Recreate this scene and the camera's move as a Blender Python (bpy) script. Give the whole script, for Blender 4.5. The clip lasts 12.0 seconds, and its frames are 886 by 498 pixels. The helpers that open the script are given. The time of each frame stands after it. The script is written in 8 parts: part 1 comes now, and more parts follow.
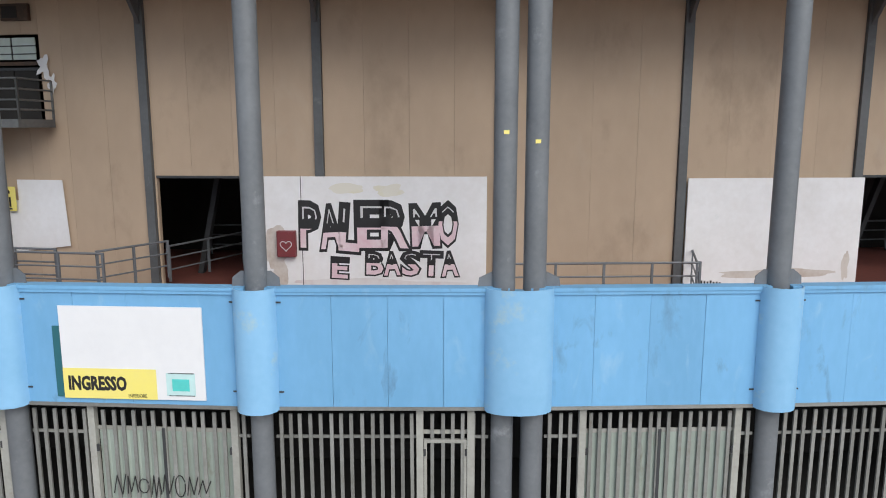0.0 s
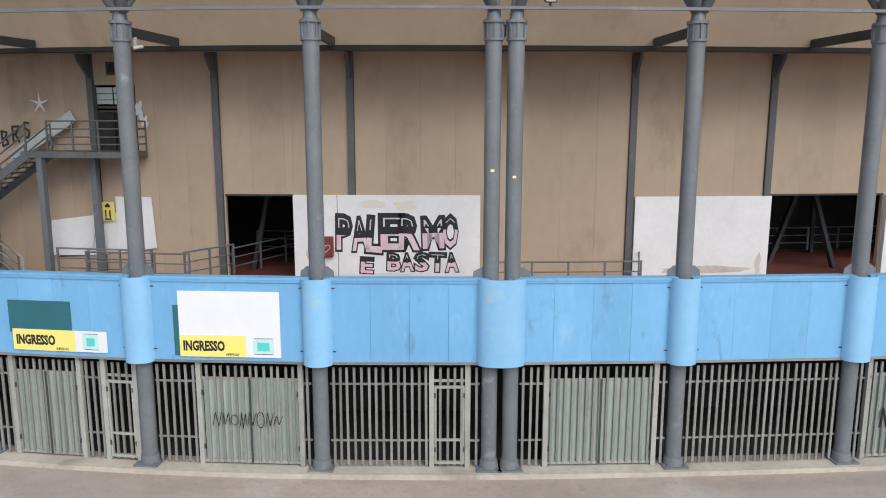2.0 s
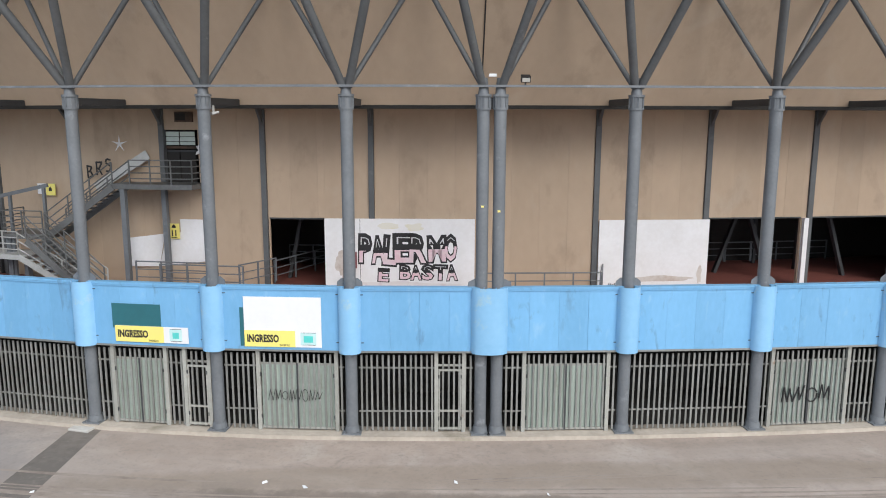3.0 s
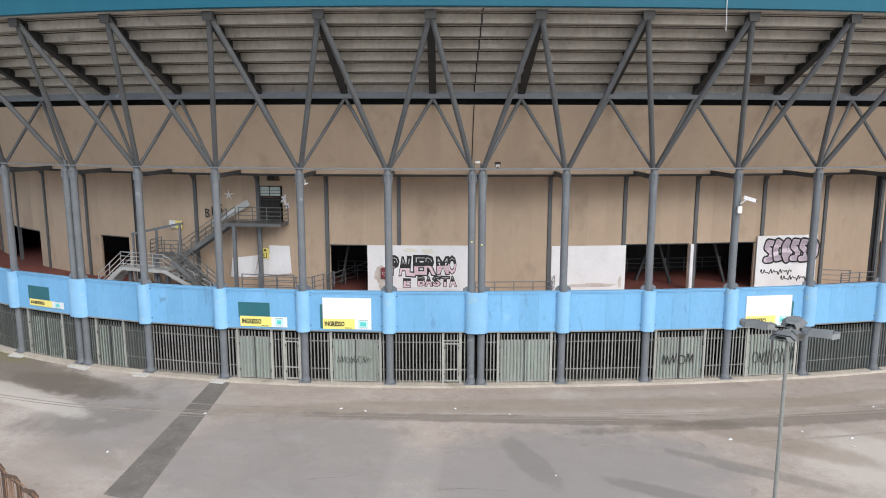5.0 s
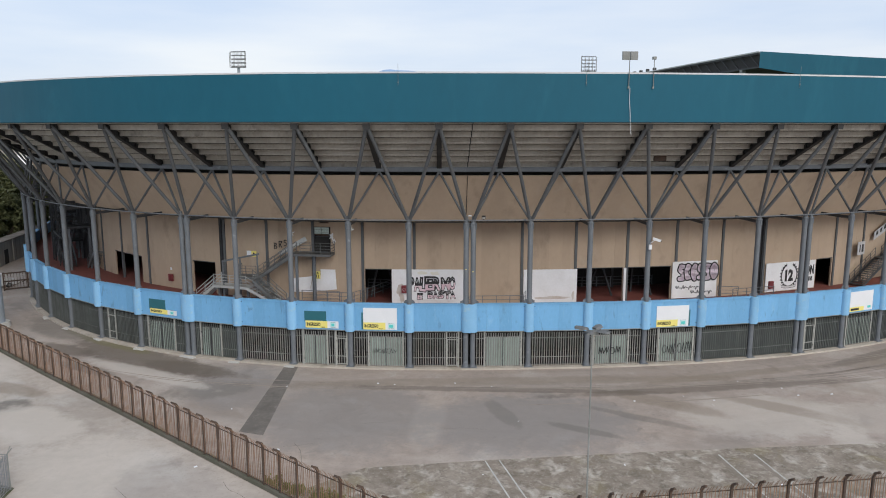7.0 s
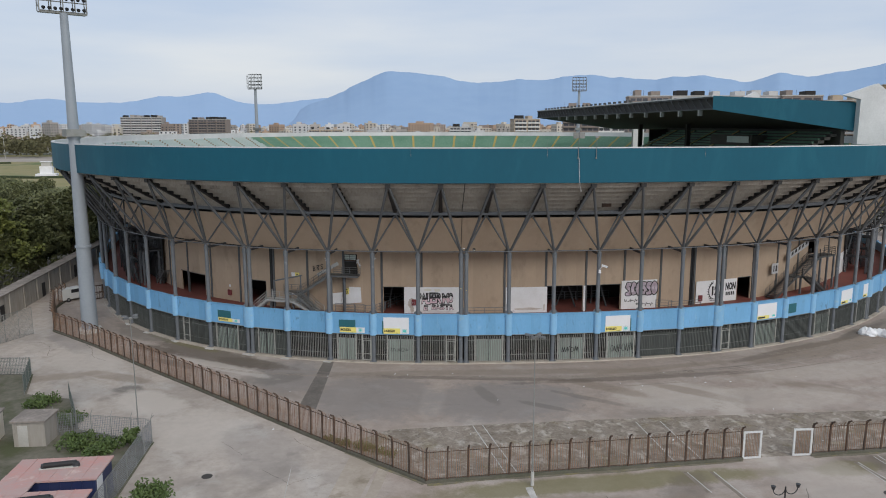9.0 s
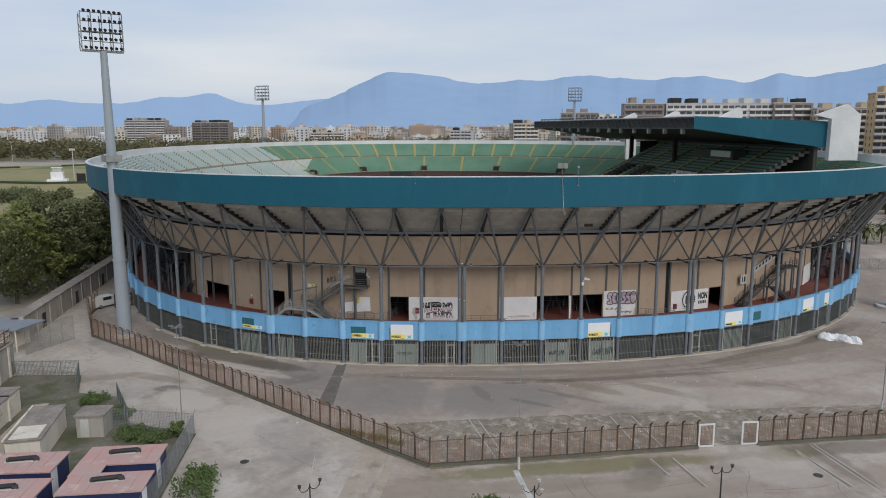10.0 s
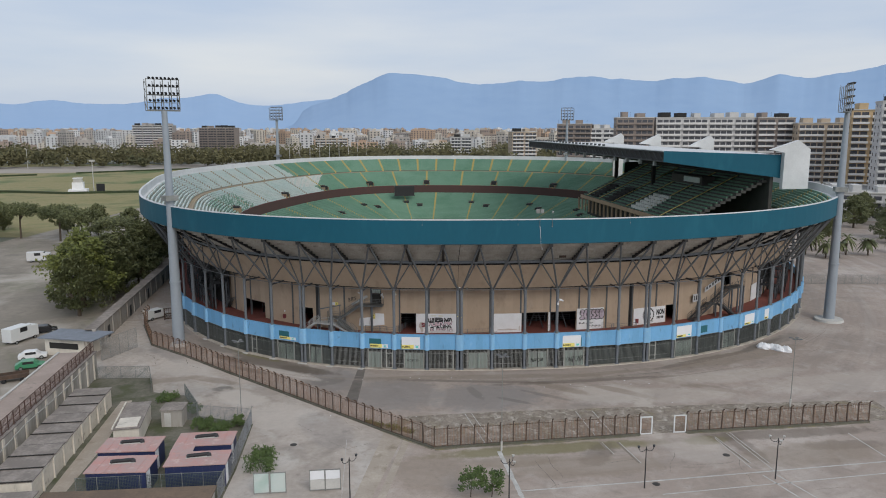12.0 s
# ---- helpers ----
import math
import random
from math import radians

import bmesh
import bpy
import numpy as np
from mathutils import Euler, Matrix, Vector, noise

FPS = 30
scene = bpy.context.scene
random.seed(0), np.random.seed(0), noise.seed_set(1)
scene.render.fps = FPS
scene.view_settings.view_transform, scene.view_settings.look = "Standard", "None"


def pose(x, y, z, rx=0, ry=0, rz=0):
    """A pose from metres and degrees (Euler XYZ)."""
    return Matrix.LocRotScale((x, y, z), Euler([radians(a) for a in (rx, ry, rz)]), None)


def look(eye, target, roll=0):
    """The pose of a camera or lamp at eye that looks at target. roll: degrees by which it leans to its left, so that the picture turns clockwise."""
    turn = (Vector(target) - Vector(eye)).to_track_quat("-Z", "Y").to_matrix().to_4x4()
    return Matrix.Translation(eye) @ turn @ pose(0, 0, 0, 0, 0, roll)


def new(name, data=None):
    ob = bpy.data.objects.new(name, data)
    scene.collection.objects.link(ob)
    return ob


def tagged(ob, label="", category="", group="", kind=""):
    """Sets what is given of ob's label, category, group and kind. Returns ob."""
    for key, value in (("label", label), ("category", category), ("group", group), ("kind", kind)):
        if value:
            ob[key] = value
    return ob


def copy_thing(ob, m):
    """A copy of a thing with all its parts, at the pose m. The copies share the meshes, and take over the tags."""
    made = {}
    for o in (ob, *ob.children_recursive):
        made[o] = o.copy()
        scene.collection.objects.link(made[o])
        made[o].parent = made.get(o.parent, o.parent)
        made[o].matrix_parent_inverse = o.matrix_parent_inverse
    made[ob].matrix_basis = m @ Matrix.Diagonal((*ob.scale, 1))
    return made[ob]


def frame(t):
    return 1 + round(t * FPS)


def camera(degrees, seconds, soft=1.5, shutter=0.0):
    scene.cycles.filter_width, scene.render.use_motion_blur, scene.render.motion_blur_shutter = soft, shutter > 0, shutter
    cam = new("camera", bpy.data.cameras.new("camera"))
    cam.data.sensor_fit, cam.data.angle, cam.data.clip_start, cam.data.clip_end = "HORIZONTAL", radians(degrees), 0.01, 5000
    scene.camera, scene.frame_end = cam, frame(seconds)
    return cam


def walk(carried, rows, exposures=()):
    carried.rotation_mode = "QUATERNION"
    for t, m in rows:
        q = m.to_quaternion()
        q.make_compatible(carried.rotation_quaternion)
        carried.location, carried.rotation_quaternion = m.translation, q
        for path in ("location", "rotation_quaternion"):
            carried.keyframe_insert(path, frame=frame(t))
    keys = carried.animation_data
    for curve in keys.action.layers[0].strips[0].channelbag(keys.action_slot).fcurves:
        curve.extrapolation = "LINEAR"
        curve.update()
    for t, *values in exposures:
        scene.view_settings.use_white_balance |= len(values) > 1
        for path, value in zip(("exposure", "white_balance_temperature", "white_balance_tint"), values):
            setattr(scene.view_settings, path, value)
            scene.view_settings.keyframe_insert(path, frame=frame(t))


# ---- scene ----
cam = camera(63.09, 12.0, 1.0)
PATH = [
    (0, (-1.252, 0.202, 8.852), (-1.287, 2.174, 8.518), -0.00),
    (0.5, (-1.281, -0.233, 8.872), (-1.313, 1.739, 8.538), -0.03),
    (1, (-1.306, -1.399, 8.899), (-1.338, 0.573, 8.566), 0.04),
    (1.5, (-1.323, -3.308, 9.202), (-1.355, -1.337, 8.869), 0.03),
    (2, (-1.354, -5.720, 9.906), (-1.383, -3.748, 9.573), 0.08),
    (2.5, (-1.340, -8.641, 10.730), (-1.369, -6.669, 10.397), 0.15),
    (3, (-1.331, -11.907, 11.546), (-1.361, -9.935, 11.213), 0.13),
    (5, (-1.326, -27.472, 15.300), (-1.357, -25.500, 14.967), 0.07),
    (5.5, (-1.389, -31.900, 16.445), (-1.419, -29.928, 16.111), 0.03),
    (6, (-1.461, -36.508, 17.815), (-1.489, -34.537, 17.482), 0.05),
    (6.5, (-1.504, -41.236, 19.218), (-1.529, -39.264, 18.885), 0.04),
    (7, (-1.535, -45.966, 20.637), (-1.559, -43.994, 20.303), 0.03),
    (9, (-1.200, -65.353, 26.636), (-1.228, -63.381, 26.303), -0.03),
    (9.5, (-1.121, -70.250, 28.402), (-1.150, -68.278, 28.069), -0.04),
    (10, (-1.078, -75.209, 30.230), (-1.107, -73.238, 29.897), -0.06),
    (10.5, (-1.030, -80.226, 32.148), (-1.060, -78.254, 31.815), -0.05),
    (11, (-0.964, -85.268, 34.119), (-0.994, -83.297, 33.785), -0.04),
    (11.5, (-0.896, -90.235, 36.028), (-0.928, -88.263, 35.694), -0.05),
    (12, (-0.818, -95.152, 37.895), (-0.850, -93.180, 37.560), -0.04),
]
EXPOSURES = [(0, 0.48), (1.5, 0.56), (3, 0.68), (5.5, 0.74), (6.2, 0.48), (7, 0.16), (9, -0.13), (12, -0.18)]
walk(cam, [(t, look(eye, target, roll)) for t, eye, target, roll in PATH], EXPOSURES)

# ---- sky, sun, exposure ----
world = bpy.data.worlds.new("sky")
scene.world = world
world.use_nodes = True
wn, wl = world.node_tree.nodes, world.node_tree.links
wn.clear()
SUN_ELEV, SUN_ROT = radians(38), radians(150)
w_out = wn.new("ShaderNodeOutputWorld")
w_bg = wn.new("ShaderNodeBackground")
w_bg.inputs["Strength"].default_value = 0.13
w_sky = wn.new("ShaderNodeTexSky")
w_sky.sky_type, w_sky.sun_disc = "NISHITA", False
w_sky.sun_elevation, w_sky.sun_rotation = SUN_ELEV, SUN_ROT
w_sky.dust_density, w_sky.air_density = 2.0, 1.0
w_co = wn.new("ShaderNodeTexCoord")
w_map = wn.new("ShaderNodeMapping")
w_map.inputs["Scale"].default_value = (1.2, 1.2, 7.0)
w_noise = wn.new("ShaderNodeTexNoise")
w_noise.inputs["Scale"].default_value = 1.6
w_noise.inputs["Detail"].default_value = 6.0
w_noise.inputs["Roughness"].default_value = 0.5
w_ramp = wn.new("ShaderNodeValToRGB")
w_ramp.color_ramp.elements[0].position = 0.3
w_ramp.color_ramp.elements[1].position = 0.72
w_ramp.color_ramp.elements[0].color = (4.1, 5.0, 6.5, 1)
w_ramp.color_ramp.elements[1].color = (6.3, 6.55, 6.9, 1)
w_mix = wn.new("ShaderNodeMixRGB")
w_mix.inputs["Fac"].default_value = 0.88
wl.new(w_co.outputs["Generated"], w_map.inputs["Vector"])
wl.new(w_map.outputs["Vector"], w_noise.inputs["Vector"])
wl.new(w_noise.outputs["Fac"], w_ramp.inputs["Fac"])
wl.new(w_sky.outputs["Color"], w_mix.inputs["Color1"])
wl.new(w_ramp.outputs["Color"], w_mix.inputs["Color2"])
wl.new(w_mix.outputs["Color"], w_bg.inputs["Color"])
wl.new(w_bg.outputs["Background"], w_out.inputs["Surface"])

sun = new("sun", bpy.data.lights.new("sun", "SUN"))
sun.data.energy, sun.data.angle, sun.data.color = 1.9, radians(40), (1.0, 0.95, 0.88)
sun.rotation_euler = (radians(90) - SUN_ELEV, 0, radians(30))


# ---- materials ----
def material(name, colour, rough=0.7, metal=0.0, second=None, scale=0.6, amount=0.5, fine=8.0, bump=0.0,
             bump_scale=30.0, vary=0.0, stretch=(1, 1, 1), spot=None, spot_scale=0.3, spot_cut=0.62, island=False, stains=()):
    """Two scales of noise in world metres between colour and second, optional stains, bump and a shade per object."""
    m = bpy.data.materials.new(name)
    m.use_nodes = True
    n, l = m.node_tree.nodes, m.node_tree.links
    p = n["Principled BSDF"]
    p.inputs["Roughness"].default_value = rough
    p.inputs["Metallic"].default_value = metal
    if second is None:
        second = tuple(c * 0.78 for c in colour)
    geo = n.new("ShaderNodeNewGeometry")
    mapping = n.new("ShaderNodeMapping")
    mapping.inputs["Scale"].default_value = stretch
    l.new(geo.outputs["Position"], mapping.inputs["Vector"])
    big = n.new("ShaderNodeTexNoise")
    big.inputs["Scale"].default_value = scale
    big.inputs["Detail"].default_value = 5
    big.inputs["Roughness"].default_value = 0.6
    small = n.new("ShaderNodeTexNoise")
    small.inputs["Scale"].default_value = fine
    small.inputs["Detail"].default_value = 3
    for t in (big, small):
        l.new(mapping.outputs["Vector"], t.inputs["Vector"])
    add = n.new("ShaderNodeMath")
    add.operation = "MULTIPLY_ADD"
    l.new(small.outputs["Fac"], add.inputs[0])
    add.inputs[1].default_value = 0.45
    l.new(big.outputs["Fac"], add.inputs[2])
    rng = n.new("ShaderNodeMapRange")
    rng.inputs["From Min"].default_value = 0.72 - 0.28
    rng.inputs["From Max"].default_value = 0.72 + 0.28
    l.new(add.outputs[0], rng.inputs["Value"])
    rng.inputs["To Max"].default_value = 2 * amount
    mix = n.new("ShaderNodeMixRGB")
    l.new(rng.outputs["Result"], mix.inputs["Fac"])
    mix.inputs["Color1"].default_value = (*colour, 1)
    mix.inputs["Color2"].default_value = (*second, 1)
    last = mix.outputs["Color"]
    if spot is not None:
        sp = n.new("ShaderNodeTexNoise")
        sp.inputs["Scale"].default_value = spot_scale
        sp.inputs["Detail"].default_value = 6
        sp.inputs["Roughness"].default_value = 0.65
        l.new(mapping.outputs["Vector"], sp.inputs["Vector"])
        r2 = n.new("ShaderNodeMapRange")
        r2.inputs["From Min"].default_value = spot_cut - 0.05
        r2.inputs["From Max"].default_value = spot_cut + 0.09
        l.new(sp.outputs["Fac"], r2.inputs["Value"])
        m2 = n.new("ShaderNodeMixRGB")
        l.new(r2.outputs["Result"], m2.inputs["Fac"])
        l.new(last, m2.inputs["Color1"])
        m2.inputs["Color2"].default_value = (*spot, 1)
        last = m2.outputs["Color"]
    for colour_, scale_, cut_, most in stains:
        sp = n.new("ShaderNodeTexNoise")
        sp.inputs["Scale"].default_value = scale_
        sp.inputs["Detail"].default_value = 7
        sp.inputs["Roughness"].default_value = 0.6
        sp.inputs["Distortion"].default_value = 0.6
        l.new(mapping.outputs["Vector"], sp.inputs["Vector"])
        r4 = n.new("ShaderNodeMapRange")
        r4.inputs["From Min"].default_value, r4.inputs["From Max"].default_value = cut_ - 0.07, cut_ + 0.12
        r4.inputs["To Max"].default_value = most
        l.new(sp.outputs["Fac"], r4.inputs["Value"])
        m4 = n.new("ShaderNodeMixRGB")
        l.new(r4.outputs["Result"], m4.inputs["Fac"])
        l.new(last, m4.inputs["Color1"])
        m4.inputs["Color2"].default_value = (*colour_, 1)
        last = m4.outputs["Color"]
    if vary:
        rnd = geo.outputs["Random Per Island"] if island else n.new("ShaderNodeObjectInfo").outputs["Random"]
        r3 = n.new("ShaderNodeMapRange")
        r3.inputs["To Min"].default_value, r3.inputs["To Max"].default_value = 1 - vary, 1 + vary * 0.6
        l.new(rnd, r3.inputs["Value"])
        hsv = n.new("ShaderNodeHueSaturation")
        l.new(r3.outputs["Result"], hsv.inputs["Value"])
        l.new(last, hsv.inputs["Color"])
        last = hsv.outputs["Color"]
    l.new(last, p.inputs["Base Color"])
    if bump:
        bn = n.new("ShaderNodeTexNoise")
        bn.inputs["Scale"].default_value = bump_scale
        bn.inputs["Detail"].default_value = 4
        l.new(geo.outputs["Position"], bn.inputs["Vector"])
        b = n.new("ShaderNodeBump")
        b.inputs["Strength"].default_value = bump
        b.inputs["Distance"].default_value = 0.02
        l.new(bn.outputs["Fac"], b.inputs["Height"])
        l.new(b.outputs["Normal"], p.inputs["Normal"])
    return m


STEEL = material("grey_steel_paint", (0.165, 0.18, 0.195), 0.5, 0.0, (0.12, 0.132, 0.145), 0.8, 0.6, 9, 0.1, spot=(0.26, 0.28, 0.295), spot_scale=1.3, spot_cut=0.66)
STAIRSTEEL = material("stair_steel", (0.165, 0.17, 0.17), 0.5, 0.1, (0.10, 0.104, 0.104), 1.0, 0.6, 9)
# Column paint darkened for the shade under the stand; mullions share it.
STRUT = material("darkened_steel_paint", (0.12, 0.128, 0.134), 0.55, 0.0, (0.085, 0.09, 0.094), 0.8, 0.6, 9, 0.1, spot=(0.20, 0.21, 0.215), spot_scale=1.3, spot_cut=0.68)
DARKSTEEL = material("dark_steel_paint", (0.045, 0.048, 0.052), 0.6, 0.0, (0.03, 0.032, 0.035), 0.8, 0.5, 9)
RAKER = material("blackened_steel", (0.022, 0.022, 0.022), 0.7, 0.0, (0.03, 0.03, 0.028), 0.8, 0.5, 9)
GALVDARK = material("dull_dark_bar", (0.125, 0.135, 0.128), 0.6, 0.1, (0.09, 0.098, 0.092), 1.2, 0.6, 14, vary=0.2)
GALV = material("galvanised_bar", (0.29, 0.295, 0.285), 0.5, 0.2, (0.20, 0.205, 0.19), 1.2, 0.6, 14, vary=0.2, spot=(0.17, 0.13, 0.09), spot_scale=2.5, spot_cut=0.68)
GATE = material("gate_sheet_paint", (0.35, 0.42, 0.375), 0.6, 0.0, (0.27, 0.315, 0.28), 0.9, 0.6, 12, vary=0.12, stretch=(1, 1, 0.35), spot=(0.17, 0.145, 0.105), spot_scale=2.0, spot_cut=0.67)
FENCESHEET = material("fence_back_sheet", (0.085, 0.095, 0.09), 0.7, 0.0, (0.06, 0.068, 0.064), 0.7, 0.7, 6, spot=(0.12, 0.125, 0.115), spot_scale=0.9)
GATEFRAME = material("gate_frame_paint", (0.38, 0.385, 0.355), 0.55, 0.0, (0.28, 0.28, 0.255), 1.5, 0.6, 14, vary=0.12, spot=(0.20, 0.11, 0.07), spot_scale=2.5, spot_cut=0.68)
BLUE = material("blue_parapet_paint", (0.18, 0.42, 0.68), 0.55, 0.0, (0.145, 0.36, 0.59), 0.5, 0.6, 7, 0.05, vary=0.07, stretch=(1, 1, 0.4), spot=(0.12, 0.26, 0.40), spot_scale=0.9, spot_cut=0.67, stains=[((0.07, 0.11, 0.16), 1.7, 0.69, 0.8), ((0.33, 0.52, 0.66), 2.6, 0.67, 0.5)])
BLUELIGHT = material("blue_sleeve_paint", (0.25, 0.49, 0.73), 0.5, 0.0, (0.20, 0.43, 0.66), 0.8, 0.5, 7, 0.05, vary=0.08, spot=(0.36, 0.51, 0.58), spot_scale=1.5, spot_cut=0.62)
BEIGE = material("beige_concrete_panel", (0.49, 0.376, 0.272), 0.85, 0.0, (0.435, 0.333, 0.241), 0.25, 0.6, 3, 0.15, vary=0.06, stretch=(1, 1, 0.55), spot=(0.36, 0.275, 0.20), spot_scale=0.4, spot_cut=0.62, stains=[((0.27, 0.215, 0.165), 0.9, 0.72, 0.25), ((0.50, 0.42, 0.335), 0.6, 0.64, 0.4)])
WHITE = material("white_wall_paint", (0.81, 0.815, 0.83), 0.7, 0.0, (0.70, 0.695, 0.69), 0.6, 0.5, 6, 0.1, spot=(0.56, 0.60, 0.58), spot_scale=0.8, spot_cut=0.74)
BOARD = material("white_sign_board", (0.75, 0.76, 0.775), 0.45, 0.0, (0.70, 0.71, 0.73), 1.0, 0.5, 6)
YELLOW = material("yellow_sign_film", (0.82, 0.72, 0.18), 0.5, 0.0, (0.78, 0.68, 0.22), 1.0, 0.5, 6)
TEALSIGN = material("dark_teal_sign", (0.02, 0.13, 0.16), 0.5, 0.0, (0.02, 0.11, 0.13), 1.0, 0.5, 6)
CYAN = material("turquoise_print", (0.10, 0.62, 0.58), 0.5)
CYANPALE = material("pale_turquoise_print", (0.55, 0.78, 0.78), 0.5)
BLACK = material("black_paint", (0.012, 0.012, 0.013), 0.6, 0.0, (0.02, 0.02, 0.022), 2.0, 0.5, 12)
PINK = material("pink_spray_paint", (0.66, 0.44, 0.50), 0.7, 0.0, (0.74, 0.62, 0.65), 1.5, 0.6, 8)
REDFLOOR = material("red_floor_paint", (0.22, 0.065, 0.05), 0.75, 0.0, (0.16, 0.05, 0.04), 0.4, 0.6, 5)
REDBOX = material("red_enamel", (0.21, 0.035, 0.042), 0.5, 0.0, (0.16, 0.035, 0.038), 2, 0.5, 9)
# Near-black; on the inner walls it stands in for unlit depth.
DARKIN = material("near_black", (0.03, 0.028, 0.026), 0.9, 0.0, (0.02, 0.019, 0.018), 0.4, 0.6, 4)
TEAL = material("teal_fascia_sheet", (0.010, 0.100, 0.150), 0.55, 0.0, (0.009, 0.086, 0.130), 0.08, 0.6, 2, 0.02, stretch=(1, 1, 0.4), stains=[((0.018, 0.125, 0.175), 0.35, 0.60, 0.6)])
TEAL.node_tree.nodes["Principled BSDF"].inputs["Specular IOR Level"].default_value = 0.25
CONCRETE = material("stand_concrete", (0.50, 0.457, 0.395), 0.9, 0.0, (0.345, 0.31, 0.262), 0.5, 0.7, 5, 0.2, stretch=(1, 1, 0.6), spot=(0.20, 0.18, 0.155), spot_scale=0.6, spot_cut=0.64)
PALECON = material("pale_concrete", (0.55, 0.54, 0.51), 0.85, 0.0, (0.42, 0.41, 0.385), 0.3, 0.6, 5, 0.15)
KERBSTONE = material("beige_kerb_concrete", (0.50, 0.445, 0.38), 0.85, 0.0, (0.36, 0.32, 0.27), 0.5, 0.7, 5, 0.2, spot=(0.20, 0.18, 0.13), spot_scale=0.5, spot_cut=0.64)
WHITECON = material("white_concrete", (0.66, 0.67, 0.67), 0.8, 0.0, (0.52, 0.53, 0.53), 0.15, 0.6, 3, 0.1)
ASPHALT = material("worn_asphalt", (0.432, 0.357, 0.306), 0.85, 0.0, (0.325, 0.267, 0.227), 0.06, 0.85, 1.3, 0.3, 18, spot=(0.47, 0.415, 0.372), spot_scale=0.035, spot_cut=0.58, stains=[((0.215, 0.186, 0.164), 0.09, 0.60, 0.65), ((0.48, 0.435, 0.395), 0.26, 0.62, 0.6), ((0.17, 0.142, 0.118), 0.45, 0.64, 0.55), ((0.13, 0.112, 0.098), 1.1, 0.68, 0.6), ((0.22, 0.195, 0.175), 6.0, 0.58, 0.5)])
LINE = material("white_road_paint", (0.60, 0.59, 0.56), 0.75, 0.0, (0.38, 0.37, 0.35), 0.8, 0.7, 7)
RUST = material("rusty_steel", (0.13, 0.077, 0.051), 0.85, 0.0, (0.066, 0.047, 0.037), 1.2, 0.7, 10, 0.2, vary=0.15)
RUSTMESH = material("rusty_bar_panel", (0.36, 0.222, 0.145), 0.85, 0.0, (0.235, 0.14, 0.09), 0.8, 0.7, 8, vary=0.2)
GREENSEAT = material("green_seats", (0.105, 0.235, 0.155), 0.6, 0.0, (0.16, 0.30, 0.215), 0.12, 0.8, 1.6, stains=[((0.15, 0.28, 0.21), 0.5, 0.62, 0.6)])
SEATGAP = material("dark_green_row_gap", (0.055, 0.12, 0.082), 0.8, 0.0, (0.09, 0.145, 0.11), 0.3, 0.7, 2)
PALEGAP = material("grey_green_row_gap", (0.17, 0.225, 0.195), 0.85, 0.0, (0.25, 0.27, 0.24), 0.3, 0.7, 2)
WHITESEAT = material("white_plastic_seats", (0.62, 0.63, 0.60), 0.6, 0.0, (0.5, 0.5, 0.46), 0.5, 0.5, 2)
WALKDUST = material("dusty_walkway", (0.33, 0.28, 0.21), 0.95, 0.0, (0.25, 0.20, 0.14), 0.3, 0.8, 2, spot=(0.40, 0.31, 0.12), spot_scale=0.3, spot_cut=0.6)
PALESEAT = material("faded_pale_seats", (0.40, 0.52, 0.50), 0.6, 0.0, (0.50, 0.56, 0.53), 0.15, 0.8, 1.6, stains=[((0.18, 0.34, 0.25), 0.12, 0.62, 0.5), ((0.40, 0.35, 0.24), 0.3, 0.66, 0.5)])
YELLOWSTEP = material("yellow_stair_paint", (0.50, 0.38, 0.10), 0.8, 0.0, (0.42, 0.34, 0.14), 0.8, 0.6, 4)
MAROON = material("dark_red_wall", (0.085, 0.042, 0.038), 0.85, 0.0, (0.07, 0.04, 0.035), 0.5, 0.6, 4)
GRASS = material("dry_grass", (0.165, 0.165, 0.055), 0.95, 0.0, (0.27, 0.225, 0.11), 0.02, 0.8, 0.4, 0.3, 6, spot=(0.085, 0.125, 0.035), spot_scale=0.02, spot_cut=0.53)
EARTH = material("suburban_ground", (0.17, 0.165, 0.14), 0.95, 0.0, (0.11, 0.12, 0.085), 0.006, 0.8, 0.08)
LEAF = material("tree_leaves", (0.058, 0.074, 0.028), 0.7, 0.0, (0.13, 0.14, 0.055), 0.16, 0.7, 2.0, vary=0.4, island=True)
LEAFLIGHT = material("young_leaves", (0.18, 0.19, 0.035), 0.7, 0.0, (0.11, 0.13, 0.03), 0.25, 0.7, 2.0, vary=0.3, island=True)
BARK = material("bark", (0.11, 0.085, 0.06), 0.9)
# Distance haze is put into the base colours of both ranges.
MOUNTAIN = material("blue_haze_mountain", (0.22, 0.335, 0.51), 1.0, 0.0, (0.255, 0.37, 0.535), 0.0014, 0.6, 0.01)
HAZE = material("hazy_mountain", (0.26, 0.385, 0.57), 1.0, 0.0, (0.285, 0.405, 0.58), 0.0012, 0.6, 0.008)


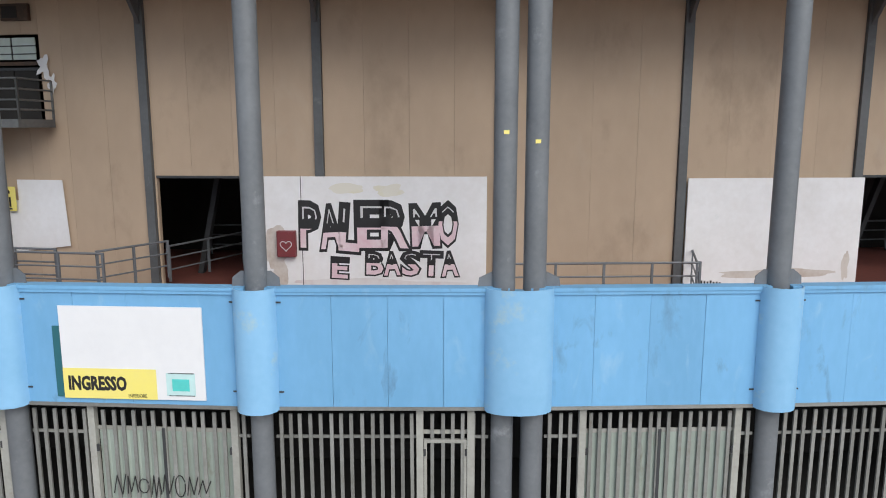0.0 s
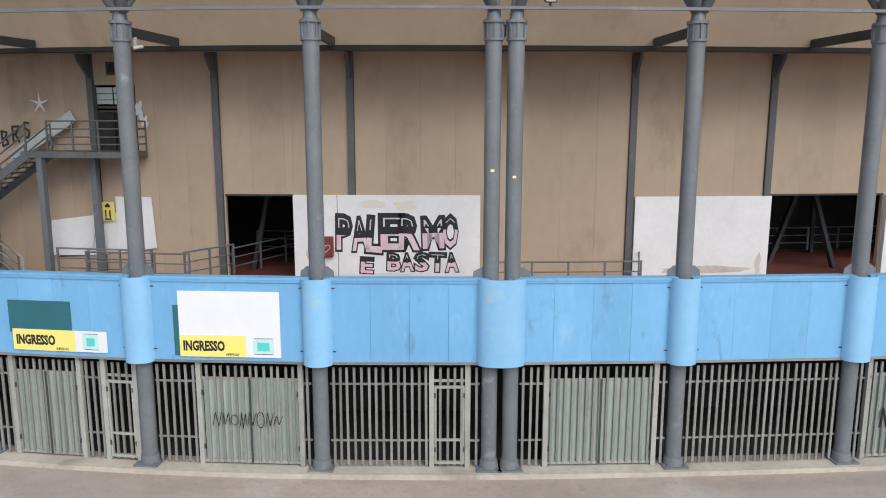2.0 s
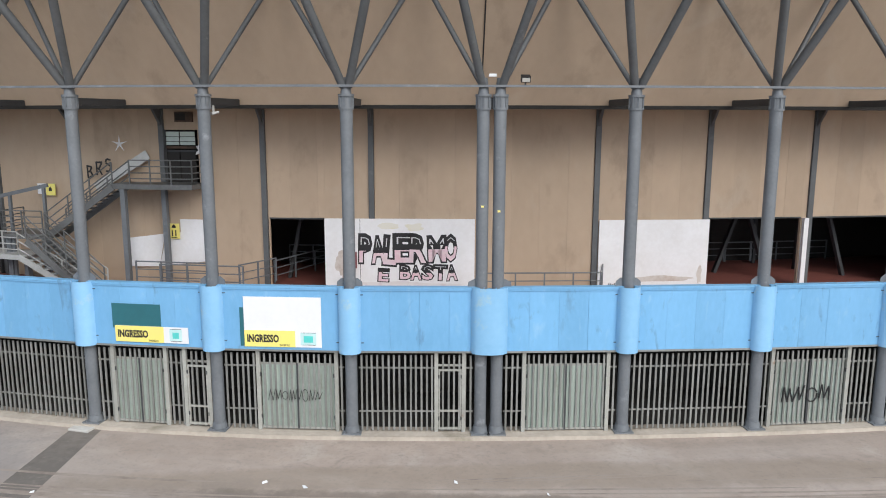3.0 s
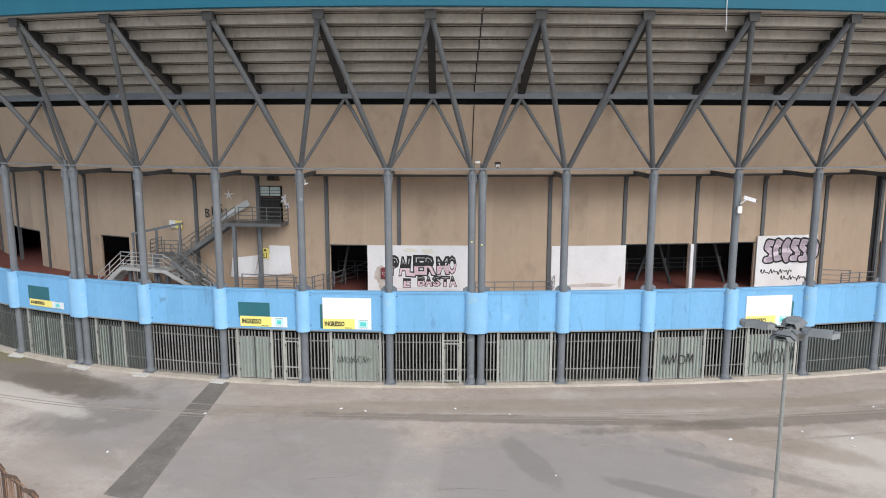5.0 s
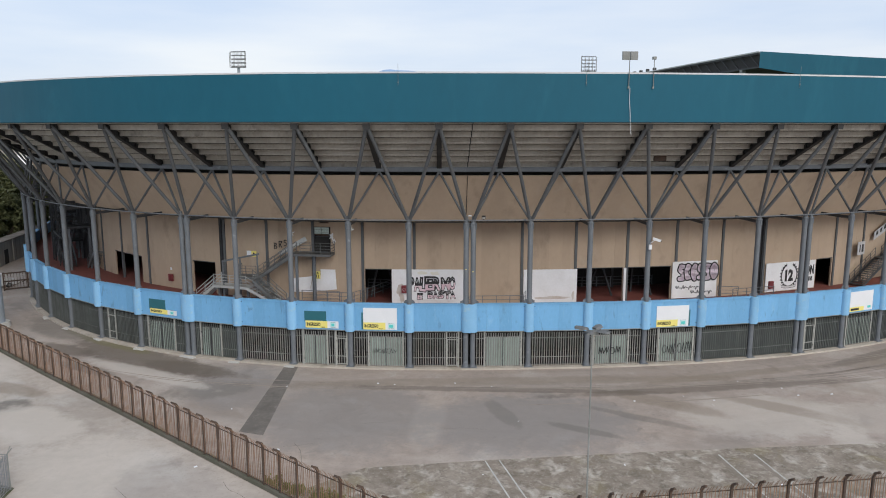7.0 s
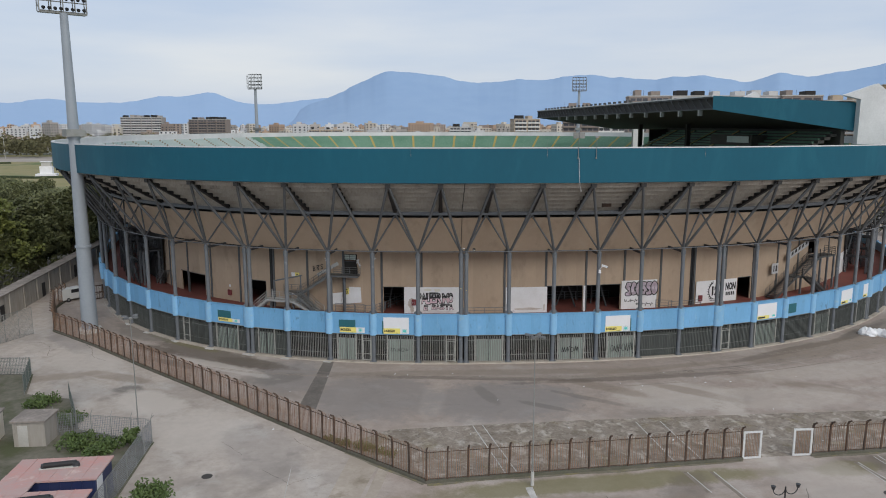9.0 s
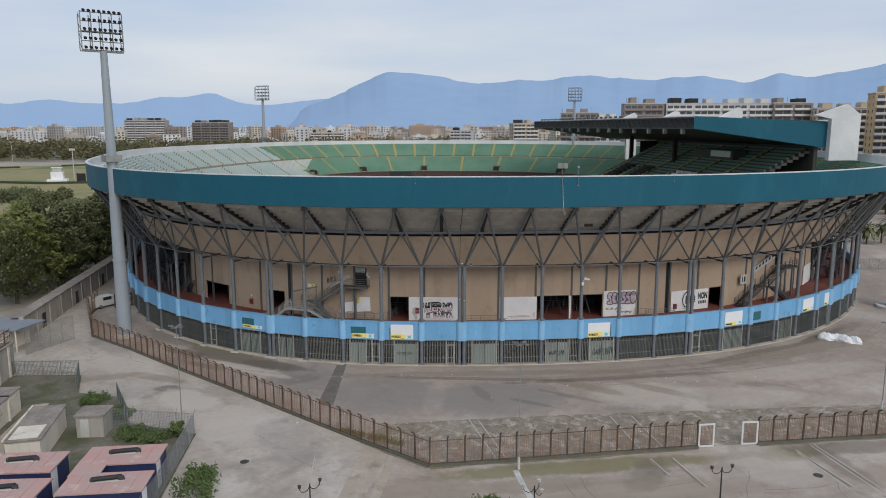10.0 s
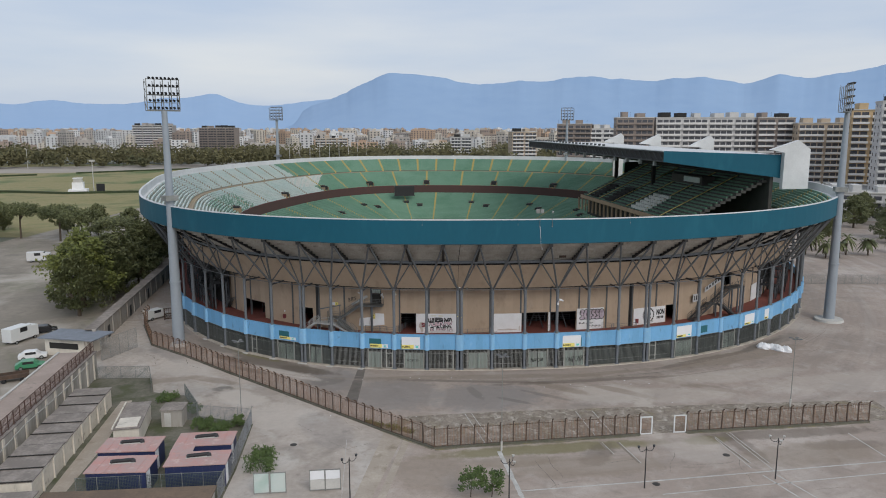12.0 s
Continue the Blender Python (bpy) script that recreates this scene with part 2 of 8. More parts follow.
def wear_rings(m, dark, light):
    """Long worn streaks that follow the curve of the building."""
    n, l = m.node_tree.nodes, m.node_tree.links
    p = n["Principled BSDF"]
    last = p.inputs["Base Color"].links[0].from_socket

    def calc(op, a, b=None):
        q = n.new("ShaderNodeMath")
        q.operation = op
        for i, v in enumerate((a, b)):
            if v is None:
                continue
            if isinstance(v, (int, float)):
                q.inputs[i].default_value = v
            else:
                l.new(v, q.inputs[i])
        return q.outputs[0]

    geo = n.new("ShaderNodeNewGeometry")
    sep = n.new("ShaderNodeSeparateXYZ")
    l.new(geo.outputs["Position"], sep.inputs[0])
    dx = calc("DIVIDE", calc("SUBTRACT", sep.outputs["X"], 1.2), 78.4)
    dy = calc("DIVIDE", calc("SUBTRACT", sep.outputs["Y"], 124.5), 109.8)
    r = calc("MULTIPLY", calc("SQRT", calc("ADD", calc("MULTIPLY", dx, dx), calc("MULTIPLY", dy, dy))), 100.0)
    a = calc("MULTIPLY", calc("ARCTAN2", dx, calc("MULTIPLY", dy, -1.0)), 14.0)
    vec = n.new("ShaderNodeCombineXYZ")
    l.new(a, vec.inputs[0]), l.new(r, vec.inputs[1])
    for scale, cut, colour, most in ((0.22, 0.56, dark, 0.38), (0.33, 0.58, light, 0.35), (0.9, 0.61, dark, 0.35)):
        t = n.new("ShaderNodeTexNoise")
        t.inputs["Scale"].default_value, t.inputs["Detail"].default_value = scale, 5
        t.inputs["Roughness"].default_value = 0.55
        l.new(vec.outputs[0], t.inputs["Vector"])
        rg = n.new("ShaderNodeMapRange")
        rg.inputs["From Min"].default_value, rg.inputs["From Max"].default_value, rg.inputs["To Max"].default_value = cut - 0.06, cut + 0.14, most
        l.new(t.outputs["Fac"], rg.inputs["Value"])
        mx = n.new("ShaderNodeMixRGB")
        l.new(rg.outputs["Result"], mx.inputs["Fac"])
        l.new(last, mx.inputs["Color1"])
        mx.inputs["Color2"].default_value = (*colour, 1)
        last = mx.outputs["Color"]
    l.new(last, p.inputs["Base Color"])


wear_rings(ASPHALT, (0.205, 0.18, 0.16), (0.47, 0.422, 0.384))


def ground_stains(m, stains, ragged=0.9):
    """Soft-edged old stains and patches: each an uneven ellipse (x, y, half length, half width, turn, colour, most)."""
    n, l = m.node_tree.nodes, m.node_tree.links
    p = n["Principled BSDF"]
    last = p.inputs["Base Color"].links[0].from_socket
    geo = n.new("ShaderNodeNewGeometry")
    warp = n.new("ShaderNodeTexNoise")
    warp.inputs["Scale"].default_value, warp.inputs["Detail"].default_value, warp.inputs["Roughness"].default_value = 0.42, 8, 0.74
    l.new(geo.outputs["Position"], warp.inputs["Vector"])
    for x, y, rx, ry, turn, colour, most in stains:
        c, q = math.cos(radians(turn)), math.sin(radians(turn))
        parts = []
        for ax, ay, r in ((c, q, rx), (-q, c, ry)):
            d = n.new("ShaderNodeVectorMath")
            d.operation = "DOT_PRODUCT"
            l.new(geo.outputs["Position"], d.inputs[0])
            d.inputs[1].default_value = (ax / r, ay / r, 0)
            k = n.new("ShaderNodeMath")
            k.operation = "SUBTRACT"
            l.new(d.outputs["Value"], k.inputs[0])
            k.inputs[1].default_value = (ax * x + ay * y) / r
            k2 = n.new("ShaderNodeMath")
            k2.operation = "MULTIPLY"
            l.new(k.outputs[0], k2.inputs[0])
            l.new(k.outputs[0], k2.inputs[1])
            parts.append(k2.outputs[0])
        add = n.new("ShaderNodeMath")
        l.new(parts[0], add.inputs[0])
        l.new(parts[1], add.inputs[1])
        wob = n.new("ShaderNodeMath")
        wob.operation = "MULTIPLY_ADD"
        l.new(warp.outputs["Fac"], wob.inputs[0])
        wob.inputs[1].default_value = 3.2 * ragged
        l.new(add.outputs[0], wob.inputs[2])
        rg = n.new("ShaderNodeMapRange")
        rg.interpolation_type = "SMOOTHSTEP"
        mid = 1.0 + 1.6 * ragged
        rg.inputs["From Min"].default_value, rg.inputs["From Max"].default_value = mid + 0.5, mid - 0.5
        rg.inputs["To Max"].default_value = most
        l.new(wob.outputs[0], rg.inputs["Value"])
        mx = n.new("ShaderNodeMixRGB")
        l.new(rg.outputs["Result"], mx.inputs["Fac"])
        l.new(last, mx.inputs["Color1"])
        mx.inputs["Color2"].default_value = (*colour, 1)
        last = mx.outputs["Color"]
    l.new(last, p.inputs["Base Color"])


GREYPATCH, PALEPATCH, WETPATCH, BROWNPATCH, MOSSPATCH, DAMPBROWN = (0.225, 0.208, 0.198), (0.50, 0.45, 0.40), (0.125, 0.115, 0.10), (0.225, 0.18, 0.135), (0.165, 0.15, 0.065), (0.125, 0.10, 0.078)
ground_stains(ASPHALT, [
    (-9.0, 3.4, 6.3, 6.2, 0, GREYPATCH, 0.62), (3.8, 2.4, 7.6, 5.2, 6, GREYPATCH, 0.72), (-3.2, 2.6, 1.2, 5.0, -4, PALEPATCH, 0.14), (7.6, 1.2, 2.6, 0.5, -28, WETPATCH, 0.45), (12.4, 3.2, 4.2, 0.5, -30, WETPATCH, 0.4), (2.2, 4.0, 0.7, 2.8, 20, WETPATCH, 0.35),
    (21.0, 4.0, 6.0, 4.0, 10, PALEPATCH, 0.55), (14.6, 6.4, 4.5, 1.1, -32, BROWNPATCH, 0.55), (23.5, 5.0, 5.2, 0.9, -34, BROWNPATCH, 0.55), (35.0, 7.5, 6.5, 1.0, -26, BROWNPATCH, 0.5),
    (31.0, 3.5, 8.0, 3.0, 8, PALEPATCH, 0.4), (4.0, 10.9, 20.0, 0.9, 3, BROWNPATCH, 0.45), (22.0, 12.6, 9.0, 0.7, 16, BROWNPATCH, 0.5), (-19.0, 9.5, 3.6, 5.0, 12, GREYPATCH, 0.6),
    (-30.0, 16.6, 9.0, 2.2, -31, DAMPBROWN, 0.8), (-24.0, 13.6, 5.0, 1.3, -22, DAMPBROWN, 0.75), (-37.5, 18.8, 4.5, 1.0, -28, DAMPBROWN, 0.75), (-33.0, 13.4, 3.5, 0.7, -30, WETPATCH, 0.6), (-21.0, 8.6, 3.5, 2.0, 10, WETPATCH, 0.4), (20.0, 9.6, 14.0, 0.7, 9, DAMPBROWN, 0.6), (2.0, 8.9, 12.0, 0.55, -2, DAMPBROWN, 0.6), (40.0, 19.5, 10.0, 0.8, 28, DAMPBROWN, 0.6), (52.5, 27.5, 7.0, 0.8, 38, DAMPBROWN, 0.65), (-35.5, 22.0, 7.0, 1.1, -35, MOSSPATCH, 0.6), (-27.5, 12.4, 7.5, 1.0, -28, PALEPATCH, 0.7), (-42.0, 26.0, 6.0, 2.2, -40, WETPATCH, 0.5),
    (47.0, 21.5, 14.0, 2.2, 27, BROWNPATCH, 0.55), (56.0, 30.0, 9.0, 1.4, 38, WETPATCH, 0.4), (42.0, 12.0, 12.0, 2.5, 14, PALEPATCH, 0.4), (62.0, 10.0, 16.0, 4.0, 10, PALEPATCH, 0.35),
    (10.0, -14.2, 14.0, 1.3, 9, MOSSPATCH, 0.75), (39.0, -9.6, 14.0, 1.3, 8, DAMPBROWN, 0.6), (30.0, -11.4, 3.0, 1.2, 8, MOSSPATCH, 0.6), (16.0, -15.5, 3.5, 1.6, 60, DAMPBROWN, 0.5), (34.0, -13.0, 1.2, 4.5, 12, DAMPBROWN, 0.5), (6.0, -17.5, 5.0, 1.4, 8, BROWNPATCH, 0.6), (46.0, -12.5, 5.0, 1.2, 8, DAMPBROWN, 0.45), (14.0, -18.6, 9.0, 2.6, 8, BROWNPATCH, 0.5), (28.0, -13.6, 3.5, 4.5, 20, PALEPATCH, 0.4),
    (41.0, -15.0, 9.0, 3.0, 12, BROWNPATCH, 0.5), (-3.6, -20.0, 4.0, 5.0, 0, BROWNPATCH, 0.45), (24.6, -4.8, 2.0, 7.0, -12, PALEPATCH, 0.6)])


# ---- geometry helpers ----
class Geo:
    """Gathers boxes, tubes and quads into one mesh."""

    def __init__(self):
        self.v, self.f, self.s, self.mi, self.cur = [], [], [], [], 0

    def face(self, idx, smooth=False):
        self.f.append(idx), self.s.append(smooth), self.mi.append(self.cur)

    def quad(self, *pts):
        b = len(self.v)
        self.v += [tuple(p) for p in pts]
        self.face(tuple(range(b, b + len(pts))))
        return self

    def box(self, x0, x1, y0, y1, z0, z1, m=None):
        b = len(self.v)
        pts = [(x, y, z) for z in (z0, z1) for x, y in ((x0, y0), (x1, y0), (x1, y1), (x0, y1))]
        self.v += [tuple(m @ Vector(p)) for p in pts] if m else pts
        for q in ((3, 2, 1, 0), (4, 5, 6, 7), (0, 1, 5, 4), (1, 2, 6, 5), (2, 3, 7, 6), (3, 0, 4, 7)):
            self.face(tuple(b + i for i in q))
        return self

    def beam(self, a, c, w, h, up=(0, 0, 1)):
        a, c = Vector(a), Vector(c)
        d = (c - a).normalized()
        side = d.cross(Vector(up)).normalized()
        top = side.cross(d)
        b = len(self.v)
        for p in (a, c):
            for i, j in ((-1, -1), (1, -1), (1, 1), (-1, 1)):
                self.v.append(tuple(p + side * (w / 2 * i) + top * (h / 2 * j)))
        for q in ((0, 1, 2, 3), (7, 6, 5, 4), (0, 4, 5, 1), (1, 5, 6, 2), (2, 6, 7, 3), (3, 7, 4, 0)):
            self.face(tuple(b + i for i in q))
        return self

    def tube(self, a, c, r, r2=None, n=10, caps=True):
        a, c = Vector(a), Vector(c)
        r2 = r if r2 is None else r2
        d = (c - a).normalized()
        side = d.orthogonal().normalized()
        top = d.cross(side)
        b = len(self.v)
        for p, q in ((a, r), (c, r2)):
            for i in range(n):
                t = 2 * math.pi * i / n
                self.v.append(tuple(p + side * (q * math.cos(t)) + top * (q * math.sin(t))))
        for i in range(n):
            k = (i + 1) % n
            self.face((b + i, b + k, b + n + k, b + n + i), True)
        if caps:
            c0 = len(self.v)
            self.v += self.v[b:b + 2 * n]
            self.face(tuple(c0 + i for i in reversed(range(n))))
            self.face(tuple(c0 + n + i for i in range(n)))
        return self

    def path(self, pts, r, n=8):
        for a, c in zip(pts, pts[1:]):
            self.tube(a, c, r, n=n)
        return self

    def strip(self, rows, closed=False, smooth=False):
        """Faces between successive rows of equally many points."""
        b, n = len(self.v), len(rows[0])
        for r in rows:
            self.v += [tuple(p) for p in r]
        for i in range(len(rows) - 1):
            for j in range(n if closed else n - 1):
                k = (j + 1) % n
                self.face((b + i * n + j, b + (i + 1) * n + j, b + (i + 1) * n + k, b + i * n + k), smooth)
        return self

    def prism(self, pts, y0, y1, m=None):
        """A polygon in x and z, drawn out from y0 to y1."""
        b, n = len(self.v), len(pts)
        allp = [(x, y0, z) for x, z in pts] + [(x, y1, z) for x, z in pts]
        self.v += [tuple(m @ Vector(p)) for p in allp] if m else allp
        self.face(tuple(b + i for i in range(n)))
        self.face(tuple(b + n + i for i in reversed(range(n))))
        for i in range(n):
            k = (i + 1) % n
            self.face((b + k, b + i, b + n + i, b + n + k))
        return self

    def mesh(self, name, *mats):
        me = bpy.data.meshes.new(name)
        me.from_pydata(self.v, [], self.f)
        me.polygons.foreach_set("use_smooth", self.s)
        me.polygons.foreach_set("material_index", self.mi)
        for m in mats:
            me.materials.append(m)
        me.update()
        return me


MESHES = {}


def shared(key, build, *mats):
    """A mesh built once and used by all alike pieces."""
    if key not in MESHES:
        g = Geo()
        build(g)
        MESHES[key] = g.mesh(key, *mats)
    return MESHES[key]


def part(name, data, material_=None, parent=None, label="", at=None):
    """One mesh object under a thing or a part."""
    if isinstance(data, Geo):
        data = data.mesh(name, material_)
    ob = new(name, data)
    if parent is not None:
        ob.parent = parent
    if at is not None:
        ob.matrix_basis = at
    if label:
        tagged(ob, label)
    return ob


def thing(name, m=None, label="", category="", group="", kind="", data=None):
    ob = new(name, data)
    if m is not None:
        ob.matrix_basis = m
    return tagged(ob, label, category, group, kind)


def bend(ob, width, segments=2):
    mod = ob.modifiers.new("bevel", "BEVEL")
    mod.width, mod.segments, mod.limit_method = width, segments, "ANGLE"
    return ob


# ---- the oval ----
RT, RX, RY, RA, RB, RN, R2, R3, R4, R5 = 0.0325, 1.186, 124.531, 78.374, 109.819, 2.4926, -1.9065, -0.3713, 0.535, -1.6806


def oval(phi):
    r = (abs(math.cos(phi) / RA) ** RN + abs(math.sin(phi) / RB) ** RN) ** (-1 / RN)
    r += R2 * math.sin(2 * phi) + R3 * math.cos(3 * phi) + R4 * math.cos(4 * phi) + R5 * math.cos(5 * phi)
    u, v = r * math.cos(phi), r * math.sin(phi)
    c, s = math.cos(RT), math.sin(RT)
    return RX + u * c - v * s, RY + u * s + v * c


_phi = np.linspace(-math.pi, math.pi, 8001)
_xy = np.array([oval(p) for p in _phi])
_len = np.concatenate([[0], np.cumsum(np.hypot(*np.diff(_xy, axis=0).T))])
_tan = np.gradient(_xy, axis=0)
_tan[0] = _tan[-1] = (_tan[1] + _tan[-2]) / 2
_tan /= np.hypot(*_tan.T)[:, None]
AROUND = float(_len[-1])
S0, STEP, STEPLEFT = 148.83, 5.13, 6.0
DOUBLES = (-10, -5, 0, 6, 12, 18)


def arc(k):
    """The way along the oval at column k (a fraction lies between two columns)."""
    return S0 + STEP * k if k >= -5 else (S0 - 5 * STEP + STEPLEFT * (k + 5) if k >= -12 else S0 - 5 * STEP - 7 * STEPLEFT + STEP * (k + 12))


def place(s, out=0.0):
    """The point at the way s, moved out from the column line, with the tangent."""
    s = s % AROUND
    x, y = np.interp(s, _len, _xy[:, 0]), np.interp(s, _len, _xy[:, 1])
    tx, ty = np.interp(s, _len, _tan[:, 0]), np.interp(s, _len, _tan[:, 1])
    h = math.hypot(tx, ty)
    tx, ty = tx / h, ty / h
    return Vector((x + ty * out, y - tx * out, 0)), Vector((tx, ty, 0))


def frame_at(s, out=0.0, z=0.0):
    """Axes at the oval: x along it, y inwards, z up."""
    p, t = place(s, out)
    m = Matrix.Identity(4)
    m.col[0][:3] = t
    m.col[1][:3] = (-t.y, t.x, 0)
    m.translation = (p.x, p.y, z)
    return m


def bay_frame(k, out=0.0, z=0.0):
    """The frame between columns k and k + 1 and the length of the chord."""
    a, b = place(arc(k), out)[0], place(arc(k + 1), out)[0]
    d = (b - a)
    L = d.length
    d.normalize()
    m = Matrix.Identity(4)
    m.col[0][:3] = d
    m.col[1][:3] = (-d.y, d.x, 0)
    m.translation = (*((a + b) / 2).xy, z)
    return m, L


def ring_rows(outs_z, n=240, k0=None, k1=None):
    """Rows of points round the oval for a profile of (out, z)."""
    rows = []
    if k0 is None:
        ss, closed = [AROUND * i / n for i in range(n)], True
    else:
        a, b = arc(k0), arc(k1)
        ss, closed = [a + (b - a) * i / n for i in range(n + 1)], False
    for o, z in outs_z:
        r = []
        for s in ss:
            p, _ = place(s, o)
            r.append((p.x, p.y, z))
        rows.append(r)
    return rows, closed


# ---- ground ----
def sheet(name, pts, z, mat, label, category, thick=0.0):
    g = Geo()
    if thick:
        n = len(pts)
        g.v += [(x, y, z) for x, y in pts] + [(x, y, z - thick) for x, y in pts]
        g.face(tuple(range(n)))
        for i in range(n):
            k = (i + 1) % n
            g.face((i, n + i, n + k, k))
    else:
        g.quad(*[(x, y, z) for x, y in pts])
    return tagged(part(name, g, mat), label, category, kind="structure")


def cells(name, x0, x1, y0, y1, step, z, mat, label, category):
    g = Geo()
    nx, ny = max(1, int((x1 - x0) / step)), max(1, int((y1 - y0) / step))
    rows = [[(x0 + (x1 - x0) * i / nx, y0 + (y1 - y0) * j / ny, z) for i in range(nx + 1)] for j in range(ny + 1)]
    for r in rows:
        r.reverse()
    g.strip(rows)
    return tagged(part(name, g, mat), label, category, kind="structure")


cells("ground", -4600, 4600, -400, 4700, 400, -0.06, EARTH, "dusty suburban ground reaching to the horizon", "ground")
cells("pavement", -75, 190, -140, 330, 40, 0.0, ASPHALT, "worn grey asphalt forecourt with stains and patches", "asphalt")

# ---- kerb and floors of the stadium ----
g = Geo()
rows, cl = ring_rows([(0.5, 0.0), (0.48, 0.14), (-0.45, 0.15), (-0.45, 0.02)], 300)
g.strip(rows, cl)
tagged(part("kerb", g, KERBSTONE), "low pale concrete plinth under the stadium fence", "kerb", kind="structure")

g = Geo()
rows, cl = ring_rows([(0.02, 4.05), (0.02, 4.25), (-17.0, 4.25), (-17.0, 4.05), (0.02, 4.05)], 300)
g.strip(rows, cl)
tagged(part("floor_gallery", g, REDFLOOR), "red painted concrete floor of the open gallery", "floor", kind="structure")

# Inner walls: the shade behind bars and openings is put into the colour.
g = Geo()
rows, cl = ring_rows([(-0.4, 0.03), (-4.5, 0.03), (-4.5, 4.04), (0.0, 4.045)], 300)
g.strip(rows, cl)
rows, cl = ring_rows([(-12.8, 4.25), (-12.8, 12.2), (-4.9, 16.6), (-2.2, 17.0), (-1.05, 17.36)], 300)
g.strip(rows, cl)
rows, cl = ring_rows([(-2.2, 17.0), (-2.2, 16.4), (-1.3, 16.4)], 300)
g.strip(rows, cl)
tagged(part("wall_inner", g, DARKIN), "inner wall coloured near-black for the unlit space under the stand", "wall", kind="structure")

KMIN, KMAX = -33, 34
NEAR = range(-9, 13)

# ---- columns with their struts ----
H = 12.9


def shaft_mesh(g):
    g.tube((0, 0, 0.1), (0, 0, H - 0.25), 0.225, n=18)


def collar_mesh(g):
    g.tube((0, 0, H - 0.75), (0, 0, H - 0.68), 0.27, n=16)
    g.tube((0, 0, H - 0.68), (0, 0, H - 0.3), 0.235, n=16)
    g.tube((0, 0, H - 0.3), (0, 0, H - 0.22), 0.29, n=16)
    for i in range(8):
        a = i * math.pi / 4
        g.box(0.2, 0.275, -0.015, 0.015, H - 0.68, H - 0.3, Matrix.Rotation(a, 4, "Z"))
    g.tube((0, 0, H - 0.22), (0, 0, H + 0.35), 0.2, 0.14, n=12)


def base_mesh(g):
    g.box(-0.36, 0.36, -0.36, 0.36, 0.1, 0.19)
    g.tube((0, 0, 0.19), (0, 0, 0.42), 0.29, 0.25, n=16)
    for i in (-1, 1):
        for j in (-1, 1):
            g.tube((0.25 * i, 0.25 * j, 0.19), (0.25 * i, 0.25 * j, 0.25), 0.025, n=6)


def arm_mesh(g):
    g.beam((0, 0.1, H - 0.45), (0, 3.3, H - 0.4), 0.14, 0.26)


def foot_flange_mesh(g):
    """Gusset plates where the column passes the parapet's top."""
    for sx in (-1, 1):
        g.prism([(sx * 0.18, 5.72), (sx * 0.48, 5.72), (sx * 0.46, 5.96), (sx * 0.30, 6.09), (sx * 0.18, 6.09)], -0.012, 0.012)


def sleeve_profile(half):
    pts = []
    for i in range(9):
        a = math.pi * i / 8
        pts.append((-half * math.cos(a), -0.12 - 0.40 * math.sin(a) ** 0.8))
    return pts


def sleeve_build(half):
    def build(g):
        p = sleeve_profile(half)
        inner = [(x * 0.97, y + 0.025) for x, y in p]
        b = len(g.v)
        n = len(p)
        for x, y in p:
            g.v += [(x, y, 3.32), (x, y, 5.80)]
        for x, y in inner:
            g.v += [(x, y, 3.32), (x, y, 5.80)]
        o = 2 * n
        for i in range(n - 1):
            g.face((b + 2 * i, b + 2 * i + 2, b + 2 * i + 3, b + 2 * i + 1), True)
            g.face((b + o + 2 * i + 2, b + o + 2 * i, b + o + 2 * i + 1, b + o + 2 * i + 3), True)
            g.quad(*[g.v[q] for q in (b + 2 * i + 1, b + 2 * i + 3, b + o + 2 * i + 3, b + o + 2 * i + 1)])
            g.quad(*[g.v[q] for q in (b + 2 * i, b + o + 2 * i, b + o + 2 * i + 2, b + 2 * i + 2)])
    return build


def strut_ends(k, side):
    """Top of the outer strut and of the inner brace in the frame of column k."""
    f = frame_at(arc(k)).inverted()
    q = arc(k + 0.5 * side)
    tip = f @ (place(q, 5.2)[0] + Vector((0, 0, 20.78)))
    girder = f @ (place(q, -0.95)[0] + Vector((0, 0, 16.95)))
    return tip, girder


def column(k):
    double = k in DOUBLES
    c = thing("column", frame_at(arc(k)), "tall grey-painted steel tube column with branching struts and a blue sleeve" if not double else
              "pair of grey-painted steel tube columns with branching struts and a wide blue sleeve", "column", "columns round the stadium", data=None)
    for dx in ((-0.3, 0.3) if double else (0,)):
        off = Matrix.Translation((dx, 0, 0))
        part("shaft", shared("column_shaft", shaft_mesh, STEEL), parent=c, at=off)
        part("collar", shared("column_collar", collar_mesh, STEEL), parent=c, at=off)
        part("base_plate", shared("column_base", base_mesh, STEEL), parent=c, at=off)
    part("flange", shared("column_flange", foot_flange_mesh, STEEL), parent=c, at=Matrix.Diagonal((1.7 if double else 1, 1, 1, 1)))
    part("bracket_arm", shared("column_arm", arm_mesh, DARKSTEEL), parent=c)
    half = 0.68 if double else 0.42
    part("sleeve", shared("column_sleeve_%d" % double, sleeve_build(half), BLUELIGHT), parent=c, label="blue painted sheet sleeve")
    for side in (-1, 1):
        tip, girder = strut_ends(k, side)
        x0 = side * (0.34 if double else 0.1)
        g = Geo()
        g.tube((x0, -0.05, H + 0.05), tip, 0.15, n=10)
        part("strut", g, STRUT, c)
        g = Geo()
        g.tube((x0, 0.05, H + 0.05), girder, 0.10, n=8)
        part("brace", g, STRUT, c)
    return c


for k in range(KMIN, KMAX + 1):
    column(k)

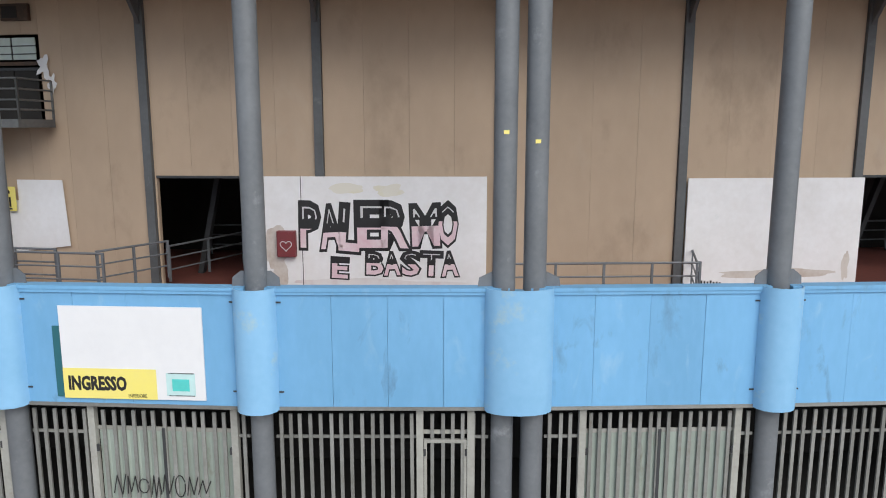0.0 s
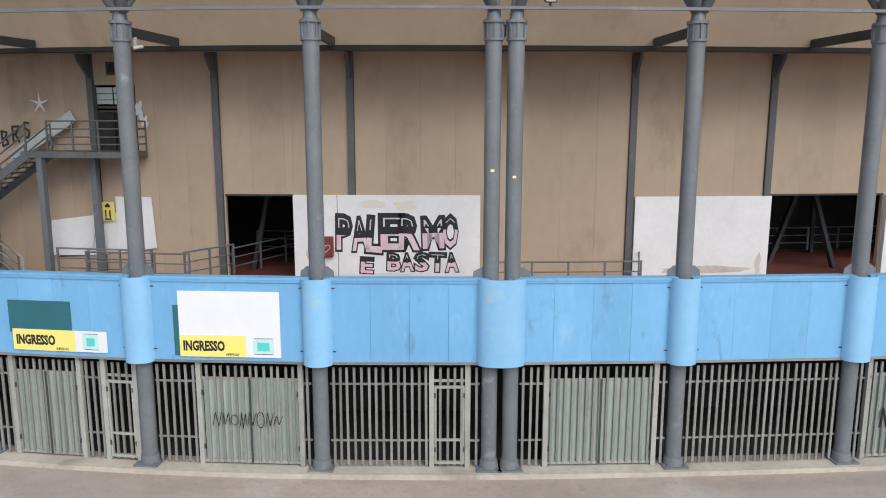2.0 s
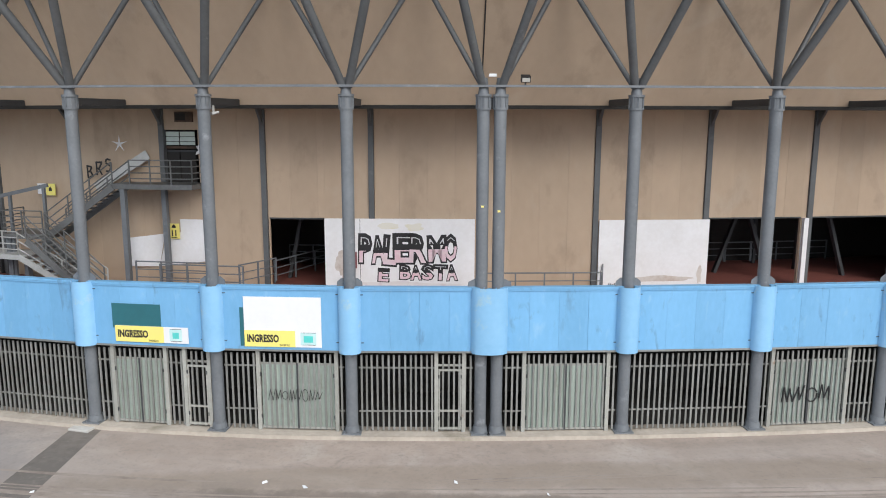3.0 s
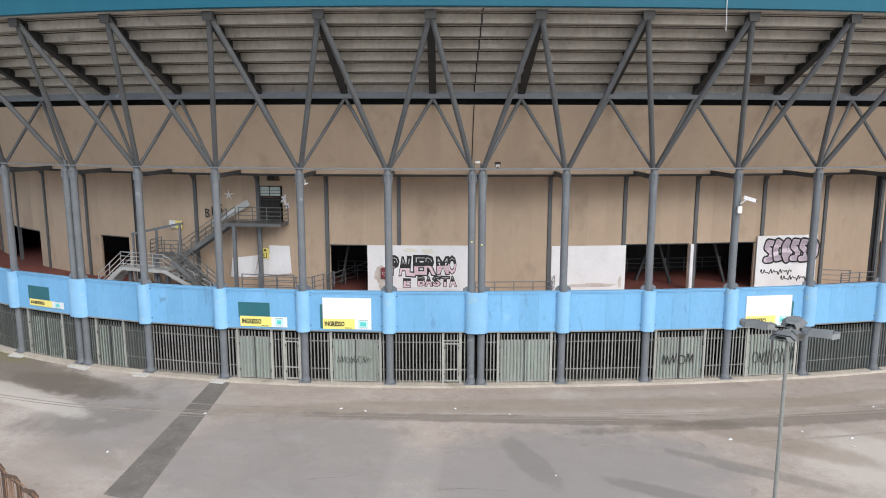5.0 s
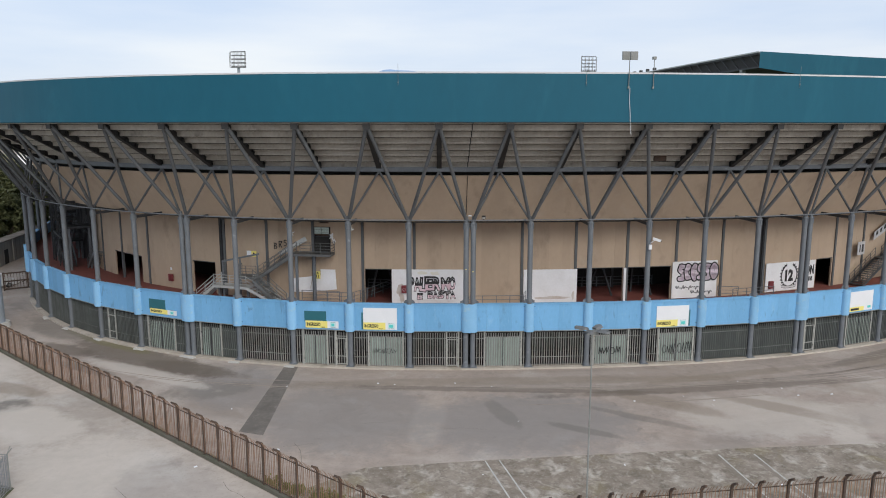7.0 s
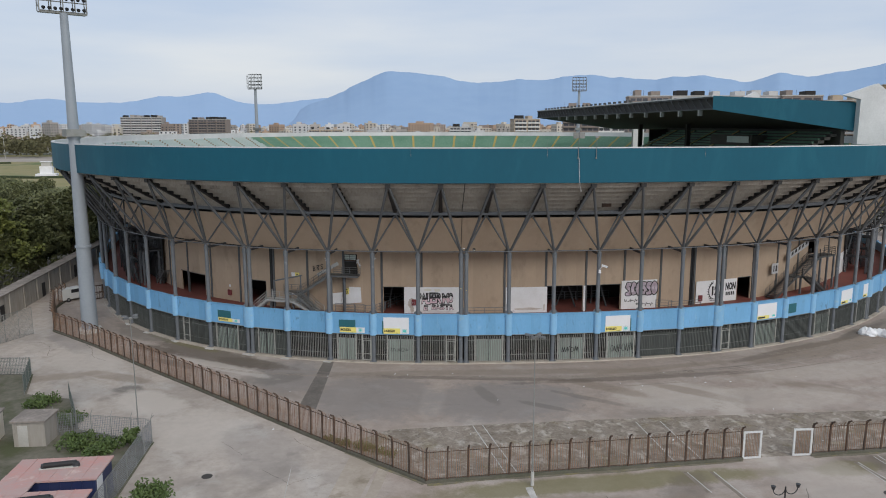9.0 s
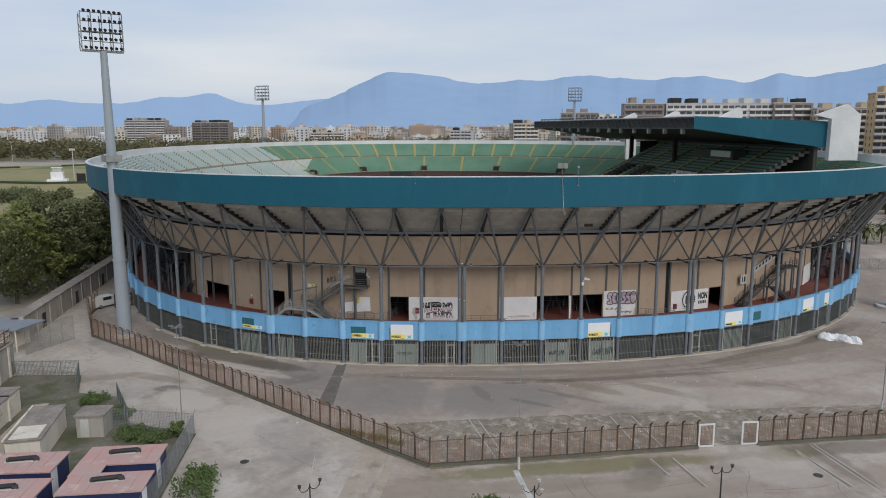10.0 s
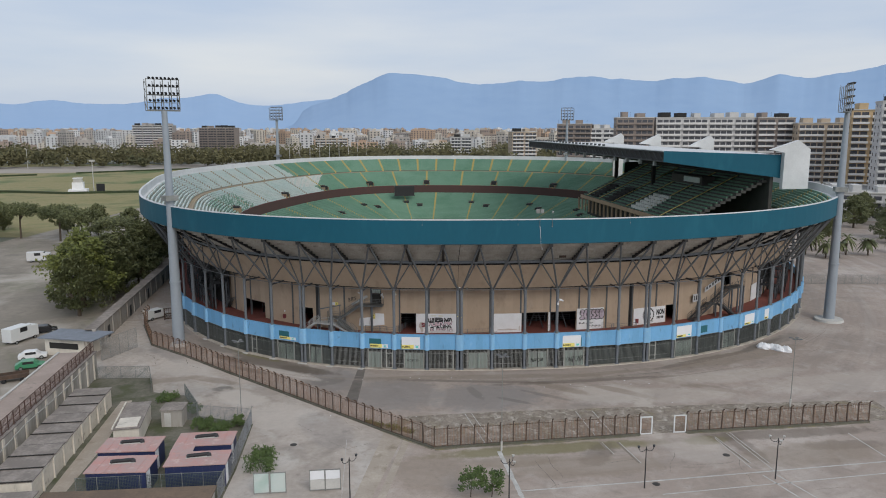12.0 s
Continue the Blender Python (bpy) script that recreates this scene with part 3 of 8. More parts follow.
# ---- rail along the column heads, girder, rakers ----
g = Geo()
rows, _ = ring_rows([(0.27, H + 0.02), (0.27, H + 0.10), (0.19, H + 0.10), (0.19, H + 0.02), (0.27, H + 0.02)], 300)
g.strip(rows, True)
tagged(part("trim_head_rail", g, STEEL), "slim grey steel rail joining the column heads", "rail", kind="structure")
g = Geo()
rows, _ = ring_rows([(-0.8, 16.92), (-0.8, 17.30), (-1.1, 17.30), (-1.1, 16.92), (-0.8, 16.92)], 300)
g.strip(rows, True)
tagged(part("trim_girder", g, STEEL), "grey steel ring girder under the stand", "girder", kind="structure")


def raker_mesh(g):
    """A sloping plate beam whose notched web reaches up between the concrete steps."""
    def line(y):
        return 17.20 + (1.0 - y) * SLOPE
    g.beam((0, 1.15, line(1.15) - 0.10), (0, -5.3, line(-5.3) - 0.10), 0.40, 0.05)
    g.beam((0, 1.15, line(1.15) + 0.16), (0, -5.3, line(-5.3) + 0.16), 0.16, 0.48)
    for i in range(7):
        y = 0.75 - i * DO
        g.box(-0.19, 0.19, y - 0.02, y + 0.02, line(y) - 0.08, line(y) + 0.34)
    g.prism([(-0.26, 20.45), (0.26, 20.45), (0.30, 20.95), (-0.30, 20.95)], -5.42, -5.28)


STEPS = 7
DO, DZ = 0.93, 0.515
SLOPE = DZ / DO
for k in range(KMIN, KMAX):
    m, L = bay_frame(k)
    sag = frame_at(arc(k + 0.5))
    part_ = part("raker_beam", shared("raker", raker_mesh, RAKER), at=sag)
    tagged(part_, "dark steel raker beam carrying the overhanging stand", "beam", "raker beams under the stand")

# ---- underside of the stand ----
g = Geo()
o, z = -1.05, 17.28
for i in range(STEPS):
    rows, cl = ring_rows([(o, z), (o, z + 0.47), (o + 0.05, z + 0.50), (o + 0.09, z + 0.47), (o + 0.12, z + DZ + 0.01), (o + DO, z + DZ)], 300)
    g.strip(rows, cl)
    o, z = o + DO, z + DZ
rows, cl = ring_rows([(o, z), (o, z + 0.3), (5.7, z + 0.3)], 300)
g.strip(rows, cl)
# Dark strips paint both the open joints and the shade in the step corners.
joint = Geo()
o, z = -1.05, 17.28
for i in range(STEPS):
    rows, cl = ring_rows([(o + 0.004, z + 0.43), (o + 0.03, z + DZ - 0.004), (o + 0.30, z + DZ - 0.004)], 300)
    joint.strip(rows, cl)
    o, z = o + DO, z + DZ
tagged(part("trim_gap", joint, DARKIN), "dark strips for the joints and the corner shade between the concrete steps", "joint", kind="structure")
tagged(part("ceiling_stand", g, CONCRETE), "stepped raw concrete underside of the overhanging stand", "stand underside", kind="structure")

# ---- teal rim ----
g = Geo()
rows, cl = ring_rows([(5.4, 21.0), (5.6, 20.95), (5.7, 21.0), (5.7, 24.5), (5.67, 24.55)], 300)
g.strip(rows[:], cl)
tagged(part("wall_rim", g, TEAL), "broad dark teal sheet-metal fascia round the rim", "fascia", kind="structure")
g = Geo()
rows, cl = ring_rows([(5.72, 24.5), (5.72, 24.62), (5.3, 24.62), (5.3, 22.9), (4.6, 22.9)], 300)
g.strip(rows, cl)
tagged(part("trim_coping", g, WHITECON), "pale coping and walkway behind the rim", "coping", kind="structure")

# ---- upper wall ----
g = Geo()
rows, cl = ring_rows([(-3.4, 12.40), (-1.1, 16.57), (-1.3, 16.60), (-3.62, 12.40), (-3.4, 12.40)], 300)
g.strip(rows, cl)
rows, cl = ring_rows([(-3.55, 12.5), (-6.6, 12.5)], 300)
g.strip(rows, cl)
# Near-black strip stands in for the shadow line below the upper wall.
gap = Geo()
rows, cl = ring_rows([(-3.37, 12.41), (-3.39, 12.27), (-3.7, 12.27)], 300)
gap.strip(rows, cl)
tagged(part("trim_shadow_gap", gap, DARKIN), "dark strip painted in for the shadow line under the beige upper wall", "gap", kind="structure")
tagged(part("wall_upper", g, BEIGE), "beige concrete panel band above the gallery", "wall", kind="structure")


# ---- lower wall of the gallery, bay by bay ----
FLOOR, WALLTOP, OPEN = 4.25, 12.5, 7.48
WK = 1.03


def wk(w):
    return 0.04 + WK * w
OPENINGS = [(-1.98, -1.44, FLOOR, OPEN), (2.13, 3.05, FLOOR, OPEN), (3.13, 4.06, FLOOR, OPEN), (7.73, 8.22, FLOOR, 7.25),
            (-5.90, -5.36, FLOOR, 7.4), (-8.6, -7.45, FLOOR, 7.05), (-3.03, -2.68, 8.95, 11.4), (-11.0, -10.6, FLOOR, 7.1),
            (13.6, 14.5, FLOOR, 7.3), (16.1, 17.0, FLOOR, 7.3), (10.93, 11.42, 9.0, 11.1), (-12.6, -11.7, FLOOR, 7.6)]
MULLION_END = {-1: 7.5, 3: 4.25}


def wall_frame(w, out=-6.3, z=0.0):
    a, b = place(arc(wk(w)), out)[0], place(arc(wk(w + 1)), out)[0]
    d = b - a
    L = d.length
    d.normalize()
    m = Matrix.Identity(4)
    m.col[0][:3] = d
    m.col[1][:3] = (-d.y, d.x, 0)
    m.translation = (*((a + b) / 2).xy, z)
    return m, L


def wall_bay(w):
    m, L = wall_frame(w)
    a0, b0 = arc(wk(w)), arc(wk(w + 1))
    root = thing("wall_gallery", m, "beige concrete panel wall at the back of the gallery", "wall", kind="structure")
    lo, hi = -L / 2 + 0.13, L / 2 - 0.13
    xs = [lo] + [-L / 2 + L * i / 4 for i in (1, 2, 3)] + [hi]
    holes = []
    for ka, kb, z0, z1 in OPENINGS:
        x0, x1 = [(arc(k) - (a0 + b0) / 2) * L / (b0 - a0) for k in (ka, kb)]
        x0, x1 = max(x0, lo), min(x1, hi)
        if x1 - x0 > 0.05:
            holes.append((x0, x1, z0, z1))
            xs += [x0, x1]
    xs = sorted(xs)
    for a, b in zip(xs, xs[1:]):
        if b - a < 0.03:
            continue
        spans = [(FLOOR, WALLTOP)]
        for h0, h1, z0, z1 in holes:
            if a >= h0 - 0.01 and b <= h1 + 0.01:
                spans = [(s, e) for s, e in ((FLOOR, z0), (z1, WALLTOP)) if e - s > 0.05]
        for z0, z1 in spans:
            part("panel", Geo().box(a + 0.0025, b - 0.0025, random.uniform(0, 0.005), 0.16, z0, z1), BEIGE, root)
    wide = 0.5 if (w + 1) in (-5, 6) else 0.12
    part("mullion", Geo().box(L / 2 - 0.12, L / 2 + 0.12, -0.10, 0.14, MULLION_END.get(w + 1, FLOOR), WALLTOP), STRUT, root)
    part("bracket", Geo().prism([(0, 11.6), (0.55, 12.3), (0.55, 12.45), (0, 12.45)], -0.05, 0.05, Matrix.Translation((L / 2, -0.1, 0)) @ Matrix.Rotation(radians(-90), 4, "Z")), STRUT, root)
    if wide > 0.2:
        part("joint_gap", Geo().box(L / 2 - 0.62, L / 2 - 0.12, -0.03, 0.02, FLOOR, WALLTOP), BLACK, root, "dark expansion gap")
        part("downpipe", Geo().tube((L / 2 - 0.3, -0.12, FLOOR), (L / 2 - 0.3, -0.12, WALLTOP), 0.06, n=8), DARKSTEEL, root)
    for h0, h1, z0, z1 in holes:
        if z0 == FLOOR:
            part("lintel", Geo().box(h0, h1, -0.03, 0.2, z1 - 0.05, z1 + 0.02), DARKSTEEL, root)


for w in range(-32, 32):
    wall_bay(w)


# ---- blue parapet, bay by bay ----
def band_panel(width):
    def build(g):
        g.box(0.003, width - 0.003, -0.16, -0.10, 3.37, 5.72)
    return build


def band_cap(L):
    def build(g):
        g.box(-L / 2 + 0.2, L / 2 - 0.2, -0.22, 0.1, 5.72, 5.79)
        g.box(-L / 2 + 0.2, L / 2 - 0.2, -0.20, -0.16, 5.65, 5.72)
    return build


def band_foot(L):
    def build(g):
        g.box(-L / 2 + 0.2, L / 2 - 0.2, -0.19, -0.08, 3.30, 3.37)
    return build


def band_back(L):
    def build(g):
        g.box(-L / 2, L / 2, -0.095, 0.04, 3.33, 5.715)
    return build


for k in range(KMIN, KMAX):
    m, L = bay_frame(k)
    LL = round(L, 2)
    t_ = thing("parapet", m, "sky-blue painted metal parapet panels between two columns", "parapet", "blue parapet bays")
    a, b = -L / 2 + 0.38, L / 2 - 0.38
    wd = (b - a) / 4
    for i in range(4):
        part("panel", shared("band_panel%.2f" % round(wd, 2), band_panel(wd), BLUE), parent=t_, at=Matrix.Translation((a + wd * i, random.uniform(-0.004, 0.004), 0)))
    part("top_rail", shared("band_cap%.2f" % LL, band_cap(L), BLUE), parent=t_)
    part("bottom_rail", shared("band_foot%.2f" % LL, band_foot(L), GALV), parent=t_)
    part("backing", shared("band_back%.2f" % LL, band_back(L), BLUE), parent=t_)
    if k in NEAR:
        for x in (a + 0.05, b - 0.05):
            for z in (3.68, 5.50):
                part("clip", Geo().box(x - 0.07, x + 0.07, -0.18, -0.155, z - 0.015, z + 0.015), DARKSTEEL, t_)


# ---- bar fence, bay by bay ----
GATES = [(-5.84, -5.30), (-4.78, -4.36), (-2.82, -2.40), (-1.69, -1.11), (0.26, 0.88), (2.12, 2.72), (3.26, 3.89), (7.11, 7.77), (9.2, 9.8), (11.3, 11.9)]
WICKETS = [(-6.80, -6.62), (-2.25, -2.06), (-0.38, -0.18), (6.13, 6.36)]


def bar_mesh(g):
    g.box(-0.036, 0.036, -0.022, 0.022, 0.2, 3.16)


def bars_joined(x0, x1, n):
    def build(g):
        for i in range(n):
            x = x0 + (x1 - x0) * (i + 0.5) / n
            g.box(x - 0.036, x + 0.036, -0.022, 0.022, 0.2, 3.16)
    return build


def rail_mesh(x0, x1, z):
    return Geo().box(x0, x1, 0.022, 0.055, z - 0.03, z + 0.03)


def gate_leaf(g, x0, x1):
    """A ribbed sheet leaf."""
    n = max(4, int((x1 - x0) / 0.1))
    pts = []
    for i in range(n + 1):
        x = x0 + (x1 - x0) * i / n
        y = 0.035 if i % 2 else 0.055
        pts.append((x, y))
    g.strip([[(x, y, 0.28) for x, y in pts], [(x, y, 2.78) for x, y in pts]])
    g.strip([[(x, y + 0.03, 2.78) for x, y in pts], [(x, y + 0.03, 0.28) for x, y in pts]])


for k in range(KMIN, KMAX):
    m, L = bay_frame(k)
    x0, x1 = -L / 2 + 0.27, L / 2 - 0.27
    if k in DOUBLES:
        x0 += 0.3
    if k + 1 in DOUBLES:
        x1 -= 0.3
    gates = [((a - k - 0.5) * L, (b - k - 0.5) * L, 0) for a, b in GATES if math.floor(a) == k] + [((a - k - 0.5) * L, (b - k - 0.5) * L, 1) for a, b in WICKETS if math.floor(a) == k]
    near = -9 <= k <= 11
    sheeted = k >= 4 or k <= -5
    label = "galvanised vertical bar fence with %s between two columns" % ("a gate" if gates else "two rails")
    f = thing("fence_bay", m, label, "fence", "fence bays under the parapet")
    if near:
        n = int((x1 - x0) / 0.2)
        for i in range(n):
            x = x0 + (x1 - x0) * (i + 0.5) / n + random.uniform(-0.012, 0.012)
            if any(a - 0.03 < x < a + 0.06 or b - 0.06 < x < b + 0.03 for a, b, _ in gates):
                continue
            lean = random.uniform(-0.25, 0.25)
            part("bar", shared("fence_bar_dull", bar_mesh, GALVDARK) if sheeted else shared("fence_bar", bar_mesh, GALV), parent=f, at=pose(x, 0, 0, 0, lean, 0))
    else:
        tagged(part("infill", shared("fence_bars%.2f" % round(L, 2), bars_joined(x0, x1, 23), GALVDARK), parent=f), kind="stuff")
    if sheeted:
        part("back_sheet", Geo().box(x0, x1, 0.06, 0.075, 0.22, 2.9), FENCESHEET, f, "dark grey-green sheet behind the bars")
    cuts = sorted([(a, b) for a, b, _ in gates])
    edges, cur = [], x0
    for a, b in cuts:
        edges.append((cur, a))
        cur = b
    edges.append((cur, x1))
    for a, b in edges:
        if b - a > 0.12:
            for z in (0.95, 2.66):
                part("rail", rail_mesh(a, b, z), GALV, f)
    for a, b, kind in gates:
        gt = part("gate", Geo().box(a + 0.07, b - 0.07, 0.03, 0.06, 2.72, 2.80), GATEFRAME, f, "pale painted gate with ribbed sheet leaves" if kind == 0 else "narrow pale barred wicket gate")
        for x in (a, b):
            part("gate_post", Geo().box(x - 0.07, x + 0.07, -0.06, 0.08, 0.15, 3.34), GATEFRAME, gt)
            for z in (0.7, 2.35):
                part("hinge", Geo().tube((x + (0.09 if x == a else -0.09), -0.04, z - 0.07), (x + (0.09 if x == a else -0.09), -0.04, z + 0.07), 0.03, n=6), DARKSTEEL, gt)
        if kind == 0:
            mid = (a + b) / 2
            for u, v in ((a + 0.1, mid - 0.02), (mid + 0.02, b - 0.1)):
                g = Geo()
                gate_leaf(g, u, v)
                part("leaf", g, GATE, gt, "faded green-grey ribbed sheet")
            part("bottom_rail", Geo().box(a + 0.08, b - 0.08, 0.0, 0.08, 0.2, 0.28), GATEFRAME, gt)
            # Dark strip laid over the leaves for the split between them.
            part("lock_post", Geo().box(mid - 0.03, mid + 0.03, -0.035, 0.05, 0.22, 2.8), DARKSTEEL, gt)
        else:
            part("frame", Geo().box(a + 0.08, a + 0.14, -0.04, 0.03, 0.25, 2.62).box(b - 0.14, b - 0.08, -0.04, 0.03, 0.25, 2.62).box(a + 0.14, b - 0.14, -0.04, 0.03, 2.55, 2.62).box(a + 0.14, b - 0.14, -0.04, 0.03, 0.25, 0.33).box(a + 0.14, b - 0.14, -0.03, 0.03, 0.95, 1.02), GATEFRAME, gt)

# ---- bowl ----
TIERS = [("upper", (4.6, 22.9), (-3.1, 18.28), 11, 10, 0), ("middle", (-4.3, 17.8), (-14.76, 11.86), 14, 20, 5), ("lower", (-14.9, 9.2), (-37.0, 0.5), 22, 22, 9)]
AROUND_N = 740
rnd_seat = random.Random(12)


def seat_kind(name, p, row, j, every, first):
    """0 green, 1 faded, 2 yellow stair, 4 white, 6 dusty stair."""
    x, y = p[0], p[1]
    faded = name != "lower" and x < -38 and 45 < y < 192
    if (j - first) % every == 0:
        return 6 if faded else 2
    if name == "middle" and -84 < x < -56 and y > 182 and row < 8:
        return 4 if (j // 2 * 7 + row * 3) % 5 < 3 or rnd_seat.random() < 0.25 else 1
    if name == "middle" and x < -38 and 100 < y < 138 and row > 2:
        return 0 if rnd_seat.random() < 0.6 else 1
    if faded:
        return 1
    return 0


for name, (o0, z0), (o1, z1), n, every, first in TIERS:
    pr, what = [], []
    do, dz = (o1 - o0) / n, (z1 - z0) / n
    for i in range(n):
        o, zz = o0 + do * i, z0 + dz * i
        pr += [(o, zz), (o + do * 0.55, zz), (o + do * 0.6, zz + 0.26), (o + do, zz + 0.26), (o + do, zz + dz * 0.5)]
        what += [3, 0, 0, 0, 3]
    pr.append((o1, z1))
    rows, cl = ring_rows(pr, AROUND_N)
    g = Geo()
    nn = len(rows[0])
    for r in rows:
        g.v += r
    for i in range(len(rows) - 1):
        for j in range(nn):
            q = (j + 1) % nn
            kind = seat_kind(name, rows[i][j], i // 5, j, every, first)
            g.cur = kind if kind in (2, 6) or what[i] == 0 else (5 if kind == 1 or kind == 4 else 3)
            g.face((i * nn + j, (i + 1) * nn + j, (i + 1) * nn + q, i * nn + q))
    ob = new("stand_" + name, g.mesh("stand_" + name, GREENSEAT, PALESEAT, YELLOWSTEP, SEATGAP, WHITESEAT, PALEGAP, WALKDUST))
    tagged(ob, "curved tier of green and faded seats with yellow stairways", "stand", kind="stuff")
g = Geo()
rows, cl = ring_rows([(-3.1, 18.28), (-3.1, 18.1), (-4.3, 18.1), (-4.3, 17.8)], 300)
g.strip(rows, cl)
tagged(part("floor_walkway", g, WALKDUST), "dusty walkway between the upper tiers", "walkway", kind="structure")
g = Geo()
rows, cl = ring_rows([(-14.76, 11.86), (-14.76, 12.6), (-15.0, 12.6), (-15.0, 9.2), (-14.9, 9.2)], 300)
g.strip(rows, cl)
tagged(part("wall_tier", g, MAROON), "dark red wall between the tiers", "wall", kind="structure")
g = Geo()
rows, cl = ring_rows([(-15.06, 12.5), (-15.06, 12.62)], 300)
g.strip(rows, cl)
tagged(part("trim_tier_rail", g, REDBOX), "thin red rail on the wall between the tiers", "rail", kind="structure")
g = Geo()
rows, cl = ring_rows([(-37.0, 0.5), (-37.0, 0.05)], 200)
g.strip(rows, cl)
tagged(part("wall_pitch", g, PALECON), "concrete wall round the pitch", "wall", kind="structure")
g = Geo()
pts = [place(AROUND * i / 120, -37.0)[0] for i in range(120)]
g.quad(*[(p.x, p.y, 0.1) for p in pts])
tagged(part("pitch", g, GRASS), "grass football pitch inside the bowl", "pitch", kind="structure")

# ---- stadium axes ----
AX = radians(8.2)
CX, CY = -0.2, 125.0


def axis_frame(u, v, z=0.0, turn=0.0):
    c, s = math.cos(AX), math.sin(AX)
    return pose(CX + u * c - v * s, CY + u * s + v * c, z, 0, 0, 8.2 + turn)




# ---- white boards, signs and painted panels ----
def fence_x(k):
    b = math.floor(k)
    m, L = bay_frame(b)
    return m, (k - b - 0.5) * L


def letters(text, size, mat, parent, at, name="lettering", offset=0.0, squeeze=1.0, extrude=0.004, label=""):
    c = bpy.data.curves.new(name, "FONT")
    c.body, c.size, c.offset, c.extrude, c.fill_mode = text, size, offset, extrude, "FRONT"
    c.align_x, c.align_y = "LEFT", "BOTTOM_BASELINE"
    c.resolution_u = 2
    tmp = bpy.data.objects.new(name, c)
    me = bpy.data.meshes.new_from_object(tmp)
    bpy.data.objects.remove(tmp)
    me.materials.clear()
    me.materials.append(mat)
    ob = part(name, me, parent=parent, at=at @ pose(0, 0, 0, 90, 0, 0) @ Matrix.Diagonal((squeeze, 1, 1, 1)), label=label)
    return ob


def patch(x0, x1, y, z0, z1, th=0.006):
    return Geo().box(x0, x1, y - th, y, z0, z1)


def ingresso(parent, x0, x1, y, z0, z1, small=True):
    """Yellow strip with the word and a smaller one under it."""
    w, h = x1 - x0, z1 - z0
    part("yellow_strip", patch(x0, x1, y, z0, z1), YELLOW, parent, "yellow printed strip")
    word = letters("INGRESSO", h * 0.62, BLACK, parent, Matrix.Translation((x0 + w * 0.05, y - 0.008, z0 + h * 0.30)), "lettering", offset=h * 0.027)
    long = max(v.co.x for v in word.data.vertices)
    word.matrix_basis = word.matrix_basis @ Matrix.Diagonal((w * 0.63 / long, 1, 1, 1))
    if small:
        letters("INFERIORE", h * 0.17, BLACK, parent, Matrix.Translation((x0 + w * 0.69, y - 0.008, z0 + h * 0.06)), "small_lettering", squeeze=0.62 * (w / 1.9) / (h / 0.63) * 1.2)


def print_square(parent, xa, xb, y, za, zb):
    part("pale_print", patch(xa - 0.12, xb + 0.12, y, za - 0.10, zb + 0.12, 0.004), CYANPALE, parent)
    part("turquoise_print", patch(xa, xb, y - 0.004, za, zb, 0.004), CYAN, parent)
    for dz in (-0.22, 0.24):
        part("caption_bar", patch(xa - 0.08, xb + 0.1, y, (za + zb) / 2 + dz - 0.01, (za + zb) / 2 + dz + 0.01, 0.004), DARKSTEEL, parent)


def white_sign(ka, kb, z0, z1, text=True, teal=-1):
    m, x0 = fence_x(ka)
    b = math.floor(ka)
    L = bay_frame(b)[1]
    x1 = (kb - b - 0.5) * L
    w = x1 - x0
    s = thing("entrance_sign", m, "large white entrance board with a yellow strip on the blue parapet", "sign", "entrance boards on the parapet")
    part("board", Geo().box(x0, x1, -0.20, -0.17, z0, z1), BOARD, s)
    h = z1 - z0
    if text:
        ingresso(s, x0, x0 + w * 0.66, -0.202, z0, z0 + h * 0.33)
        xa = x0 + w * 0.77
        print_square(s, xa, xa + w * 0.12, -0.202, z0 + h * 0.10, z0 + h * 0.23)
    else:
        part("yellow_strip", patch(x0, x0 + w * 0.62, -0.202, z0, z0 + h * 0.22), YELLOW, s)
        part("word_bar", patch(x0 + w * 0.05, x0 + w * 0.4, -0.21, z0 + h * 0.05, z0 + h * 0.16), BLACK, s)
        part("turquoise_print", patch(x0 + w * 0.78, x0 + w * 0.92, -0.202, z0 + h * 0.1, z0 + h * 0.22), CYAN, s)
    if teal:
        xa, xb = (x0 - 0.16, x0) if teal < 0 else (x1, x1 + 0.14)
        part("edge_strip", Geo().box(xa, xb, -0.19, -0.165, z0 + 0.02, z0 + h * 0.78), TEALSIGN, s, "dark teal edge of an older board")
    return s


white_sign(-1.77, -1.205, 3.48, 5.38)
white_sign(3.19, 3.77, 3.42, 5.28, True, 1)
white_sign(7.12, 7.72, 3.5, 5.4, False, 0)
white_sign(10.28, 10.86, 3.5, 5.35, False, 0)
white_sign(11.57, 11.98, 3.5, 5.3, False, 0)


def strip_sign(ka, kb, kc, kd, z0, z1, ztop, text=True):
    """Dark teal square above a yellow and white strip: strip from ka to kd, yellow to kc, square to kb."""
    m, x0 = fence_x(ka)
    b = math.floor(ka)
    L = bay_frame(b)[1]
    xb, xc, xd = [(k - b - 0.5) * L for k in (kb, kc, kd)]
    s = thing("entrance_sign", m, "dark teal board above a yellow entrance strip on the parapet", "sign", "entrance boards on the parapet")
    part("board", Geo().box(x0 - 0.1, xb, -0.19, -0.17, z1 - 0.1, ztop), TEALSIGN, s, "dark teal square")
    part("strip", Geo().box(x0, xd, -0.21, -0.19, z0, z1), BOARD, s)
    ingresso(s, x0, xc, -0.212, z0, z1, text)
    w = xd - xc
    print_square(s, xc + w * 0.36, xc + w * 0.62, -0.212, z0 + (z1 - z0) * 0.3, z0 + (z1 - z0) * 0.68)


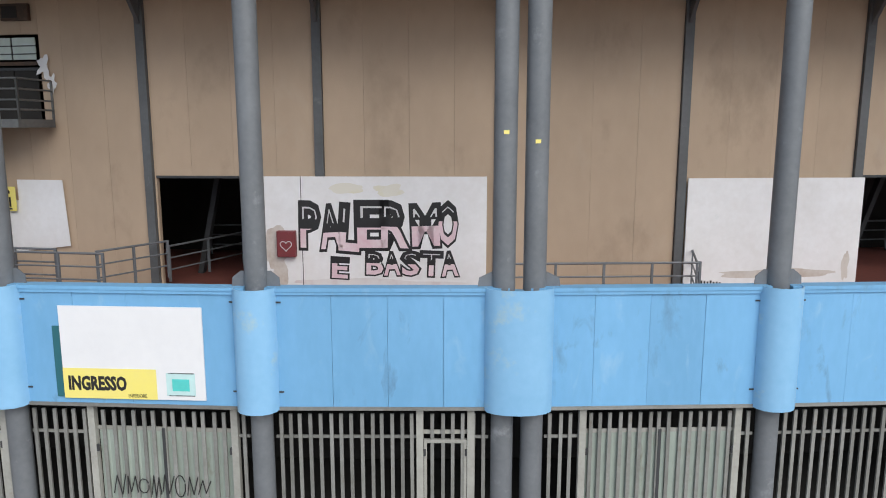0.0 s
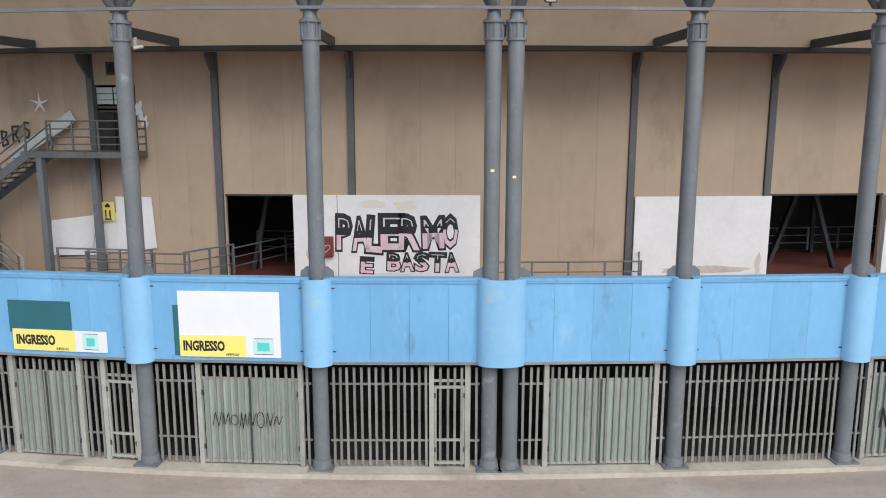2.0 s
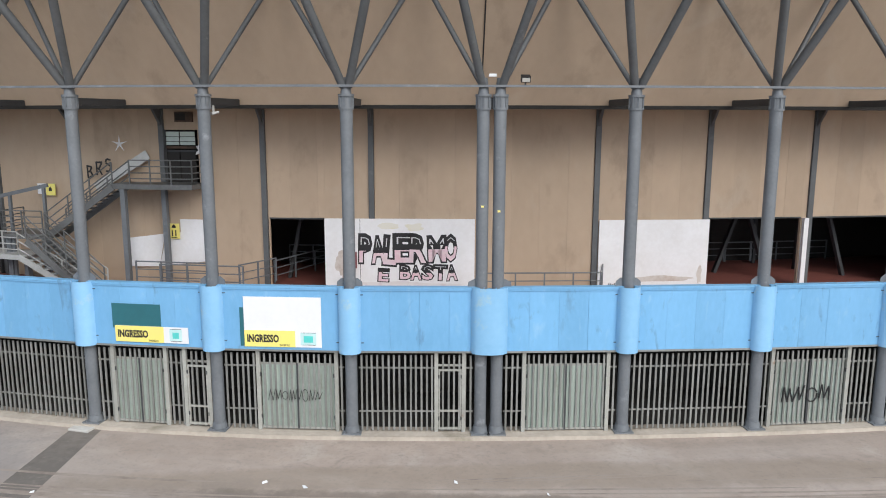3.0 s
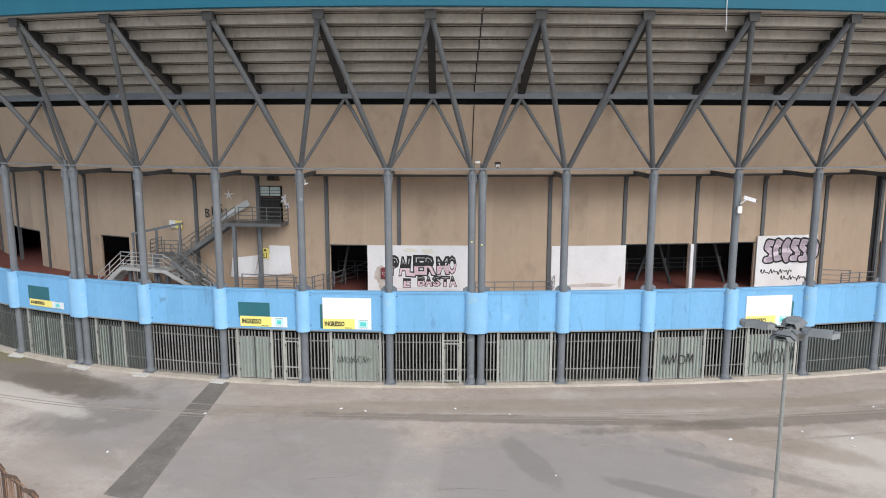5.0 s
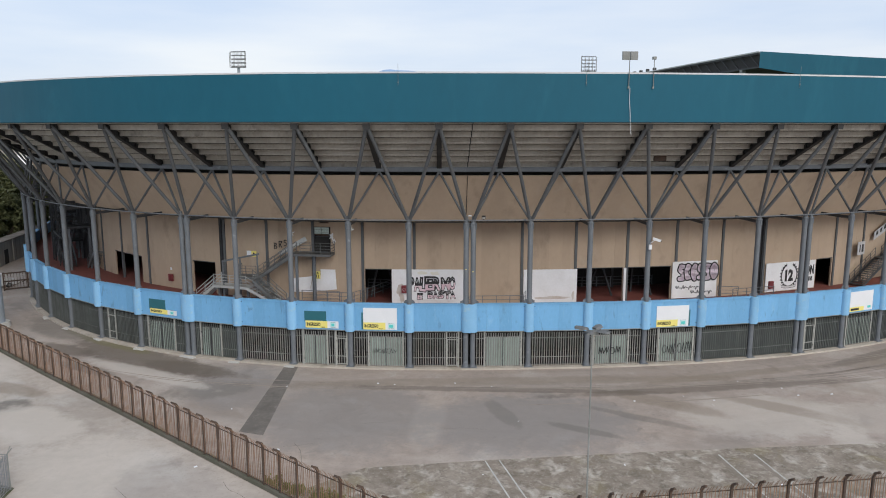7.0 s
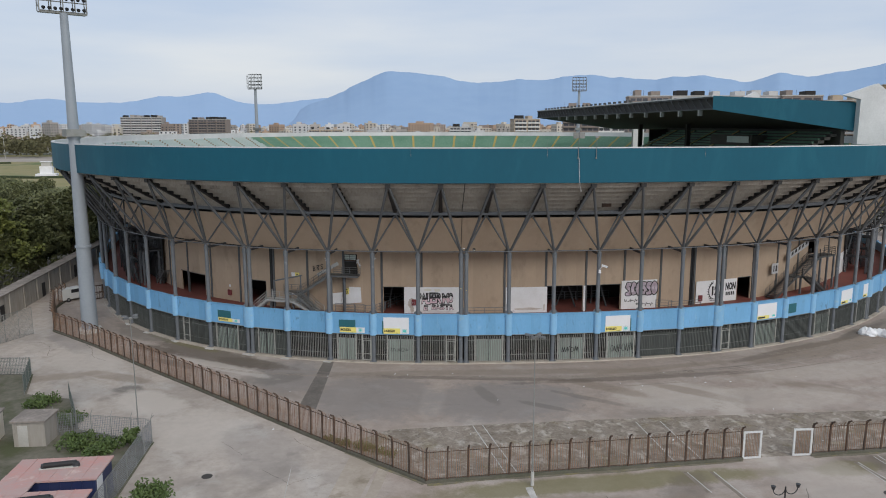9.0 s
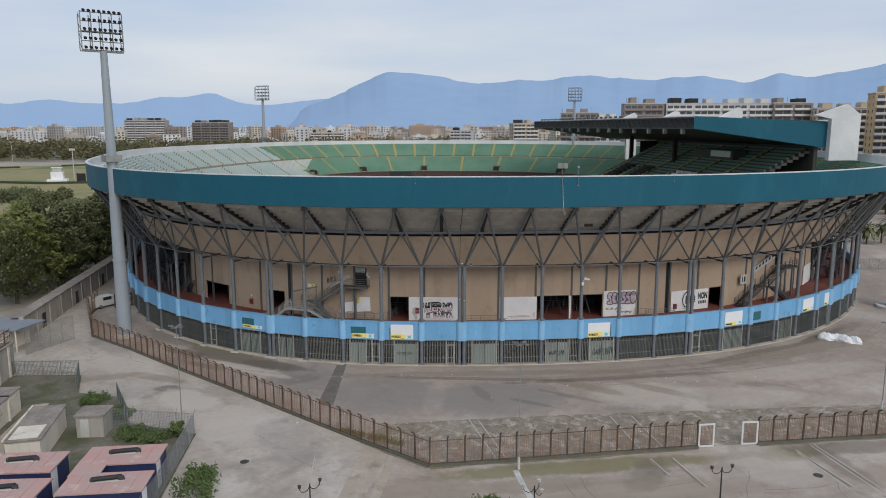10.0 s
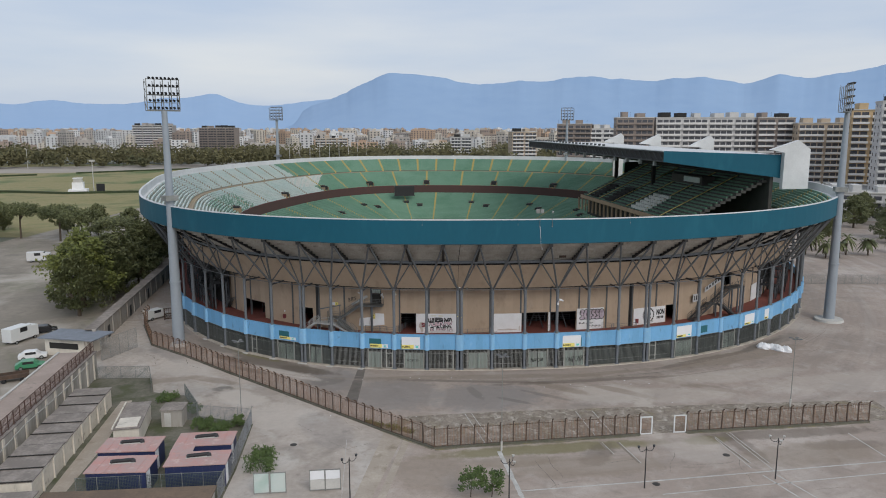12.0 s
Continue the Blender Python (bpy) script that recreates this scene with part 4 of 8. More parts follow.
strip_sign(-2.76, -2.40, -2.38, -2.19, 3.50, 4.12, 4.97)
strip_sign(-5.75, -5.44, -5.40, -5.22, 3.62, 4.06, 4.95, False)
m, x0 = fence_x(8.08)
s = thing("entrance_sign", m, "dark teal square board on the blue parapet", "sign", "entrance boards on the parapet")
part("board", Geo().box(x0, x0 + 1.65, -0.19, -0.17, 3.75, 4.95), TEALSIGN, s)


def wall_panel(ka, kb, z0, z1, label, y=-0.02, name="painted_panel", mat=None):
    """A board in front of the gallery wall, between two places of the columns' count; its frame has x from its first edge."""
    a, b = place(arc(ka), -6.3)[0], place(arc(kb), -6.3)[0]
    d = b - a
    L = d.length
    d.normalize()
    m = Matrix.Identity(4)
    m.col[0][:3] = d
    m.col[1][:3] = (-d.y, d.x, 0)
    m.translation = (a.x, a.y, 0)
    t = thing(name, m, label, "wall panel")
    part("board", Geo().box(0, L, -0.17, -0.12, z0, z1), mat or WHITE, t)
    return t, L


def bands_of(me_ob, zsplit, keep_low):
    """Cuts a lettering mesh at a height and keeps one side."""
    bm = bmesh.new()
    bm.from_mesh(me_ob.data)
    bmesh.ops.bisect_plane(bm, geom=bm.verts[:] + bm.edges[:] + bm.faces[:], plane_co=(0, zsplit, 0), plane_no=(0, 1, 0), clear_outer=keep_low, clear_inner=not keep_low)
    bm.to_mesh(me_ob.data)
    bm.free()


SPRAYWHITE = material("white_spray", (0.66, 0.66, 0.67), 0.7)
PALEYELLOW = material("faint_yellow_spray", (0.66, 0.62, 0.36), 0.8, 0.0, (0.70, 0.68, 0.60), 1.0, 0.9, 3)
DIRT = material("brown_wash", (0.42, 0.34, 0.28), 0.9, 0.0, (0.58, 0.54, 0.50), 1.2, 0.9, 5)
PALEPINK = material("pale_pink_wash", (0.60, 0.52, 0.53), 0.9, 0.0, (0.68, 0.66, 0.66), 1.0, 0.9, 4)


def blob(name, parent, cx, cz, rx, rz, y, mat, seed, n=22, rough=0.25, label=""):
    """A flat uneven patch of paint."""
    g = Geo()
    pts = []
    for i in range(n):
        a = 2 * math.pi * i / n
        r = 1 + rough * noise.noise(Vector((math.cos(a) * 1.7 + seed, math.sin(a) * 1.7, seed * 0.37))) * 2
        pts.append((cx + rx * r * math.cos(a), y, cz + rz * r * math.sin(a)))
    g.quad(*pts)
    return part(name, g, mat, parent, label)


pan, PL = wall_panel(-1.44, -0.03, FLOOR, 7.5, "white painted boarding with a large black and pink lettered mural", name="mural_panel")
part("joint", Geo().box(PL * 0.235, PL * 0.235 + 0.02, -0.174, -0.17, FLOOR, 7.5), DARKSTEEL, pan)
blob("yellow_patch", pan, PL * 0.42, 7.17, 0.5, 0.13, -0.1715, PALEYELLOW, 3.1)
blob("yellow_patch", pan, PL * 0.60, 7.12, 0.42, 0.17, -0.1715, PALEYELLOW, 5.7)
blob("brown_stain", pan, PL * 0.125, 5.55, 0.36, 0.62, -0.1715, DIRT, 8.2)
blob("brown_stain", pan, PL * 0.14, 4.75, 0.22, 0.40, -0.172, DIRT, 2.9)
blob("pink_wash", pan, PL * 0.55, 4.45, 2.4, 0.20, -0.1715, PALEPINK, 4.4)
STROKES = {
    "P": [((0.2, 0), (0.15, 1)), ((0.05, 0.97), (0.9, 0.97)), ((0.88, 0.97), (0.85, 0.5)), ((0.85, 0.46), (0.2, 0.42))],
    "A": [((0.0, 0), (0.5, 0.95)), ((0.45, 0.97), (0.95, 0)), ((0.2, 0.36), (0.8, 0.38))],
    "L": [((0.45, 1), (0.3, 0.08)), ((0.28, 0.06), (1.05, 0.22))],
    "E": [((0.3, 1), (0.35, 0.05)), ((0.0, 0.95), (1.0, 0.97)), ((0.05, 0.5), (0.8, 0.52)), ((0.3, 0.05), (1.0, 0.06))],
    "R": [((0.15, 0), (0.12, 1)), ((0.0, 0.95), (1.0, 0.97)), ((0.95, 0.97), (0.45, 0.46)), ((0.15, 0.5), (0.5, 0.5)), ((0.45, 0.48), (0.9, 0.02))],
    "M": [((0.0, 0), (0.15, 1)), ((0.15, 0.98), (0.5, 0.45)), ((0.5, 0.45), (0.85, 1)), ((0.85, 1), (1.0, 0.02)), ((0.1, 0.75), (0.9, 0.75))],
    "O": [((0.1, 0.1), (0.1, 0.85)), ((0.1, 0.85), (0.4, 1.0)), ((0.4, 1.0), (0.85, 0.85)), ((0.88, 0.85), (0.9, 0.05)), ((0.9, 0.05), (0.1, 0.08)), ((0.3, 0.25), (0.7, 0.25))],
    "B": [((0.15, 0), (0.1, 1)), ((0.1, 0.95), (0.8, 0.85)), ((0.8, 0.85), (0.5, 0.55)), ((0.15, 0.52), (0.6, 0.52)), ((0.6, 0.5), (0.9, 0.2)), ((0.9, 0.2), (0.15, 0.03))],
    "S": [((0.9, 0.9), (0.3, 0.95)), ((0.3, 0.95), (0.12, 0.7)), ((0.12, 0.68), (0.85, 0.42)), ((0.85, 0.42), (0.7, 0.08)), ((0.75, 0.06), (0.08, 0.05))],
    "T": [((0.5, 1), (0.5, 0)), ((-0.05, 0.92), (1.05, 0.96)), ((0.2, 0.03), (0.8, 0.03))],
}


def glyph(ch, offset):
    c = bpy.data.curves.new("letter", "FONT")
    c.body, c.size, c.offset, c.extrude, c.fill_mode, c.resolution_u = ch, 1.0, offset, 0.003, "FRONT", 2
    tmp = bpy.data.objects.new("letter", c)
    me = bpy.data.meshes.new_from_object(tmp)
    bpy.data.objects.remove(tmp)
    me.materials.clear()
    return me


def sprayed_letter(ch, x0, x1, z0, z1, split, tilt):
    """A chunky letter: black outline and upper half, pink fill in the lower half, thin white gleams above."""
    body = glyph(ch, 0.075)
    xs, ys = [v.co.x for v in body.vertices], [v.co.y for v in body.vertices]
    sx, sz = (x1 - x0) / (max(xs) - min(xs)), (z1 - z0) / (max(ys) - min(ys))
    cell = Matrix.Translation(((x0 + x1) / 2, -0.174, (z0 + z1) / 2)) @ pose(0, 0, 0, 0, tilt, 0) @ pose(0, 0, 0, 90, 0, 0) @ Matrix.Diagonal((sx, sz, 1, 1)) @ Matrix.Translation((-(max(xs) + min(xs)) / 2, -(max(ys) + min(ys)) / 2, 0))
    body.materials.append(BLACK)
    part("letter", body, parent=pan, label="black sprayed letter", at=cell)
    cut = min(ys) + (max(ys) - min(ys)) * split
    for offset, mat, low, name, label in ((0.024, PINK, True, "letter_fill", "pink sprayed lower half"), (-0.030, SPRAYWHITE, False, "letter_shine", "thin white gleam")):
        me = glyph(ch, offset)
        me.materials.append(mat)
        ob = part(name, me, parent=pan, label=label, at=Matrix.Translation((0, -0.006, 0)) @ cell)
        bands_of(ob, cut if low else cut + 0.16, low)


# each letter's first and last place along the boarding, its foot and its head
for ch, xa, xb, za, zb, split, tilt in (
        ("P", 0.222, 0.318, 5.42, 6.84, 0.44, 1), ("A", 0.300, 0.412, 5.40, 6.76, 0.40, -3), ("L", 0.384, 0.490, 5.32, 6.78, 0.42, 5), ("E", 0.452, 0.600, 5.42, 6.86, 0.46, 0), ("R", 0.556, 0.700, 5.42, 6.84, 0.48, 2),
        ("M", 0.682, 0.815, 5.48, 6.78, 0.50, -2), ("O", 0.796, 0.886, 5.50, 6.86, 0.56, 0),
        ("E", 0.350, 0.432, 4.60, 5.26, 0.70, 3), ("B", 0.495, 0.580, 4.70, 5.42, 0.52, 2), ("A", 0.566, 0.650, 4.68, 5.42, 0.50, -2), ("S", 0.640, 0.732, 4.68, 5.44, 0.48, 0), ("T", 0.722, 0.822, 4.66, 5.44, 0.46, 2), ("A", 0.806, 0.890, 4.66, 5.44, 0.50, -3)):
    sprayed_letter(ch, PL * xa, PL * xb, za, zb, split, tilt)

box_ = thing("fire_hose_box", pan.matrix_basis @ Matrix.Translation((PL * 0.175, -0.17, 0)), "red enamelled fire hose box with a scratched heart", "fire box")
bend(part("case", Geo().box(-0.26, 0.26, -0.2, 0, 5.27, 6.0), REDBOX, box_), 0.015)
part("door", Geo().box(-0.22, 0.22, -0.215, -0.2, 5.31, 5.96), REDBOX, box_)
heart = []
for i in range(24):
    a = 2 * math.pi * i / 24
    heart.append((0.010 * 16 * math.sin(a) ** 3, -0.22, 5.60 + 0.010 * (13 * math.cos(a) - 5 * math.cos(2 * a) - 2 * math.cos(3 * a) - math.cos(4 * a))))
part("heart", Geo().path(heart + heart[:1], 0.012, 5), SPRAYWHITE, box_, "pale scratched heart")

pan, PL = wall_panel(1.10, 2.13, FLOOR, 7.44, "white painted boarding with a brown stain along its foot")
blob("brown_stain", pan, PL * 0.55, 4.72, 1.6, 0.13, -0.1715, DIRT, 6.3)
blob("brown_stain", pan, PL * 0.93, 4.95, 0.12, 0.42, -0.1715, DIRT, 9.3)
for i in range(7):
    part("scrawl_bar", patch(PL * 0.1 + i * 0.09, PL * 0.1 + i * 0.09 + 0.05, -0.172, 4.42, 4.42 + random.uniform(0.05, 0.12)), BLACK, pan)
post = thing("white_post", frame_at(arc(3.085), -6.2), "slim white painted post between two openings", "post")
part("shaft", Geo().box(-0.11, 0.11, -0.1, 0.1, FLOOR, 7.45), WHITE, post)

pan, PL = wall_panel(4.08, 5.08, 4.3, 7.9, "white painted boarding with purple bubble graffiti", name="mural_panel")
PURPLE = material("pale_purple_spray", (0.64, 0.53, 0.61), 0.7, 0.0, (0.70, 0.62, 0.68), 1.5, 0.6, 6)
STROKES["C"] = [((0.9, 0.8), (0.4, 0.97)), ((0.4, 0.97), (0.1, 0.55)), ((0.1, 0.55), (0.3, 0.06)), ((0.3, 0.06), (0.95, 0.12))]
STROKES["o"] = [((0.15, 0.3), (0.15, 0.75)), ((0.15, 0.75), (0.5, 0.98)), ((0.5, 0.98), (0.9, 0.75)), ((0.9, 0.75), (0.88, 0.25)), ((0.88, 0.25), (0.5, 0.02)), ((0.5, 0.02), (0.15, 0.3))]
for i, ch in enumerate("SCoSSo"):
    body, fill = Geo(), Geo()
    w_, h_ = PL * 0.118, 1.35 - 0.05 * (i % 2)
    for (xa, za), (xb, zb) in STROKES[ch]:
        p, q = Vector((xa * w_, 0, za * h_)), Vector((xb * w_, 0, zb * h_))
        body.tube(p + Vector((0, 0.002, 0)), p - Vector((0, 0.002, 0)), 0.31, n=14)
        body.tube(q + Vector((0, 0.002, 0)), q - Vector((0, 0.002, 0)), 0.31, n=14)
        body.beam(p, q, 0.62, 0.004, (0, 1, 0))
        fill.tube(p + Vector((0, 0.002, 0)), p - Vector((0, 0.002, 0)), 0.195, n=14)
        fill.tube(q + Vector((0, 0.002, 0)), q - Vector((0, 0.002, 0)), 0.195, n=14)
        fill.beam(p, q, 0.39, 0.004, (0, 1, 0))
    cell = Matrix.Translation((PL * (0.15 + 0.142 * i), -0.176 - 0.012 * i, 6.15 + 0.06 * (i % 2)))
    part("bubble_outline", body, BLACK, pan, "black sprayed bubble outline", at=cell)
    part("bubble_fill", fill, PURPLE, pan, "pale lilac bubble fill", at=cell @ Matrix.Translation((0, -0.006, 0)))
for row, (za, xa, xb) in enumerate(((5.35, 0.08, 0.6), (4.85, 0.42, 0.9))):
    pts = []
    for i in range(34):
        u = i / 33
        pts.append((PL * (xa + (xb - xa) * u), -0.175, za + 0.23 * math.sin(i * 1.9) * (0.5 + 0.5 * math.sin(i * 0.7)) + 0.05 * math.sin(i * 0.6)))
    part("scrawl", Geo().path(pts, 0.034, 4), BLACK, pan)

pan, PL = wall_panel(6.28, 7.66, 4.35, 7.25, "white painted boarding with a wreath emblem and lettering", name="mural_panel")
letters("12", 1.5, BLACK, pan, Matrix.Translation((PL * 0.36, -0.174, 5.35)), "numeral", offset=0.09, squeeze=0.8)
for sgn in (-1, 1):
    for i in range(10):
        a = radians(-75 + 15 * i)
        c0 = Vector((PL * 0.47 + sgn * 0.92 * math.cos(a), -0.172, 5.85 + 1.05 * math.sin(a)))
        for s2 in (-1, 1):
            d = Vector((sgn * math.cos(a + s2 * 0.7), 0, math.sin(a + s2 * 0.7) + 0.5)).normalized()
            nrm = Vector((-d.z, 0, d.x))
            part("wreath_leaf", Geo().quad(c0, c0 + d * 0.16 + nrm * 0.09, c0 + d * 0.40, c0 + d * 0.16 - nrm * 0.09), BLACK, pan)
rib = [(PL * 0.47 + 1.1 * math.sin(t), -0.173, 4.72 - 0.18 * math.cos(t * 1.2)) for t in np.linspace(-1.1, 1.1, 12)]
part("ribbon", Geo().strip([rib, [(x, y, z + 0.26) for x, y, z in rib]]), BLACK, pan)
rib2 = [(x, y - 0.004, z + 0.04) for x, y, z in rib]
part("ribbon_fill", Geo().strip([rib2, [(x, y, z + 0.18) for x, y, z in rib2]]), SPRAYWHITE, pan)
letters("NON", 1.25, BLACK, pan, Matrix.Translation((PL * 0.72, -0.174, 5.85)), "lettering", offset=0.07, squeeze=0.56)
for i in range(5):
    part("word_bar", patch(PL * 0.735 + i * 0.29, PL * 0.735 + i * 0.29 + 0.2, -0.174, 5.1, 5.55), BLACK, pan)
hb = thing("fire_hose_box", pan.matrix_basis @ Matrix.Translation((PL * 0.1, -0.17, 0)), "red enamelled fire hose box on white boarding", "fire box")
part("case", Geo().box(-0.26, 0.26, -0.2, 0, 4.7, 5.45), REDBOX, hb)
hb = thing("fire_hose_box", frame_at(arc(-6.5), -6.3), "red enamelled fire hose box on the beige wall", "fire box")
part("case", Geo().box(-0.27, 0.27, -0.22, 0, 5.0, 5.7), REDBOX, hb)
part("label_plate", Geo().box(-0.12, 0.12, -0.02, 0, 6.1, 6.4), BOARD, hb)


def wall_point(k, out=-6.3):
    return frame_at(arc(k), out)


patch_ = thing("white_paint_patch", wall_point(-2.86), "rough white paint patch on the beige wall under the stairs", "paint patch")
part("paint", Geo().prism([(-1.35, 5.1), (1.35, 5.45), (1.25, 7.35), (-0.2, 7.35), (-0.2, 6.75), (-0.9, 6.7)], -0.03, -0.02), WHITE, patch_)
part("paint_tail", Geo().prism([(-3.1, 5.05), (-1.35, 5.1), (-1.0, 6.65), (-2.9, 6.4)], -0.028, -0.02), WHITE, patch_)
sg = thing("sector_sign", wall_point(-2.96), "yellow sector sign with the number eleven on the wall", "sign")
part("plate", Geo().box(-0.27, 0.27, -0.16, -0.135, 6.45, 7.15), YELLOW, sg)
letters("11", 0.38, BLACK, sg, Matrix.Translation((-0.17, -0.164, 6.58)), "numeral", offset=0.012, squeeze=0.9)
part("emblem", Geo().prism([(-0.1, 6.95), (0.1, 6.95), (0.1, 7.02), (0, 7.12), (-0.1, 7.02)], -0.165, -0.16), BLACK, sg)
part("caption_bar", patch(-0.14, 0.14, -0.16, 6.49, 6.54), BLACK, sg)
sg = thing("sector_sign", wall_point(-4.42), "yellow and white sector sign on the wall", "sign")
part("plate", Geo().box(-0.1, 0.45, -0.16, -0.135, 8.3, 8.85), YELLOW, sg)
part("white_plate", Geo().box(-0.6, -0.1, -0.16, -0.135, 8.35, 8.85), BOARD, sg)
part("emblem", Geo().prism([(0.08, 8.5), (0.26, 8.5), (0.26, 8.62), (0.17, 8.72), (0.08, 8.62)], -0.165, -0.16), BLACK, sg)
pp = thing("white_paint_patch", wall_point(-2.6), "splashes of white paint beside the upper doorway", "paint patch")
blob("splash", pp, -0.2, 10.5, 0.22, 0.28, -0.03, WHITE, 21.0, rough=0.5)
blob("splash", pp, -0.02, 10.05, 0.12, 0.2, -0.03, WHITE, 23.0, rough=0.5)
star = thing("white_paint_patch", wall_point(-3.50), "white sprayed star on the beige wall", "paint patch")
for i in range(5):
    a = radians(90 + 72 * i)
    part("ray", Geo().quad((0.06 * math.cos(a + 1.57), -0.165, 10.75 + 0.06 * math.sin(a + 1.57)), (0.42 * math.cos(a), -0.165, 10.75 + 0.42 * math.sin(a)), (-0.06 * math.cos(a + 1.57), -0.165, 10.75 - 0.06 * math.sin(a + 1.57))), WHITE, star)
tag = thing("sprayed_tag", wall_point(-3.77), "black sprayed letters on the beige wall", "graffiti")
for i, ch in enumerate("BRS"):
    g = Geo()
    for (xa, za), (xb, zb) in STROKES[ch]:
        g.beam((xa * 0.36, 0, za * 0.62), (xb * 0.36, 0, zb * 0.62), 0.085, 0.006, (0, 1, 0))
    part("letter", g, BLACK, tag, at=Matrix.Translation((-0.6 + i * 0.5, -0.17, 9.15 + 0.16 * i)))

# sprayed tags on the gates
def gate_tag(ka, kb, z0, z1, n, seed, r=0.028):
    """A run of zigzags and loops, one for each sign of the scrawl."""
    m, xa = fence_x(ka)
    b = math.floor(ka)
    xb = (kb - b - 0.5) * bay_frame(b)[1]
    t = thing("sprayed_tag", m, "black sprayed scrawl on a ribbed gate", "graffiti")
    rnd = random.Random(seed)
    w = (xb - xa) / n
    for i in range(n):
        x, za, zb = xa + w * i, z0 + rnd.uniform(0, 0.15) * (z1 - z0), z1 - rnd.uniform(0, 0.25) * (z1 - z0)
        if (i + seed) % 3 == 2:
            pts = [(x + w * (0.5 + 0.42 * math.cos(q)), -0.035, (za + zb) / 2 + (zb - za) / 2 * math.sin(q)) for q in np.linspace(0.4, 6.5, 10)]
        else:
            k = rnd.choice((3, 4))
            pts = [(x + w * (0.05 + 0.9 * j / k) + rnd.uniform(-0.1, 0.1) * w, -0.035, (zb if j % 2 else za) + rnd.uniform(-0.1, 0.1) * (zb - za)) for j in range(k + 1)]
        part("stroke", Geo().path(pts, r, 5), BLACK, t)


gate_tag(2.2, 2.60, 1.10, 1.80, 4, 3)
gate_tag(3.34, 3.56, 0.9, 1.9, 3, 5, 0.022)
gate_tag(3.60, 3.88, 0.9, 2.1, 3, 8, 0.022)
gate_tag(-1.62, -1.22, 1.30, 1.80, 8, 9, 0.011)


# ---- railings and stairs in the gallery ----
def railing(m, x0, x1, z, label="grey steel tube railing in the gallery", rails=(0.35, 0.7, 1.05), mat=None, group="gallery railings"):
    """Along x of the frame m, standing at the height z."""
    r = thing("railing", m, label, "railing", group)
    n = max(1, round(abs(x1 - x0) / 1.4))
    for i in range(n + 1):
        x = x0 + (x1 - x0) * i / n
        part("post", Geo().box(x - 0.03, x + 0.03, -0.03, 0.03, z, z + 1.08), mat or STEEL, r)
    for h in rails:
        part("rail", Geo().tube((x0, 0, z + h), (x1, 0, z + h), 0.024 if h < 1 else 0.032, n=8), mat or STEEL, r)
    return r


ZR = FLOOR - 0.05 + 0.15
railing(frame_at(arc(0.55), -4.35), -2.5, 2.5, ZR + 0.0)
railing(frame_at(arc(1.03), -4.35) @ pose(0, 0, 0, 0, 0, 72), 0.0, 1.9, ZR)
railing(frame_at(arc(-2.5), -4.35), -1.9, 1.9, ZR + 0.2)
railing(frame_at(arc(-2.14), -4.35) @ pose(0, 0, 0, 0, 0, 62), 0.0, 2.1, ZR + 0.25)
railing(frame_at(arc(5.5), -4.4), -1.4, 3.2, ZR)
railing(frame_at(arc(4.86), -4.4) @ pose(0, 0, 0, 0, 0, -20), 0.0, 1.9, ZR + 0.35)
railing(frame_at(arc(-2.0), -6.6) @ pose(0, 0, 0, 0, 0, 70), 0.2, 5.0, ZR)
railing(frame_at(arc(-1.55), -11.5), -2.6, 2.4, ZR)
railing(frame_at(arc(2.6), -12.0), -3.0, 3.0, ZR)
railing(frame_at(arc(3.6), -12.0), -3.0, 3.0, ZR)
railing(frame_at(arc(7.9), -11.0), -3.0, 3.0, ZR)
railing(frame_at(arc(-8.0), -10.0), -3.0, 3.0, ZR)

# slanting steel legs inside the openings
def leg(k, out, dx, top=11.0):
    t = thing("slanted_support", frame_at(arc(k), out), "slanted grey steel support under the stand", "support", "slanted supports under the stand")
    part("shaft", Geo().beam((0, 0, FLOOR), (dx, 0.4, top), 0.16, 0.24, (0, 1, 0)), DARKSTEEL, t)


for k, out, dx in ((-1.95, -8.6, 1.4), (-1.5, -10.5, -1.6), (-1.72, -13.0, 0.3), (2.55, -9.6, 2.6), (2.35, -10.5, -0.3), (3.0, -8.4, -2.2), (3.85, -8.2, -2.0), (3.55, -10.0, 0.5), (3.3, -12.0, 0.2), (2.8, -13, 0.2), (7.95, -8.5, -1.6), (-8.1, -8.5, 1.5), (-7.7, -9.5, -1.2), (-5.6, -9, 0.5)):
    leg(k, out, dx)


